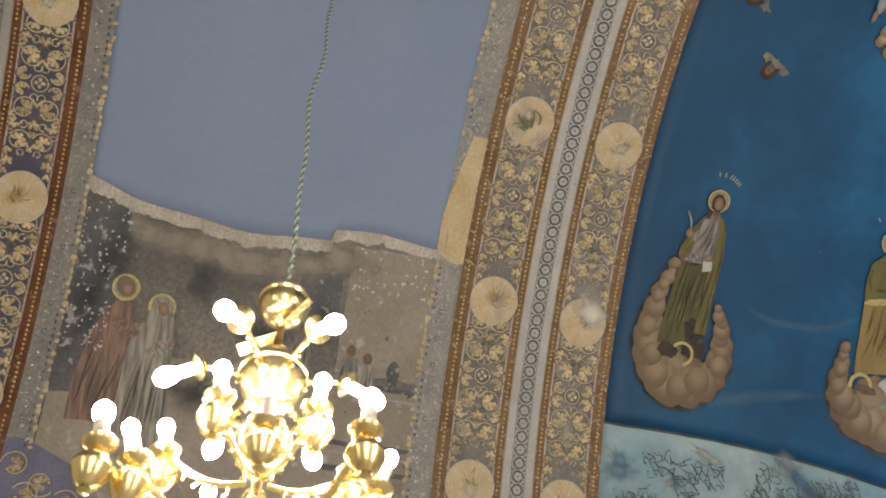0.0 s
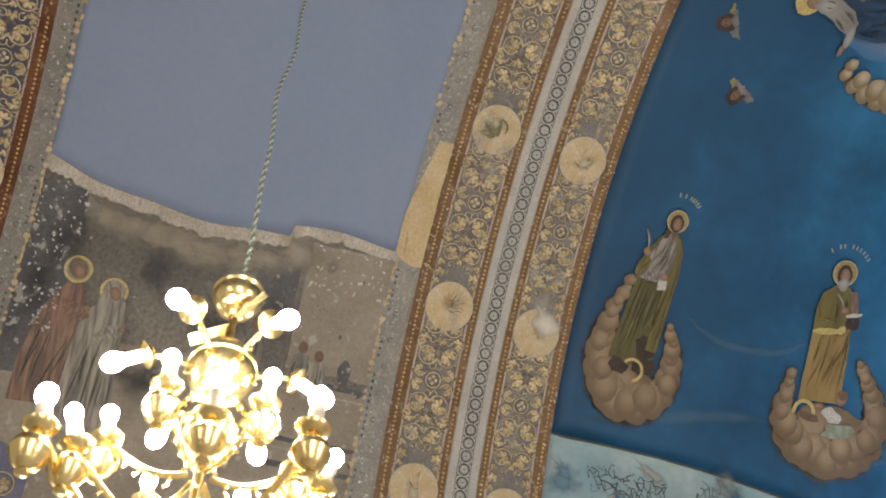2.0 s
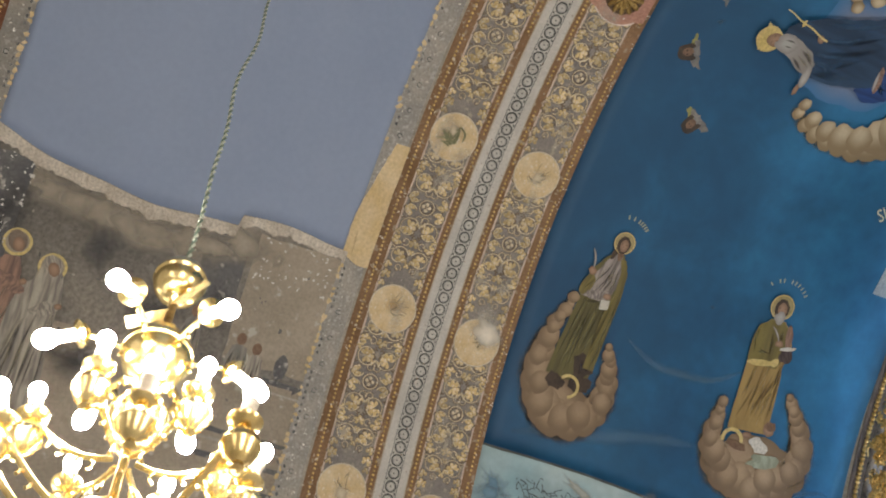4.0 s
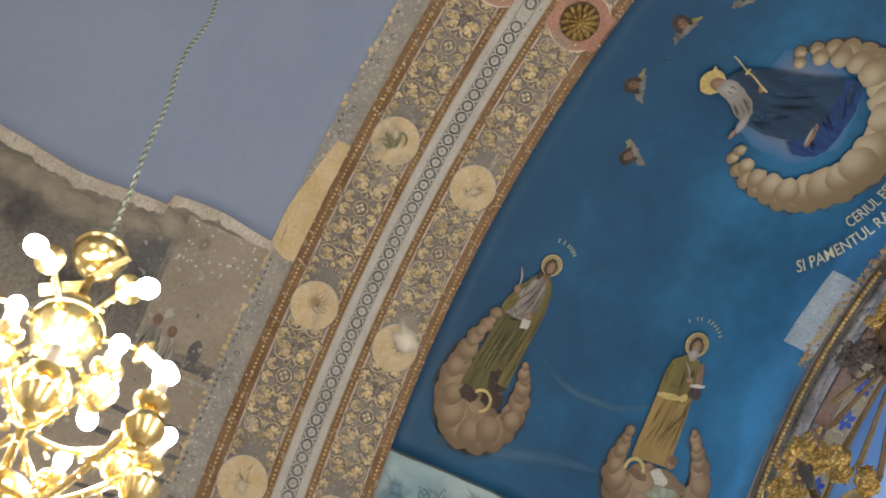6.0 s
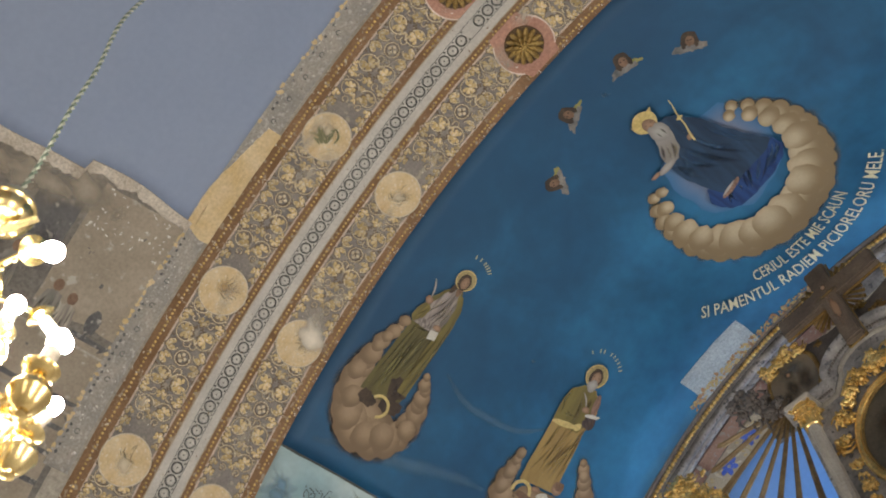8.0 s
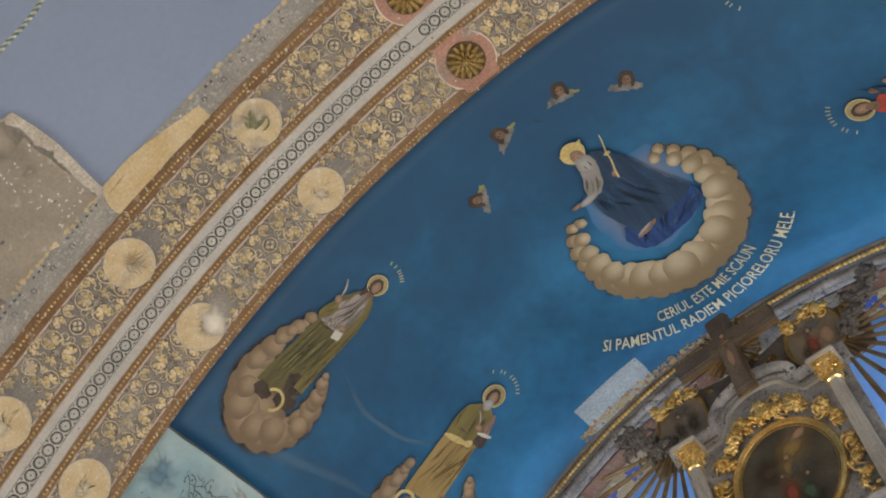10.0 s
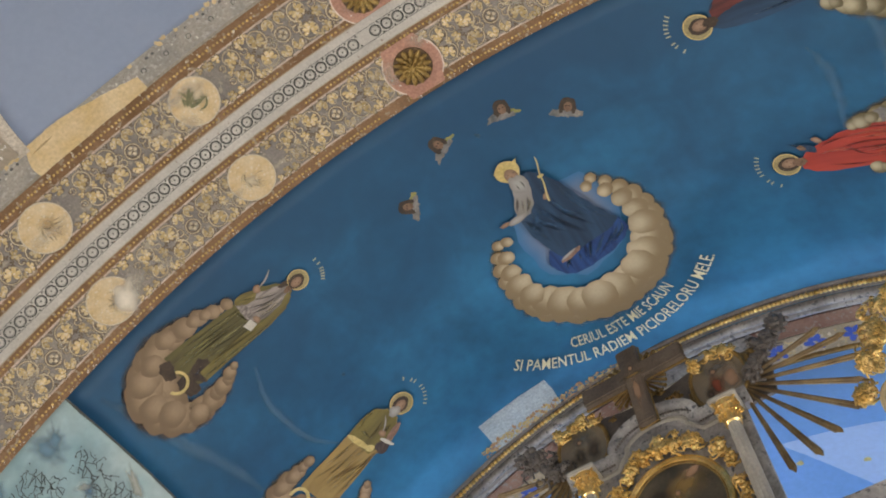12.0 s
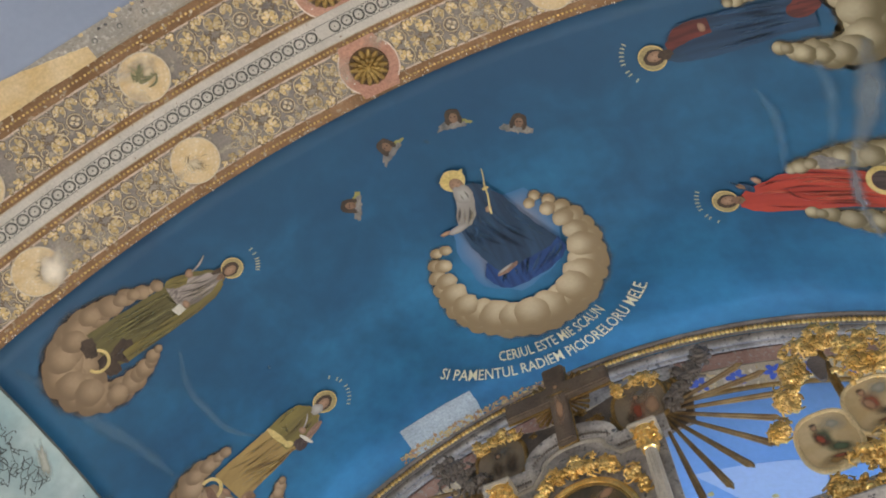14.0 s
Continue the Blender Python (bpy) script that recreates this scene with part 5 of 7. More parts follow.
lay("beard", blob(sp, 0.006, -0.080, 0.046, 0.052, 0.0566, 0, 0.3, 16, 2, 6), BEARD, s, "grey painted beard")
lay("pale_cloth", blob(sp, 0.090, -1.075, 0.085, 0.055, 0.0520, -25, 0.5, 16, 2, 7), PARCH, s, "pale cloth of a small painted figure")
lay("green_cloth", blob(sp, 0.150, -1.185, 0.140, 0.055, 0.0515, 8, 0.5, 18, 2, 8), PALE_GREEN, s, "pale green painted cloth")
lay("small_head", blob(sp, 0.155, -0.935, 0.050, 0.055, 0.0530, 0, 0.2, 14, 2, 9), SKIN, s)
lay("small_hair", blob(sp, 0.165, -0.912, 0.050, 0.036, 0.0536, 0, 0.3, 14, 2, 9), SKIN_DIM, s)
lay("foot", blob(sp, -0.03, -1.01, 0.05, 0.022, 0.0522, 10, 0.3, 12, 1, 9), SKIN, s)
lay("shade", blob(sp, -0.10, -1.10, 0.09, 0.03, 0.0500, -10, 0.4, 14, 2, 9), SKIN_DIM, s)
lay("ring", ring_of(sp, -0.145, -1.070, 0.068, 0.096, 0.0535, 26, -5, 190), HALO, s, "gold ring of a halo")
finish(s)

# the figure in red
s, sp = saint("figure in a bright red mantle with raised hands, painted on cloud", 24.9, 4.09, "right", -2.0,
              [(-1.20, -0.12, 0.13), (-1.00, -0.12, 0.17), (-0.84, -0.115, 0.195), (-0.62, -0.130, 0.205), (-0.42, -0.135, 0.180), (-0.28, -0.135, 0.125), (-0.18, -0.115, 0.085), (-0.09, -0.07, 0.02)],
              (RED, FOLD_MAROON, FOLD_RED), ((-0.16, -0.56), (0.22, -0.50)), (0.03, -1.46), 0.145, 0.095, (-60, 30, (1, 4)), PUFF_KHAKI, PUFF_OLIVE)
paint(s, sp, "mantle_fold", FOLD_MAROON, [(0.07, -0.22, 0.13, -0.45, 0.02, 0.016), (0.12, -0.40, -0.05, -0.60, -0.05, 0.013), (-0.06, -0.22, -0.10, -0.60, -0.02, 0.014), (0.03, -0.30, 0.05, -0.75, 0.03, 0.014)], 0.0516)
paint(s, sp, "mantle_light", FOLD_RED, [(0.02, -0.20, 0.0, -0.50, 0.03, 0.018), (0.10, -0.50, 0.12, -0.80, 0.0, 0.020), (-0.05, -0.55, -0.04, -0.85, 0.01, 0.016)], 0.0520)
lay("sleeve", blob(sp, 0.095, -0.175, 0.055, 0.030, 0.0520, 50, 0.3, 14, 2, 5), NAVY, s, "dark blue painted sleeve")
lay("hand", blob(sp, 0.150, -0.245, 0.038, 0.024, 0.0526, 60, 0.4, 12, 1, 4), SKIN, s)
lay("hand", blob(sp, 0.110, -0.130, 0.032, 0.020, 0.0526, 50, 0.4, 12, 1, 6), SKIN_DIM, s)
paint(s, sp, "brush", FOLD_DARK, [(0.175, -0.040, 0.105, -0.150, 0.0, 0.013)], 0.0530, "dark painted brush")
lay("beard", blob(sp, 0.0, -0.085, 0.036, 0.048, 0.0566, 0, 0.3, 14, 2, 6), SKIN_DIM, s)
lay("grey_beast", blob(sp, 0.255, -0.735, 0.055, 0.110, 0.0500, -10, 0.6, 18, 3, 6), PALE_DIM, s, "grey painted beast on the cloud")
lay("ring", ring_of(sp, 0.105, -1.065, 0.082, 0.118, 0.0535, 30, 0, 360), HALO, s, "gold ring of a halo")
lay("ring_field", blob(sp, 0.105, -1.065, 0.080, 0.080, 0.0525, 0, 0.05, 20, 2, 3), DIM_CLOTH, s)
finish(s)
south_frame = sp

# the figure in navy
s, sp = saint("figure in a navy robe with a red shoulder, painted on cloud", 23.4, 2.87, "right", 3.0,
              [(-1.05, -0.06, 0.15), (-0.85, -0.065, 0.16), (-0.67, -0.09, 0.17), (-0.50, -0.105, 0.175), (-0.36, -0.11, 0.18), (-0.24, -0.10, 0.175), (-0.15, -0.085, 0.12), (-0.08, -0.05, 0.04)],
              (NAVY, FOLD_NIGHT, FOLD_BLUE), ((-0.15, -0.78), (0.22, -0.58)), (-0.03, -1.36), 0.140, 0.095, (-38, 45, (1, 4)), PUFF_KHAKI, PUFF_OLIVE)
lay("red_shoulder", drape(sp, [(-0.42, 0.06, 0.165), (-0.30, 0.05, 0.175), (-0.20, 0.03, 0.155), (-0.11, 0.0, 0.07)], 0.0512), DIM_RED, s, "dark red painted shoulder")
lay("red_hem", blob(sp, 0.085, -1.00, 0.070, 0.105, 0.0512, 0, 0.4, 16, 2, 4), DIM_RED, s)
lay("hand", blob(sp, 0.11, -0.37, 0.034, 0.024, 0.0525, 20, 0.4, 12, 1, 4), SKIN, s)
lay("beard", blob(sp, 0.0, -0.085, 0.038, 0.050, 0.0566, 0, 0.3, 14, 2, 6), HAIR, s)
finish(s)

# pale translucent streaks over the southern slope
for nm, mt, w, pts in (("water_stain", HAZE_FAINT, 0.065, [(0.87, -0.42), (0.67, -0.50), (0.42, -0.49), (0.20, -0.45)]),
                       ("water_stain", HAZE, 0.085, [(1.02, -0.82), (0.86, -0.87), (0.70, -0.87), (0.38, -0.80)]),
                       ("water_stain", STREAK_GREY, 0.140, [(1.15, -1.14), (0.90, -1.12), (0.62, -1.06), (0.36, -0.95)]),
                       ("water_stain", STREAK_GREY, 0.070, [(0.42, -0.94), (0.20, -0.89), (0.0, -0.88), (-0.18, -0.91), (-0.38, -0.97)])):
    sheet = ([], [], [])
    fine = []
    for a, b in zip(pts, pts[1:]):
        fine += [(a[0] + (b[0] - a[0]) * k / 5, a[1] + (b[1] - a[1]) * k / 5 + 0.008 * math.sin(9 * a[0] + 2 * k)) for k in range(5)]
    stroke(south_frame, fine + [pts[-1]], w, 0.0700, sheet, 0.5)
    lay(nm, sheet, mt, None, "pale streak across the painted vault")["category"] = "stain"

# enthroned figure at the crown
father = thing("painted_patriarch", "white-bearded figure in a navy mantle enthroned on cream cloud", "mural", at=V(2, 3.9))
sp = Spot(1.0, 3.27, "crown", 0, V, 0.4)
inv = Matrix.Translation(father.location).inverted()
lay("glow_field", blob(sp, 0.14, -0.66, 0.40, 0.44, 0.008, 0, 0.25, 28, 4, 3), MAUVE, father, "pale mauve glow")


def crescent(n, a0, a1, ru, rv, r, cu, cv, seed, taper):
    """Puffs along an arc, small at both ends, the last ones on top."""
    rng = random.Random(seed)
    out = []
    for k in range(n):
        f = k / (n - 1)
        a = radians(a0 + (a1 - a0) * f)
        size = r * (1 - taper * abs(2 * f - 1) ** 1.7) * rng.uniform(0.90, 1.10)
        out.append((cu + ru * math.cos(a), cv + rv * math.sin(a), size))
    return sorted(out, key=lambda q: q[2] * rng.uniform(0.7, 1.3))


outer = crescent(26, 146, 412, 0.60, 0.60, 0.145, 0.10, -0.83, 6, 0.70)
inner = crescent(19, 141, 415, 0.545, 0.525, 0.150, 0.10, -0.83, 9, 0.70)
cloud(father, sp, outer, PUFF_OLIVE, "cloud_rim", 0.010, "olive-brown rim of cloud", 1.55)
cloud(father, sp, outer, PUFF, "cloud_back", 0.030, "brown outer puffs of cloud", 0.94, (0.10, -0.80), 1.1)
cloud(father, sp, inner, PUFF, "cloud", 0.050, "cream crescent of cloud", 1.0, (0.10, -0.80), 1.10)
skirt_rows = [(-1.05, -0.02, 0.13), (-1.00, -0.09, 0.35), (-0.93, -0.13, 0.47), (-0.86, -0.15, 0.52), (-0.75, -0.10, 0.50)]
lay("skirt", drape(sp, skirt_rows, 0.0720), ROYAL, father)
folds(sp, skirt_rows, 6, 0.0726, FOLD_NIGHT, FOLD_BLUE, father, 3, 0.2, 0.022)
cloak_rows = [(-0.87, -0.03, 0.11), (-0.80, -0.06, 0.43), (-0.75, -0.08, 0.49), (-0.66, -0.105, 0.44), (-0.55, -0.135, 0.38), (-0.40, -0.14, 0.32), (-0.29, -0.09, 0.28), (-0.14, 0.0, 0.20), (-0.06, 0.04, 0.12)]
lay("mantle", drape(sp, cloak_rows, 0.0790), NAVY, father)
folds(sp, cloak_rows[1:-1], 5, 0.0796, FOLD_NIGHT, FOLD_BLUE, father, 8, -0.20, 0.032)
paint(father, sp, "mantle_light", FOLD_BLUE, [(-0.12, -0.50, 0.08, -0.62, 0.05, 0.030), (0.0, -0.36, -0.12, -0.52, 0.03, 0.022), (0.10, -0.50, 0.30, -0.62, 0.03, 0.020)], 0.0880)
lay("hem", blob(sp, 0.030, -0.868, 0.100, 0.026, 0.0895, 18, 0.4, 16, 2, 4), OLD_RED, father, "pinkish lining of the mantle")
lay("hem_light", blob(sp, 0.015, -0.856, 0.075, 0.012, 0.0900, 18, 0.3, 16, 2, 4), BEARD, father)
lay("sleeve", drape(sp, [(-0.38, -0.14, -0.04), (-0.30, -0.13, 0.03), (-0.17, -0.07, 0.07), (-0.08, -0.02, 0.06)], 0.0890), BEARD, father)
folds(sp, [(-0.38, -0.14, -0.04), (-0.30, -0.13, 0.03), (-0.17, -0.07, 0.07)], 2, 0.0894, FOLD_GREY, FOLD_PALE, father, 5, 0.1, 0.016)
lay("arm", blob(sp, -0.15, -0.37, 0.085, 0.030, 0.0912, 8, 0.25, 16, 2, 4), BEARD, father)
lay("hand", blob(sp, -0.250, -0.360, 0.042, 0.018, 0.0918, 0, 0.5, 14, 2, 5), SKIN, father)
lay("hand", blob(sp, 0.128, -0.310, 0.032, 0.024, 0.0918, 40, 0.4, 12, 2, 5), SKIN, father)
lay("halo", blob(sp, -0.005, 0.01, 0.125, 0.110, 0.0890, 35, 0.05, 3, 3), HALO, father, "triangular gold halo")
lay("halo_round", blob(sp, -0.01, 0.02, 0.095, 0.088, 0.0900, 0, 0.1, 20, 2), HALO, father)
lay("head", blob(sp, 0.0, -0.025, 0.050, 0.062, 0.0920, 15, 0.1, 16, 2), SKIN, father)
lay("beard", blob(sp, 0.010, -0.120, 0.068, 0.088, 0.0930, 10, 0.35, 18, 2, 7), BEARD, father, "long pale beard")
paint(father, sp, "brow", FOLD_DARK, [(-0.040, -0.012, -0.006, -0.014, 0.003, 0.006), (0.008, -0.014, 0.040, -0.010, 0.003, 0.006), (-0.002, -0.02, -0.004, -0.05, 0.0, 0.005)], 0.0926)
paint(father, sp, "beard_shade", FOLD_GREY, [(0.02, -0.08, 0.03, -0.18, 0.01, 0.010), (-0.012, -0.10, -0.005, -0.17, 0.0, 0.008)], 0.0936)
lay("sceptre", drape(sp, [(-0.36, 0.122, 0.136), (-0.16, 0.170, 0.181), (0.02, 0.214, 0.222)], 0.0925, 1), HALO, father, "thin gold sceptre")
lay("sceptre_knob", blob(sp, 0.178, -0.14, 0.028, 0.013, 0.0930, 0, 0.2, 10, 1), HALO, father)
for c in father.children:
    c.matrix_parent_inverse = inv

for th, y, turn in ((-9.4, 3.08, 62), (-3.3, 2.80, 28), (3.8, 2.81, -12), (9.3, 3.03, -32)):
    an = thing("painted_cherub", "small winged head painted on blue", "mural", "winged heads", at=V(th, y))
    inv = Matrix.Translation(an.location).inverted()
    sp = Spot(th, y, "crown", turn, V, 0.4)
    for k, (wu, wv, ru, rv, tw, mt) in enumerate(((-0.070, -0.050, 0.060, 0.024, 24, WING_PALE), (0.068, -0.046, 0.056, 0.024, -18, WING_GREEN if th < 5 else WING_PALE), (-0.045, -0.062, 0.048, 0.022, 8, WING_PALE), (0.042, -0.062, 0.046, 0.022, -8, WING_PALE), (0.0, -0.060, 0.040, 0.026, 0, PALE_DIM))):
        lay("wing" if k < 4 else "collar", blob(sp, wu, wv, ru, rv, 0.009 + 0.0006 * k, tw, 0.7, 14, 2, k + int(10 * y)), mt, an)
    lay("hair", blob(sp, 0, 0.012, 0.056, 0.058, 0.011, 0, 0.2, 16, 2, 3), HAIR, an)
    lay("face", blob(sp, 0.004, -0.004, 0.030, 0.040, 0.013, 0, 0.1, 14, 2), SKIN_DIM, an)
    for eu in (-0.011, 0.013):
        lay("eye", blob(sp, eu, 0.004, 0.007, 0.006, 0.0145, 0, 0.1, 8, 1), HAIR, an)
    for hu in (-0.042, 0.044):
        lay("curl", blob(sp, hu, -0.020, 0.018, 0.036, 0.0125, 0, 0.5, 12, 2, int(100 * y)), HAIR, an)
    for c in an.children:
        c.matrix_parent_inverse = inv


def inscription(name, words, rad, a0, a1, high, label):
    """Letters on an arc about a centre near the crown."""
    cu = bpy.data.curves.new(name, "FONT")
    cu.body, cu.size, cu.resolution_u, cu.offset = words, 1.0, 2, 0.004
    tmp = new("tmp_text", cu)
    dg = bpy.context.evaluated_depsgraph_get()
    me = bpy.data.meshes.new_from_object(tmp.evaluated_get(dg))
    bpy.data.objects.remove(tmp)
    xs = [v.co.x for v in me.vertices]
    x0, x1 = min(xs), max(xs)
    bm = bmesh.new()
    bm.from_mesh(me)
    for v in bm.verts:
        a = radians(a0 + (a1 - a0) * (v.co.x - x0) / (x1 - x0))
        r = rad + high * (0.5 - v.co.y / 0.72)
        v.co = V(math.degrees((0.05 + r * math.sin(a)) / R), 3.92 + r * math.cos(a), 0.030)
    ob = part(name, bm, LETTER, None, label, False)
    return tagged(ob, label, "inscription")


inscription("inscription", "CERIUL ESTE MIE SCAUN", 1.03, -20.5, 33.0, 0.105, "pale yellow painted inscription on blue, upper line")
inscription("inscription", "SI PAMENTUL RADIEM PICIORELORU MELE.", 1.197, -44.4, 52.6, 0.110, "pale yellow painted inscription on blue, lower line")


def streak(pts, wide, seed, material=HAZE, sag=0.0):
    """A faint pale wisp across the blue, from place to place (degrees, metres)."""
    sheet = ([], [], [])
    (t0, y0), (t1, y1) = pts
    sp = Spot(t0, y0, "left")
    n = 24
    line = []
    for i in range(n + 1):
        f = i / n
        line.append(((y1 - y0) * f, radians(t1 - t0) * R * f + 0.05 * noise.noise((f * 3, seed, 0)) - sag * math.sin(math.pi * f)))
    stroke(sp, line, wide, 0.0065 + 0.0002 * seed, sheet, 0.45)
    lay("cloud_wisp", sheet, material, None, "faint pale wisp of painted cloud on blue")["category"] = "mural"


streak(((-31.4, 3.30), (-30.8, 4.28)), 0.050, 2, HAZE, 0.16)
streak(((-43.4, 2.62), (-39.6, 4.05)), 0.085, 4, HAZE, -0.03)
lay("pale_blotch", blob(Spot(-25.5, 3.86, "left"), 0, 0, 0.028, 0.024, 0.006, 0, 0.4), HAZE, None, "small pale blotch on the blue paint")["category"] = "mural"
lay("pale_blotch", blob(Spot(0.44, 2.90, "left"), 0, 0, 0.05, 0.03, 0.006, 30, 0.7), HAZE_FAINT, None, "small pale blotch on the blue paint")["category"] = "mural"
streak(((-42.0, 4.6), (-40.5, 5.3)), 0.05, 6, HAZE_FAINT)
worn_sheet("repair_patch", 5.08, 5.40, lambda y: -18.4, lambda y: -9.2, 0.009, PATCH, None, "pale unpainted repair beside the sanctuary arch", 0.12, 30)["category"] = "plaster"

# ---- the sanctuary arch: mouldings round the vault's end ----


def swept(name, profile, t0, t1, material, parent, label="", step=1.5, surf=VE):
    """A moulding: rows of (y, lift) carried round the arch."""
    n = int((t1 - t0) / step)
    vs = [surf(t0 + (t1 - t0) * i / n, y, l) for i in range(n + 1) for y, l in profile]
    w = len(profile)
    fs = [(i * w + j, i * w + j + 1, (i + 1) * w + j + 1, (i + 1) * w + j) for i in range(n) for j in range(w - 1)]
    return obj(name, vs, fs, material, parent, label, None, True)


arch = slab("sanctuary_arch", 5.46, 6.085, -90, 90, 0.0, MARBLE, None, "moulded grey marble arch before the sanctuary", -0.35, 1.5, VE, kind="structure", category="arch")
swept("outer_fillet", [(5.340, 0.0), (5.340, 0.010), (5.36, 0.014), (5.375, 0.008)], -80, 80, DARKWOOD, arch, "dark wooden fillet")
swept("bead_bed", [(5.375, 0.0), (5.375, 0.014), (5.42, 0.014), (5.435, 0.04), (5.47, 0.0)], -80, 80, DARKWOOD, arch)
swept("grey_torus", [(5.475, 0.0), (5.478, 0.04), (5.50, 0.062), (5.525, 0.055), (5.535, 0.02), (5.55, 0.018), (5.555, 0.045), (5.585, 0.05), (5.60, 0.02), (5.62, 0.0)], -80, 80, MARBLE, arch, "rounded grey marble moulding")
swept("gilt_inner_fillet", [(6.03, 0.0), (6.035, 0.03), (6.06, 0.036), (6.075, 0.0)], -80, 80, GILT_OLD, arch)
slab("ornament_band", 5.80, 6.03, -80, 80, 0.010, CREAM, arch, "cream band with cobalt ornament", 0.0, 1.5, VE)
vs, fs = [], []
unit = bmesh.new()
bmesh.ops.create_icosphere(unit, subdivisions=1, radius=1)
uv_, uf_ = [v.co.copy() for v in unit.verts], [[v.index for v in f.verts] for f in unit.faces]
unit.free()
th = -60.0
while th < 60:
    c = Vector(VE(th, 5.396, 0.026))
    b = len(vs)
    vs += [c + v * 0.0215 for v in uv_]
    fs += [[b + i for i in f] for f in uf_]
    th += 0.50
tagged(obj("bead_row", vs, fs, GILT, arch, "row of gilded beads"), "", "", "", "stuff")
for k in range(-6, 7):
    t = 12.6 * k
    slab("marble_panel", 5.635, 5.775, t + 0.25, t + 12.35, 0.022, MARBLE_PINK if k % 4 else MARBLE, arch, "rose marble panel", 0.0, 0.7, VE)
rng = random.Random(5)
for k in range(-16, 17):
    t = 4.2 * k + 2.1
    sheet = ([], [], [])
    for q in range(6):
        a = 60 * q
        blob(Spot(t, 5.915 - SKEW * V(t, 0)[0], "left", a), 0, 0.055, 0.026, 0.042, 0.014, 0, 0.3, 10, 1, q, sheet)
    lay("cobalt_flower", sheet, ORN_BLUE, arch, "cobalt painted flower")
    sheet = ([], [], [])
    for q in range(34):
        blob(Spot(t + rng.uniform(-2.0, 2.0), 5.915 + rng.uniform(-0.1, 0.1) - SKEW * V(t, 0)[0], "left", rng.uniform(0, 180)), 0, 0, 0.022, 0.010, 0.0125, 0, 0.5, 8, 1, q, sheet)
    tagged(lay("ochre_leafwork", sheet, LEAF if k % 2 else SCROLL, arch), "", "", "", "stuff")
flakes("rubble", 5.31, 5.39, -20, -1, 190, 0.018, 0.012, SPRIG_TAN, arch, 31)
flakes("rubble_shade", 5.30, 5.39, -20, -1, 120, 0.018, 0.0125, BROWN, arch, 32)

# sanctuary vault: paler sheets, light on facets put into the colour, and stars
for k, (a, b, y0, y1) in enumerate(((-15, 4, 6.5, 7.6), (9, 24, 7.0, 8.3), (-40, -24, 6.6, 7.9), (28, 46, 6.4, 7.4))):
    worn_sheet("pale_facet", y0, y1, lambda y: a + 9 * (y - y0), lambda y: b, -0.054, ALTAR_PALE, None, "paler blue sheet painting caught light on the sanctuary vault", 0.2, 40 + k)["category"] = "vault painting"
rng = random.Random(4)
for k in range(26):
    t, y = rng.uniform(-50, 50), rng.uniform(6.4, 8.5)
    lay("painted_star", blob(Spot(t, y, "left", rng.uniform(0, 70)), 0, 0, 0.030, 0.030, -0.050, 0, 0.7, 8, 1, k), STAR, None, "small gold star painted on pale blue")["category"] = "star"

# ---- the icon screen ----
SY, NEAR = 5.19, 0.965


def E(u, d, z):
    """A place on the screen: across, out towards the nave, up."""
    return EYE + NEAR * (Vector((u, 5.46 - 0.048 * u - d, z)) - EYE)



def flat(name, rows, d0, d1, material, parent, label="", bev=0.0):
    """A plate with the outline rows of (u, z), from depth d0 out to d1."""
    bm = bmesh.new()
    f = bm.faces.new([bm.verts.new(E(u, d0, z)) for u, z in rows])
    new_f = bmesh.ops.extrude_face_region(bm, geom=[f])
    bmesh.ops.translate(bm, vec=E(0, d1, 0) - E(0, d0, 0), verts=[v for v in new_f["geom"] if isinstance(v, bmesh.types.BMVert)])
    bmesh.ops.recalc_face_normals(bm, faces=bm.faces)
    if bev:
        bmesh.ops.bevel(bm, geom=bm.edges[:], offset=bev, segments=2, affect="EDGES")
    return part(name, bm, material, parent, label)


def oval(cu, cz, ru, rz, n=36, square=1.0):
    return [(cu + ru * math.copysign(abs(math.cos(2 * math.pi * i / n)) ** square, math.cos(2 * math.pi * i / n)), cz + rz * math.copysign(abs(math.sin(2 * math.pi * i / n)) ** square, math.sin(2 * math.pi * i / n))) for i in range(n)]


def oval_frame(name, cu, cz, ru, rz, r, d, material, parent, label="", square=1.0):
    bm = bmesh.new()
    pts = [E(u, d, z) for u, z in oval(cu, cz, ru, rz, 40, square)]
    rows = []
    for i, p in enumerate(pts):
        t = (pts[(i + 1) % 40] - pts[i - 1]).normalized()
        out = t.cross(Vector((0, 1, 0))).normalized()
        rows.append([bm.verts.new(p + out * r * math.cos(k * math.pi / 4) + Vector((0, -r * math.sin(k * math.pi / 4), 0))) for k in range(8)])
    for i in range(40):
        a, b = rows[i], rows[(i + 1) % 40]
        for k in range(8):
            bm.faces.new((a[k], a[(k + 1) % 8], b[(k + 1) % 8], b[k]))
    return part(name, bm, material, parent, label)


class Board:
    """A flat painting ground on the screen: u across, v up from its centre, lift out of its face."""

    def __init__(self, cu, cz, d):
        self.cu, self.cz, self.d = cu, cz, d

    def at(self, u, v, lift):
        return E(self.cu + u, self.d + lift, self.cz + v)


def icon_paint(board, dabs, parent, name="icon_paint"):
    """Soft dabs of paint: (u, v, half width, half height, turn, material)."""
    for k, (u, v, a, b, turn, mt) in enumerate(dabs):
        lay(name, blob(board, u, v, a, b, 0.0015 + 0.0006 * k, turn, 0.25, 18, 3, k), mt, parent)


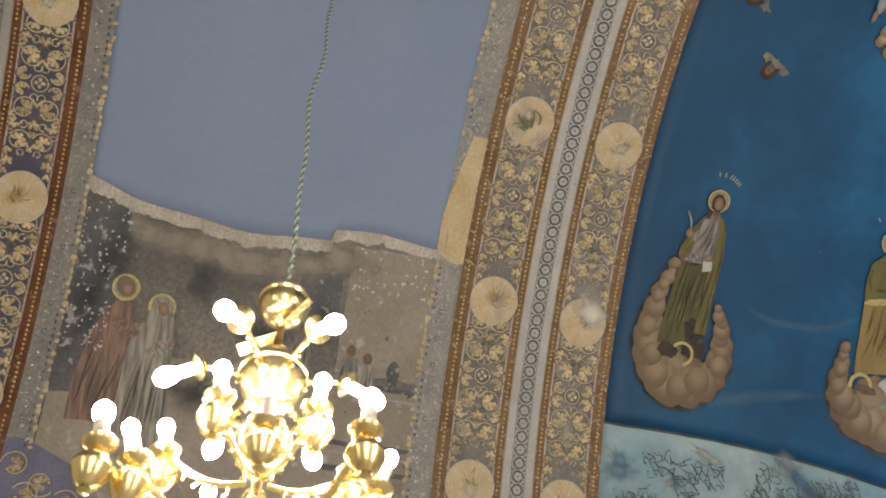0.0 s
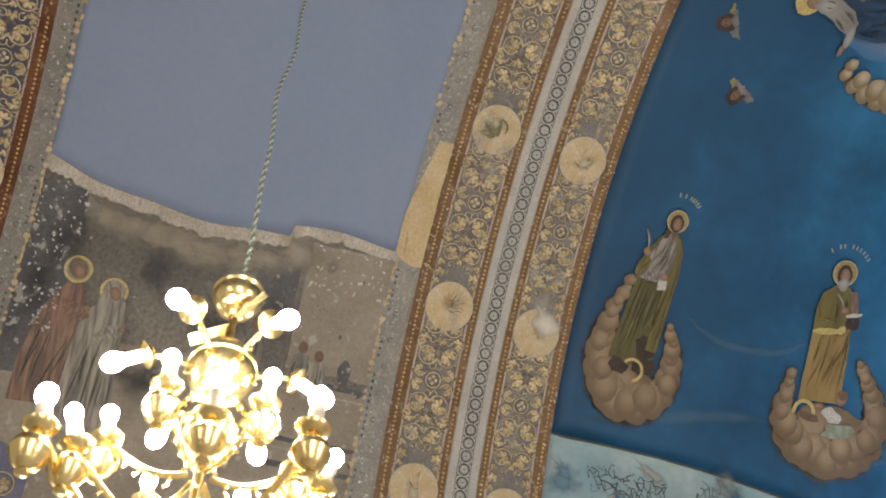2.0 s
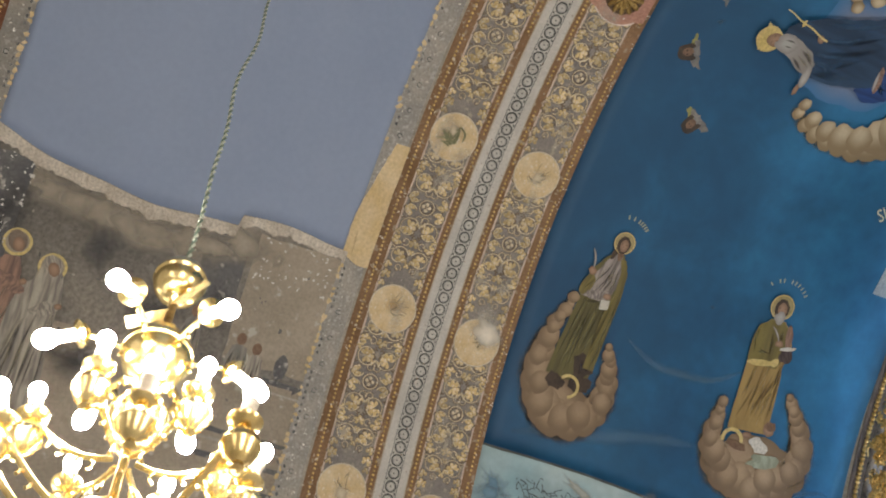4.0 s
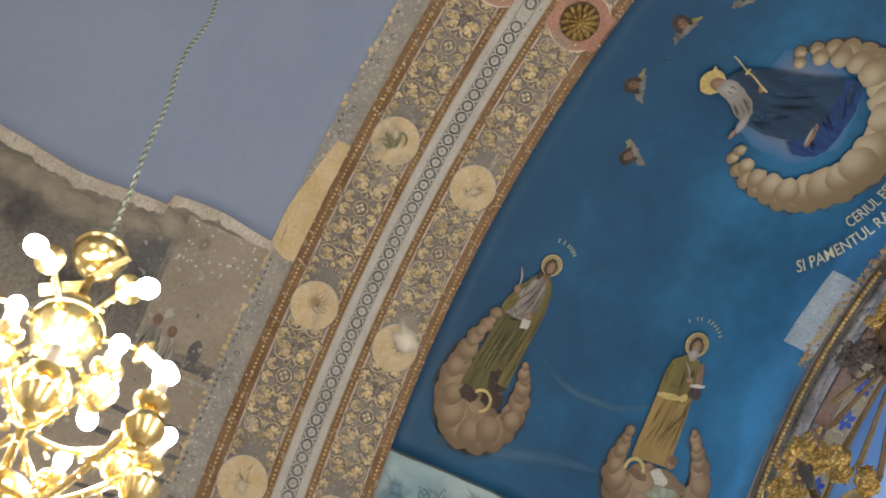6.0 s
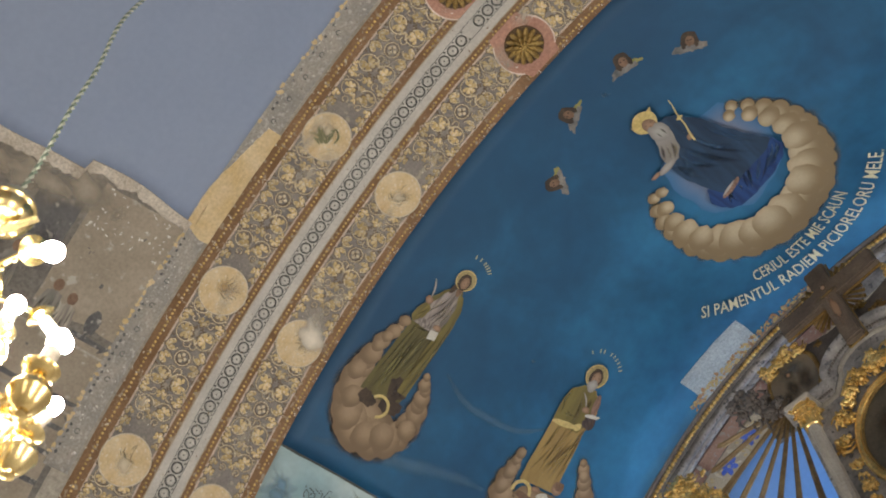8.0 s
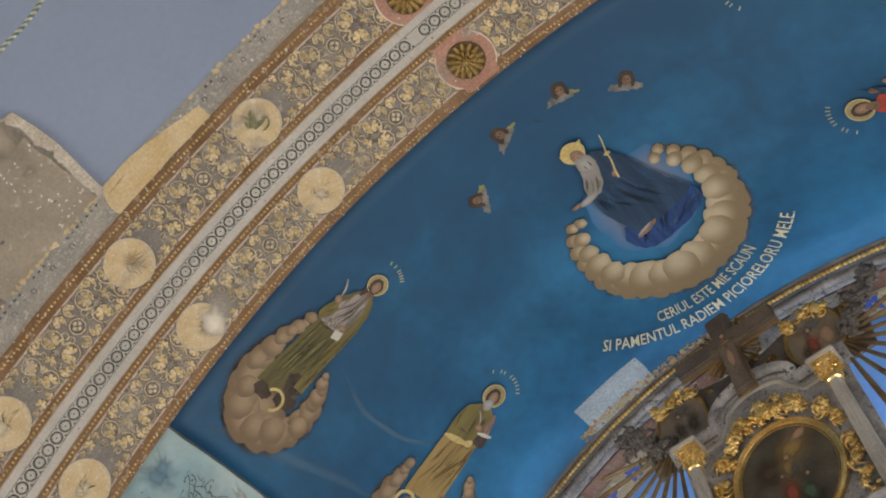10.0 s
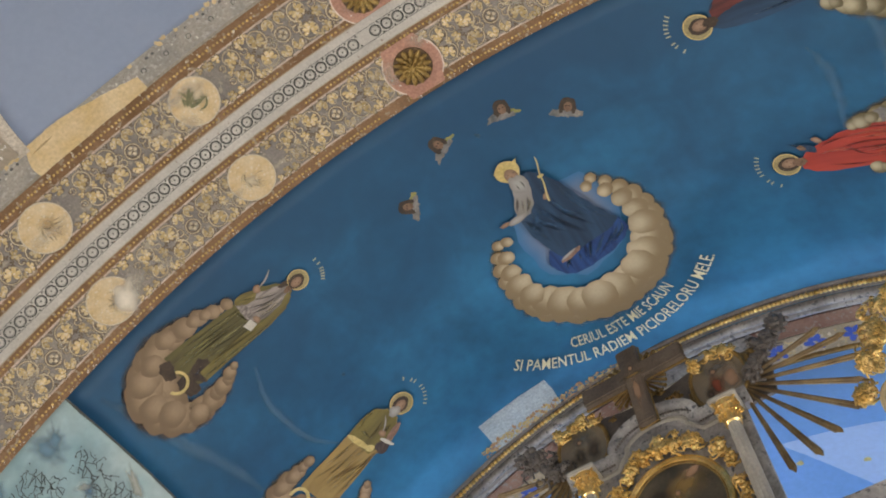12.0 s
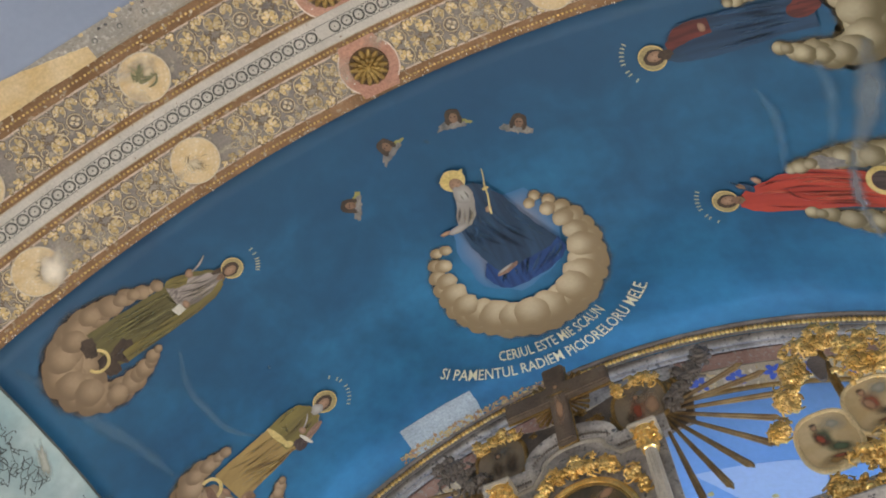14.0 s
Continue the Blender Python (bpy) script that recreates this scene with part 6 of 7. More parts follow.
def round_mesh(seg, rows):
    """The verts and faces of a small ball of radius 1."""
    vs = [Vector((0, 0, 1))]
    for j in range(1, rows):
        t = math.pi * j / rows
        vs += [Vector((math.sin(t) * math.cos(2 * math.pi * i / seg), math.sin(t) * math.sin(2 * math.pi * i / seg), math.cos(t))) for i in range(seg)]
    vs.append(Vector((0, 0, -1)))
    fs = [(0, 1 + i, 1 + (i + 1) % seg) for i in range(seg)]
    for j in range(rows - 2):
        k = 1 + j * seg
        fs += [(k + i, k + seg + i, k + seg + (i + 1) % seg, k + (i + 1) % seg) for i in range(seg)]
    k = 1 + (rows - 2) * seg
    return vs, fs + [(k + i, len(vs) - 1, k + (i + 1) % seg) for i in range(seg)]


BALL_V, BALL_F = round_mesh(8, 5)


def foliage(name, centres, seed, material, parent, size=0.06, count=30, d=0.06, label="curling gilded leafwork"):
    """Carved leafwork: curled lobed leaves, scrolls and berries round each centre (u, z, spread u, spread z)."""
    rng = random.Random(seed)
    vs, fs = [], []

    def bead(c, r):
        b = len(vs)
        vs.extend(c + v * r for v in BALL_V)
        fs.extend(tuple(b + i for i in f) for f in BALL_F)

    def bar(pts, radii, seg=7):
        b = len(vs)
        for i, p in enumerate(pts):
            t = (pts[min(i + 1, len(pts) - 1)] - pts[max(i - 1, 0)]).normalized()
            x = t.cross(Vector((0.31, 0.17, 0.93))).normalized()
            y = t.cross(x)
            vs.extend(p + radii[i] * (x * math.cos(2 * math.pi * k / seg) + y * math.sin(2 * math.pi * k / seg)) for k in range(seg))
        for i in range(len(pts) - 1):
            for k in range(seg):
                fs.append((b + i * seg + k, b + i * seg + (k + 1) % seg, b + (i + 1) * seg + (k + 1) % seg, b + (i + 1) * seg + k))
        fs.append(tuple(range(b, b + seg)))
        fs.append(tuple(range(len(vs) - seg, len(vs))))

    for cu, cz, su, sz in centres:
        for k in range(count):
            u, z = cu + rng.gauss(0, 0.45) * su, cz + rng.gauss(0, 0.45) * sz
            a, s = rng.uniform(0, 2 * math.pi), size * rng.uniform(0.6, 1.25)
            kind, dd = rng.random(), d + rng.uniform(-0.01, 0.03)
            if kind < 0.42:
                pts, rad = [], []
                for i in range(7):
                    f = i / 6
                    w = a + 2.6 * f * f
                    pts.append(E(u + s * f * math.cos(w), dd + 0.03 * math.sin(f * 3), z + s * f * math.sin(w)))
                    rad.append(s * (0.06 + 0.19 * math.sin(math.pi * min(0.95, f + 0.08))))
                bar(pts, rad)
                for i in (1, 2, 3, 4, 5):
                    side = (pts[i + 1] - pts[i - 1]).normalized().cross(Vector((0, 1, 0)))
                    for sg in (-1, 1):
                        bead(pts[i] + side * (sg * rad[i] * 1.1), rad[i] * 0.62)
            elif kind < 0.86:
                for q in range(5):
                    bead(E(u + rng.uniform(-.3, .3) * s, dd + 0.02, z + rng.uniform(-.3, .3) * s), s * rng.uniform(0.15, 0.27))
            else:
                pts = [E(u + s * 0.5 * (1 - i / 12) * math.cos(a + i * 0.55), dd + 0.003 * i, z + s * 0.5 * (1 - i / 12) * math.sin(a + i * 0.55)) for i in range(11)]
                bar(pts, [s * 0.08] * 11)
    return tagged(obj(name, vs, fs, material, parent, label), "", "", "", "stuff")


screen = thing("icon_screen", "tall carved icon screen of grey marble and gilded wood", "iconostasis", at=(0, SY, 0))
bm = bmesh.new()
box(bm, -4.15, 4.15, SY - 0.10, SY + 0.25, 0, 5.30, 0.02)
part("base_wall", bm, MARBLE, screen, "grey marbled lower wall")
bm = bmesh.new()
box(bm, -4.15, 4.15, SY - 0.30, SY + 0.15, 5.30, 5.50, 0.05)
part("cornice", bm, MARBLE, screen, "grey marbled main cornice")
flat("aedicule_back", [(-0.70, 5.5), (0.70, 5.5), (0.70, 6.95), (0.37, 6.95)] + [(0.37 * math.cos(radians(a)), 6.95 + 0.25 * math.sin(radians(a))) for a in range(10, 171, 16)] + [(-0.37, 6.95), (-0.70, 6.95)], 0.0, 0.06, MARBLE, screen, "grey marbled panel")


def pediment(name, inset, d, h0, h1, material, label=""):
    """The broken moulding over the aedicule: level shoulders and a raised round middle."""
    line = [(-0.76 + inset, 6.99)] + [(-0.37, 6.99)] + [(-0.36 * math.cos(radians(a)), 7.03 + 0.22 * math.sin(radians(a))) for a in range(0, 181, 12)] + [(0.37, 6.99), (0.76 - inset, 6.99)]
    bm = bmesh.new()
    sect = ((0.0, h0), (d * 0.6, h0), (d * 0.7, h0 + (h1 - h0) * 0.35), (d * 0.92, h0 + (h1 - h0) * 0.55), (d, h1 - 0.02), (d, h1), (0.0, h1))
    rows = []
    for i, (u, z) in enumerate(line):
        a, b = line[max(0, i - 1)], line[min(len(line) - 1, i + 1)]
        t = Vector((b[0] - a[0], b[1] - a[1])).normalized()
        nx, nz = -t.y, t.x
        rows.append([bm.verts.new(E(u + nx * h, q, z + nz * h)) for q, h in sect])
    for a, b in zip(rows, rows[1:]):
        for k in range(len(sect)):
            bm.faces.new((a[k], a[(k + 1) % len(sect)], b[(k + 1) % len(sect)], b[k]))
    bm.faces.new(rows[0]), bm.faces.new(rows[-1])
    bmesh.ops.recalc_face_normals(bm, faces=bm.faces)
    return part(name, bm, material, screen, label)


pediment("pediment", 0.0, 0.13, -0.085, 0.03, MARBLE, "grey marbled pediment moulding")
pediment("pediment_fascia", 0.06, 0.075, -0.15, -0.09, COLUMN, "pale stone fascia")
bm = bmesh.new()
for k in range(70):
    f = k / 69
    u = -0.72 + 1.44 * f
    z = 6.975 if abs(u) > 0.36 else 7.02 + 0.21 * math.sqrt(max(0, 1 - (u / 0.36) ** 2))
    ball(bm, E(u, 0.105, z - 0.055), 0.010, 6)
tagged(part("dentil_row", bm, DARKWOOD, screen, "row of small dark dentils"), "", "", "", "stuff")
for sg in (-1, 1):
    u = 0.59 * sg
    m = Matrix.Translation(E(u, 0.16, 0)) @ Matrix.Scale(NEAR, 4)
    bm = bmesh.new()
    prof = []
    for k in range(21):
        a = k / 20
        prof.append((0.058 - 0.010 * a, 5.58 + 1.12 * a))
    lathe(bm, [(0.08, 5.50), (0.08, 5.54), (0.066, 5.56)] + prof, m, 24)
    foot = E(u, 0.16, 0)
    for v in bm.verts:
        o = Vector((v.co.x - foot.x, v.co.y - foot.y, 0))
        if 5.5 < v.co.z < 6.5 and o.length > 0.01:
            v.co -= o * (0.12 if round(math.atan2(o.y, o.x) / (2 * math.pi) * 24) % 2 else 0.0)
    part("column", bm, COLUMN, screen, "fluted stone column")
    bm = bmesh.new()
    lathe(bm, [(0.050, 6.68), (0.062, 6.69), (0.062, 6.71), (0.050, 6.72), (0.055, 6.76), (0.075, 6.83), (0.09, 6.86), (0.09, 6.88), (0.0, 6.88)], m, 20)
    cap = part("capital", bm, GILT, screen, "gilded leaf capital")
    for tier, (z0, z1, r0, r1, count) in enumerate(((6.715, 6.79, 0.052, 0.088, 8), (6.76, 6.845, 0.058, 0.102, 8))):
        for k in range(count):
            a = 2 * math.pi * (k + 0.5 * tier) / count
            bm = bmesh.new()
            line = []
            for i in range(7):
                f = i / 6
                rr = r0 + (r1 - r0) * f ** 2.2
                zz = z0 + (z1 - z0) * math.sin(min(1.0, f * 1.12) * math.pi / 2) - 0.030 * max(0, f - 0.72) / 0.28
                line.append(m @ Vector((rr * math.cos(a), rr * math.sin(a), zz)))
            tube(bm, line, [0.010, 0.015, 0.018, 0.018, 0.016, 0.013, 0.008], 7)
            side = Vector((-math.sin(a), math.cos(a), 0))
            for i in (2, 3, 4, 5):
                for sd in (-1, 1):
                    ball(bm, line[i] + side * (sd * 0.014), 0.008, 6)
            part("capital_leaf", bm, GILT, cap)
    for k in range(4):
        a = math.pi / 4 + math.pi / 2 * k
        bm = bmesh.new()
        c = m @ Vector((0.105 * math.cos(a), 0.105 * math.sin(a), 6.850))
        out = Vector((math.cos(a), math.sin(a), 0))
        tube(bm, [c + out * (0.022 * (1 - i / 14) * math.cos(i * 0.7)) + Vector((0, 0, 0.022 * (1 - i / 14) * math.sin(i * 0.7))) for i in range(12)], 0.007, 6)
        part("volute", bm, GILT, cap)
    bm = bmesh.new()
    c = m @ Vector((0, 0, 6.895))
    box(bm, c.x - 0.105, c.x + 0.105, c.y - 0.105, c.y + 0.105, c.z - 0.016, c.z + 0.016, 0.008)
    part("abacus", bm, COLUMN, cap, "pale stone slab")
# central oval icon
flat("icon_panel", oval(0, 6.28, 0.385, 0.43, 40), 0.06, 0.075, ICON_DARK, screen, "dark painted oval icon")
oval_frame("icon_frame", 0, 6.28, 0.395, 0.44, 0.026, 0.085, GILT, screen, "round gilded oval frame")
oval_frame("icon_inner_frame", 0, 6.28, 0.362, 0.407, 0.010, 0.085, GILT_OLD, screen)
icon_paint(Board(0, 6.28, 0.076), ((0.10, 0.20, 0.24, 0.18, 0, DAB_AMBER), (-0.12, 0.10, 0.20, 0.22, 30, DAB_BROWN), (0.0, -0.28, 0.30, 0.14, 0, DAB_BROWN), (0.02, 0.05, 0.10, 0.20, 8, DAB_AMBER),
           (-0.03, -0.14, 0.10, 0.17, -8, DAB_RED), (0.09, -0.20, 0.09, 0.15, 10, DAB_GREEN), (0.05, 0.02, 0.06, 0.11, -20, DAB_SLATE), (0.03, 0.145, 0.034, 0.040, 0, DAB_FLESH), (-0.05, 0.02, 0.03, 0.034, 0, DAB_FLESH), (0.12, -0.06, 0.028, 0.032, 0, DAB_FLESH), (0.18, 0.27, 0.12, 0.07, 20, DAB_FLESH)), screen)
fol = [(0.49 * math.cos(radians(a)), 6.30 + 0.54 * math.sin(radians(a)), 0.05, 0.05) for a in (18, 35, 54, 74, 90, 106, 126, 145, 162)]
foliage("icon_crest", fol, 7, GILT, screen, 0.075, 11, 0.08, "gilded leafwork round the oval icon")
foliage("icon_crest_top", [(0.0, 6.83, 0.10, 0.05), (0.25, 6.78, 0.06, 0.04), (-0.25, 6.78, 0.06, 0.04)], 8, GILT, screen, 0.085, 14, 0.10, "gilded crest")
for sg in (-1, 1):
    foliage("side_pendant", [(0.46 * sg, 6.25 - 0.16 * k, 0.045, 0.06) for k in range(5)], 12 + sg, GILT, screen, 0.06, 9, 0.08, "gilded hanging leafwork")

# dark carved board behind the cross
flat("carved_board", [(-0.95, 6.95), (0.95, 6.95), (1.0, 7.25), (0.80, 7.50), (0.45, 7.56), (0.20, 7.50), (-0.20, 7.50), (-0.45, 7.56), (-0.80, 7.50), (-1.0, 7.25)], -0.03, 0.0, DARKWOOD, screen, "dark carved board")
foliage("board_carving", [(0.17 * k, 7.30 + 0.05 * (k % 2), 0.12, 0.14) for k in range(-5, 6)], 61, GILT_OLD, screen, 0.08, 10, -0.045, "dull gilt carving")

# cross with its small rays
cr = [(-0.075, 7.10), (0.075, 7.10), (0.075, 7.56), (0.44, 7.56), (0.44, 7.735), (0.085, 7.735), (0.095, 7.955), (-0.095, 7.955), (-0.085, 7.735), (-0.46, 7.735), (-0.46, 7.56), (-0.075, 7.56)]
cross = flat("cross", cr, 0.10, 0.19, CROSS, screen, "tarnished dark cross with gilt edges", 0.012)
bm = bmesh.new()
tube(bm, [E(u * 1.0, 0.125, z) for u, z in cr + cr[:1]], 0.013, 6)
part("cross_edge", bm, GILT_OLD, cross, "thin gilt edge")
icon_paint(Board(0, 7.60, 0.1905), ((0.0, -0.16, 0.055, 0.24, 0, DAB_FLESH), (0.0, 0.02, 0.17, 0.035, 0, DAB_AMBER), (0.0, 0.10, 0.035, 0.045, 0, DAB_FLESH)), cross, "cross_paint")
for a0 in (45, 135, 225, 315):
    for k in (-22, -11, 0, 11, 22):
        a = radians(a0 + k)
        bm = bmesh.new()
        tube(bm, [E(0.06 * math.cos(a), 0.09, 7.65 + 0.06 * math.sin(a)), E((0.30 - 0.002 * abs(k)) * math.cos(a), 0.10, 7.65 + (0.30 - 0.002 * abs(k)) * math.sin(a))], [0.010, 0.016], 5)
        part("small_ray", bm, GILT_OLD, cross)

# flanking icons, carved scrolls and rays
for sg in (-1, 1):
    u = 0.60 * sg
    flat("flank_icon", oval(u, 7.28, 0.215, 0.250, 32, 0.85), 0.02, 0.05, ICON, screen, "dim oval icon beside the cross")
    oval_frame("flank_frame", u, 7.28, 0.22, 0.255, 0.018, 0.045, GILT_OLD, screen, "dull gilt frame", 0.8)
    icon_paint(Board(u, 7.28, 0.051), ((0.02, 0.12, 0.18, 0.12, 0, DAB_SLATE), (0.09, -0.05, 0.10, 0.18, 0, DAB_FLESH if sg > 0 else DAB_BROWN), (-0.03, -0.06, 0.085, 0.17, 5, DAB_RED if sg > 0 else DAB_BROWN), (-0.10, -0.12, 0.06, 0.12, 0, DAB_BROWN), (-0.02, 0.085, 0.036, 0.044, 0, DAB_FLESH)), screen, "flank_paint")
    foliage("flank_crest", [(u, 7.53, 0.13, 0.05), (u - 0.14, 7.48, 0.04, 0.05), (u + 0.14, 7.48, 0.04, 0.05)], 20 + sg, GILT, screen, 0.07, 14, 0.05, "gilded crest over the oval icon")
    foliage("flank_scroll", [((0.86 + 0.07 * k) * sg, 7.16 + 0.09 * k, 0.07, 0.07) for k in range(5)], 30 + sg, DARKWOOD, screen, 0.11, 10, 0.04, "dark carved scrollwork")
    for k, a in enumerate((6, 18, 30, 43, 56, 70, 86, 99)):
        b = radians(a)
        dx, dz = math.sin(b) * sg, -math.cos(b)
        r0, r1 = 0.06, (0.93, 0.95, 0.93, 0.97, 0.90, 0.88, 0.78, 0.66)[k]
        bm = bmesh.new()
        for off in (-0.010, 0.010):
            tube(bm, [E(0.72 * sg + dx * r0 - dz * off * 0.3, 0.03, 7.14 + dz * r0), E(0.72 * sg + dx * r1 - dz * off * 1.2, 0.05, 7.14 + dz * r1 + dx * off * 1.2)], [0.008, 0.015], 6)
        tube(bm, [E(0.72 * sg + dx * r0, 0.04, 7.14 + dz * r0), E(0.72 * sg + dx * (r1 + 0.012), 0.066, 7.14 + dz * (r1 + 0.012))], [0.008, 0.014], 6)
        tube(bm, [E(0.72 * sg + dx * (r1 + q), 0.058, 7.14 + dz * (r1 + q)) for q in (-0.02, 0.012, 0.055)], [0.020, 0.027, 0.003], 4)
        part("ray", bm, RAY, screen, "dull gilt ray of a sunburst")
    # side crest with prophets' medallions in gilded vine
    s = sg
    foliage("vine", [(1.90 * s, 7.15, 0.20, 0.10), (2.15 * s, 6.97, 0.18, 0.12), (1.72 * s, 6.92, 0.10, 0.12), (1.60 * s, 6.72, 0.08, 0.14), (1.46 * s, 6.47, 0.04, 0.05), (2.12 * s, 6.78, 0.14, 0.12), (2.35 * s, 6.75, 0.16, 0.18)], 40 + sg, GILT, screen, 0.080, 52, 0.05, "gilded vine with grapes")
    foliage("lower_vine", [(1.66 * s, 5.86, 0.13, 0.07), (1.92 * s, 6.02, 0.13, 0.09), (2.12 * s, 6.08, 0.16, 0.09), (1.45 * s, 5.72, 0.12, 0.08), (1.9 * s, 5.75, 0.25, 0.10), (2.3 * s, 5.9, 0.2, 0.2)], 50 + sg, GILT, screen, 0.080, 48, 0.05, "gilded vine with grapes")
    flat("shield", [(1.88 * s + q * math.cos(radians(w)), 6.90 + h * math.sin(radians(w))) for w in range(0, 360, 20) for q, h in ((0.065 if w < 180 else 0.05, 0.09 if w < 180 else 0.16),)][::s], 0.07, 0.10, DARKWOOD, screen, "dark almond-shaped shield")
    for cu, cz, ru, rz in ((1.72, 6.27, 0.200, 0.245), (2.10, 6.40, 0.200, 0.245)):
        flat("prophet_panel", oval(cu * s, cz, ru, rz, 36, 0.75), 0.02, 0.06, ICON_PALE, screen, "oval icon with a small painted figure")
        oval_frame("prophet_frame", cu * s, cz, ru, rz, 0.018, 0.055, FRAME_PALE, screen, "pale gilt frame", 0.75)
        icon_paint(Board(cu * s, cz, 0.061), ((0.0, -0.17, 0.19, 0.08, 0, DAB_AMBER), (0.06, 0.12, 0.13, 0.12, 0, DAB_SKY), (-0.03, 0.03, 0.085, 0.13, 18, DAB_GREEN if cu < 2 else DAB_RED), (0.045, -0.085, 0.125, 0.065, -25, DAB_GREEN if cu < 2 else DAB_BROWN), (-0.045, 0.02, 0.05, 0.10, 20, DAB_RED if cu < 2 else DAB_FLESH), (0.02, -0.155, 0.08, 0.025, -10, DAB_RED), (-0.055, 0.135, 0.038, 0.046, 0, DAB_FLESH), (-0.06, 0.158, 0.036, 0.024, 0, DAB_BROWN)), screen, "prophet_paint")
    bm = bmesh.new()
    box(bm, min(1.35 * s, 2.6 * s), max(1.35 * s, 2.6 * s), SY - 0.06, SY + 0.02, 5.48, 5.75, 0.02)
    part("crest_plinth", bm, MARBLE, screen, "grey marbled plinth")
    bm = bmesh.new()
    tube(bm, [E(1.95 * s, -0.01, 5.5), E(1.95 * s, -0.01, 7.1)], 0.03, 8)
    part("crest_post", bm, GILT_OLD, screen)
inv = Matrix.Translation(screen.location).inverted()
for c in screen.children:
    c.matrix_parent_inverse = inv

# ---- chandelier ----
CX, CY = 0.0, 0.045
chand = thing("chandelier", "brass chandelier with curved arms and lit bulbs hanging from a cord", "chandelier", at=(CX, CY, 3.3))


def P(a, r, z):
    return Vector((CX + r * math.sin(radians(a)), CY + r * math.cos(radians(a)), z))


axis = Matrix.Translation((CX, CY, 0))
# cord: two strands twisted round one another
for ph, mt, nm in ((0, CORD_A, "pale_strand"), (math.pi, CORD_B, "green_strand")):
    bm = bmesh.new()
    pts = []
    n = 900
    for i in range(n + 1):
        z = 3.37 + (7.88 - 3.37) * i / n
        a = ph + 2 * math.pi * (z - 3.37) / 0.042
        sway = 0.010 * math.sin(z * 4.1) + 0.006 * math.sin(z * 9.7)
        pts.append((CX + 0.0032 * math.cos(a), CY + sway * min(1, (z - 3.37) * 2) + 0.0032 * math.sin(a), z))
    tube(bm, pts, 0.0031, 5)
    part(nm, bm, mt, chand, "twisted cord")
bm = bmesh.new()
lathe(bm, [(0.0, 3.378), (0.012, 3.376), (0.016, 3.366), (0.030, 3.360), (0.047, 3.345), (0.055, 3.325), (0.056, 3.318), (0.052, 3.312), (0.053, 3.305), (0.046, 3.285), (0.033, 3.272), (0.020, 3.268), (0.022, 3.255), (0.012, 3.245), (0.0, 3.243)], axis, 32)
part("top_ball", bm, BRASS, chand, "polished brass ball")
bm = bmesh.new()
lathe(bm, [(0.009, 2.30), (0.009, 3.26)], axis, 10)
part("stem", bm, GILT_OLD, chand)
for z, r, nm in ((3.070, 0.068, "middle_ball"), (2.905, 0.052, "lower_ball"), (2.62, 0.075, "large_ball"), (2.40, 0.05, "bottom_ball")):
    bm = bmesh.new()
    lathe(bm, [(0.0, z + r * 1.05), (r * 0.3, z + r), (r * 0.72, z + r * 0.72), (r * 0.97, z + r * 0.22), (r * 1.0, z + 0.05 * r), (r * 0.94, z), (r * 0.97, z - 0.08 * r), (r * 0.75, z - r * 0.7), (r * 0.35, z - r * 0.98), (r * 0.38, z - r * 1.12), (0.0, z - r * 1.2)], axis, 28)
    part(nm, bm, BRASS, chand, "polished brass ball")
for a, z, t in ((-35, 3.235, 25), (145, 3.205, -20)):
    bm = bmesh.new()
    box(bm, -0.012, 0.012, 0.0, 0.085, -0.002, 0.002, 0.001)
    bmesh.ops.transform(bm, matrix=Matrix.Translation(P(0, 0, z)) @ pose(0, 0, 0, t, 35, a), verts=bm.verts)
    part("brass_tag", bm, BRASS, chand, "flat brass plate")


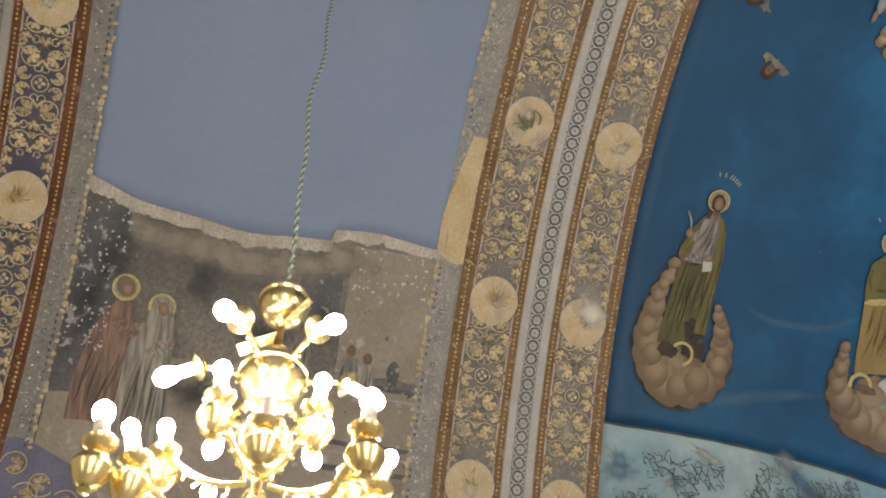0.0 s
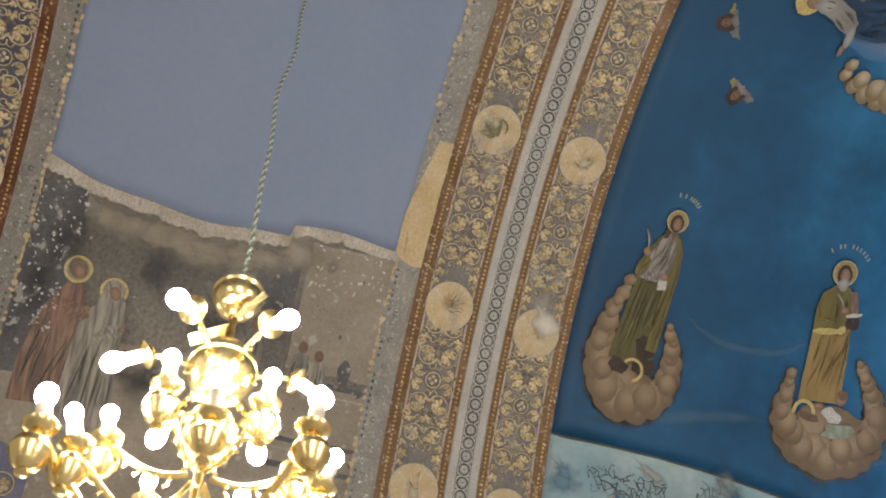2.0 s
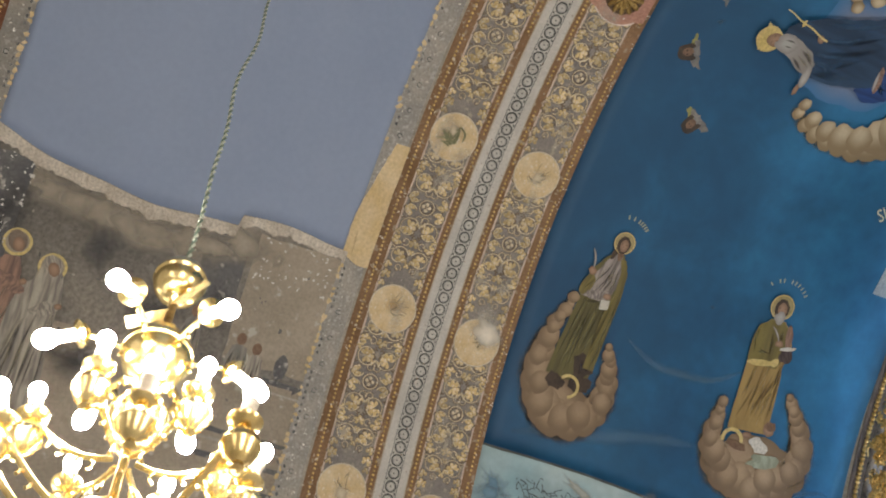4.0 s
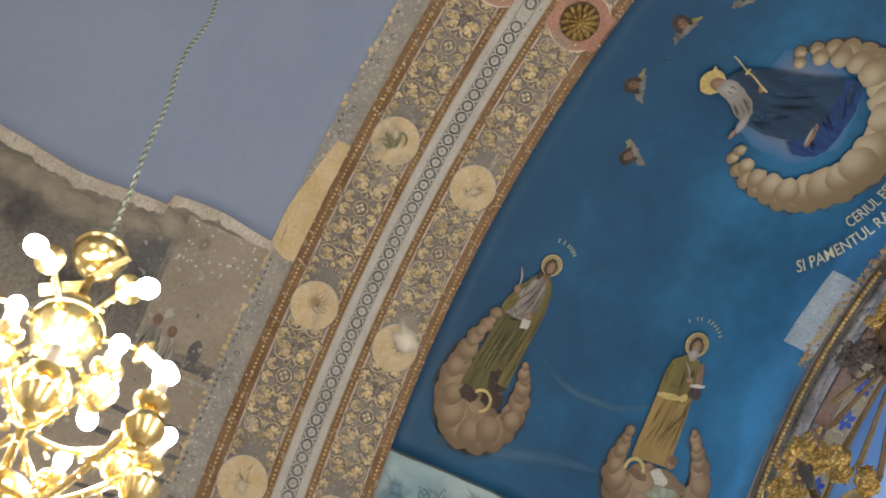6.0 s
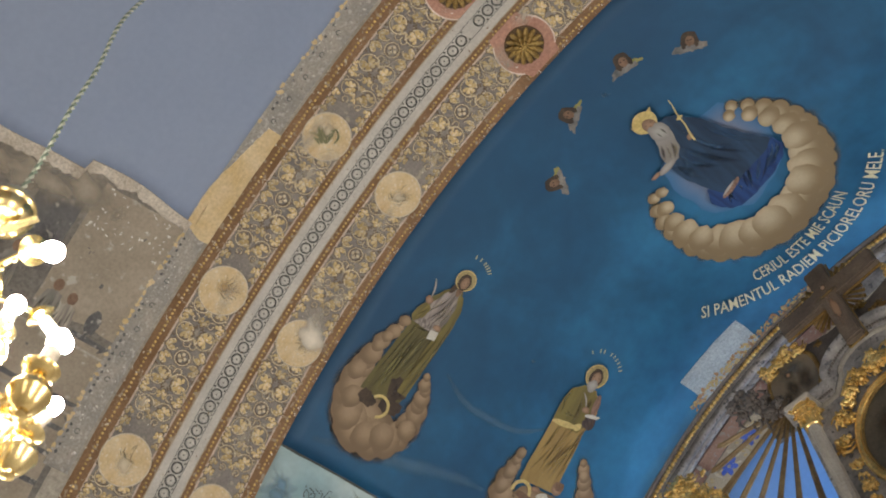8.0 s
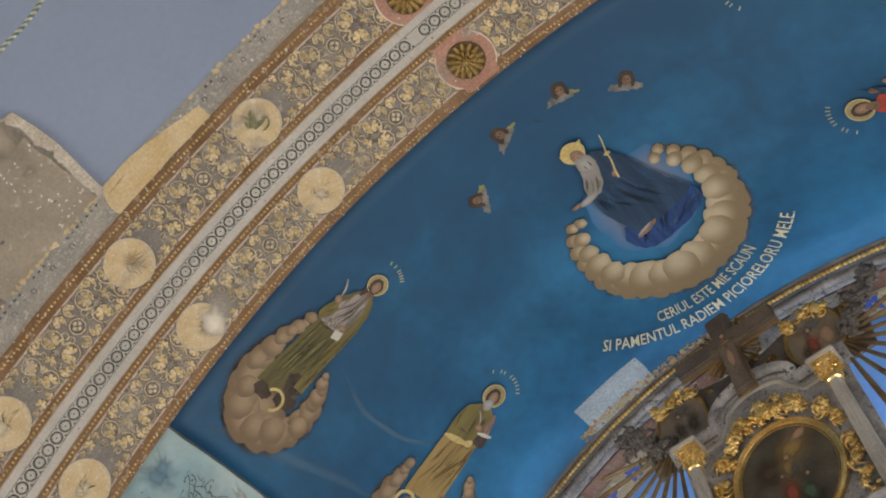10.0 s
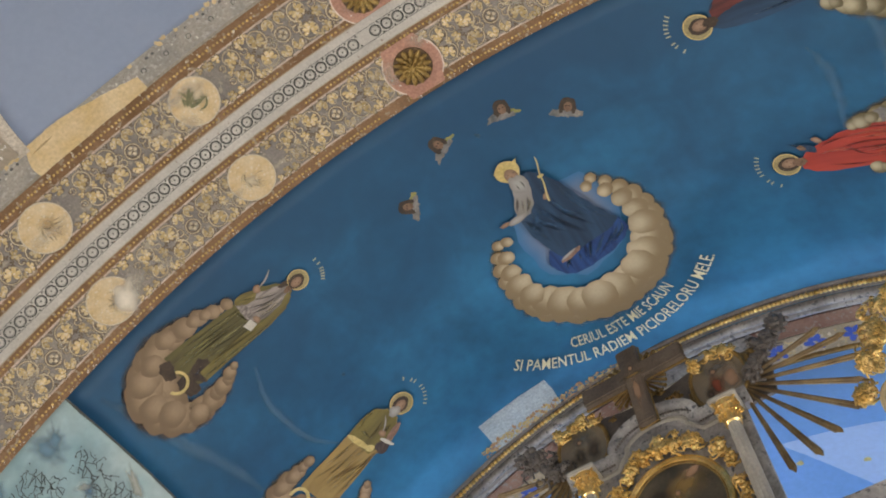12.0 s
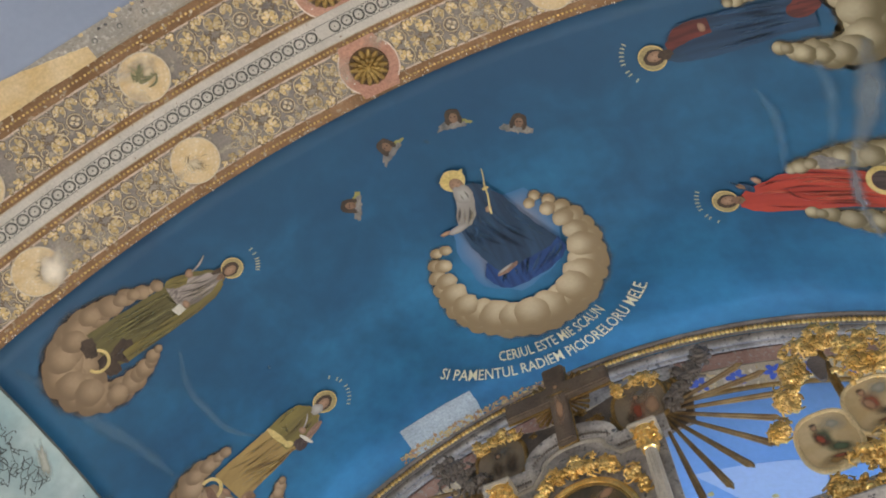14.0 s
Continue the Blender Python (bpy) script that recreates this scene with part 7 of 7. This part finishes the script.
def arm(a, r, z0, z1, out, tip, bulb_r=0.026, cup=True):
    """A curved arm from the stem to a socket, and a bulb that points along tip (outward, up)."""
    e, d = P(a, r, z1), (P(a, 1, 0) - P(a, 0, 0)) * tip[0] + Vector((0, 0, tip[1]))
    d.normalize()
    bm = bmesh.new()
    pts = []
    for i in range(15):
        f = i / 14
        rr = r * (0.12 + 0.88 * f)
        pts.append(P(a, rr, z0 + (z1 - z0) * f + out * math.sin(math.pi * f) * (1 - 0.3 * f)))
    tube(bm, pts, 0.0062, 8)
    for f in (0.35, 0.7):
        k = int(14 * f)
        swirl = [pts[k] + Vector((0, 0, -0.014)) + (P(a, 1, 0) - P(a, 0, 0)) * (0.014 * math.cos(w)) + Vector((0, 0, 0.014 * math.sin(w))) for w in (0, 0.7, 1.4, 2.1, 2.8, 3.5, 4.2)]
        tube(bm, swirl, 0.0035, 6)
    am = part("arm", bm, BRASS, chand, "curved brass arm")
    q = d.to_track_quat("Z", "Y").to_matrix().to_4x4()
    m = Matrix.Translation(e) @ q
    bm = bmesh.new()
    lathe(bm, [(0.0, -0.014), (0.012, -0.012), (0.026, 0.0), (0.028, 0.006), (0.020, 0.010), (0.013, 0.014), (0.0, 0.014)], m, 16)
    part("drip_cup", bm, BRASS, am)
    bm = bmesh.new()
    lathe(bm, [(0.0125, 0.012), (0.0125, 0.045), (0.0, 0.045)], m, 14)
    part("candle_sleeve", bm, CREAM, am, "cream candle sleeve")
    bm = bmesh.new()
    b = bulb_r
    lathe(bm, [(0.0, 0.044), (b * 0.55, 0.045), (b * 0.9, 0.047 + b * 0.6), (b, 0.047 + b * 1.2), (b * 0.88, 0.047 + b * 1.75), (b * 0.5, 0.047 + b * 2.2), (0.0, 0.047 + b * 2.4)], m, 16)
    part("bulb", bm, LAMP, am, "lit frosted bulb")
    if cup:
        bm = bmesh.new()
        c = e + Vector((0, 0, -0.05))
        lathe(bm, [(0.0, 0.034), (0.016, 0.030), (0.028, 0.013), (0.031, 0.0), (0.028, -0.004), (0.021, -0.022), (0.009, -0.032), (0.010, -0.040), (0.0, -0.043)], Matrix.Translation(c), 32)
        part("brass_bud", bm, BRASS, am, "polished brass bud")


for k in range(6):
    arm(3 + 60 * k, 0.140, 3.035, 3.085, 0.022, (1, -0.72), 0.019, False)
for k in range(6):
    arm(2 + 60 * k, 0.160, 2.80, 2.845, -0.03, (0.15, 0.98), 0.015)
for k in range(6):
    arm(32 + 60 * k, 0.215, 2.66, 2.715, -0.04, (0.35, 0.93), 0.014)
for a in (60, 150, 240, 330):
    arm(a, 0.280, 2.60, 2.70, -0.05, (0.15, 0.98), 0.017)
inv = Matrix.Translation(chand.location).inverted()
for c in chand.children:
    c.matrix_parent_inverse = inv
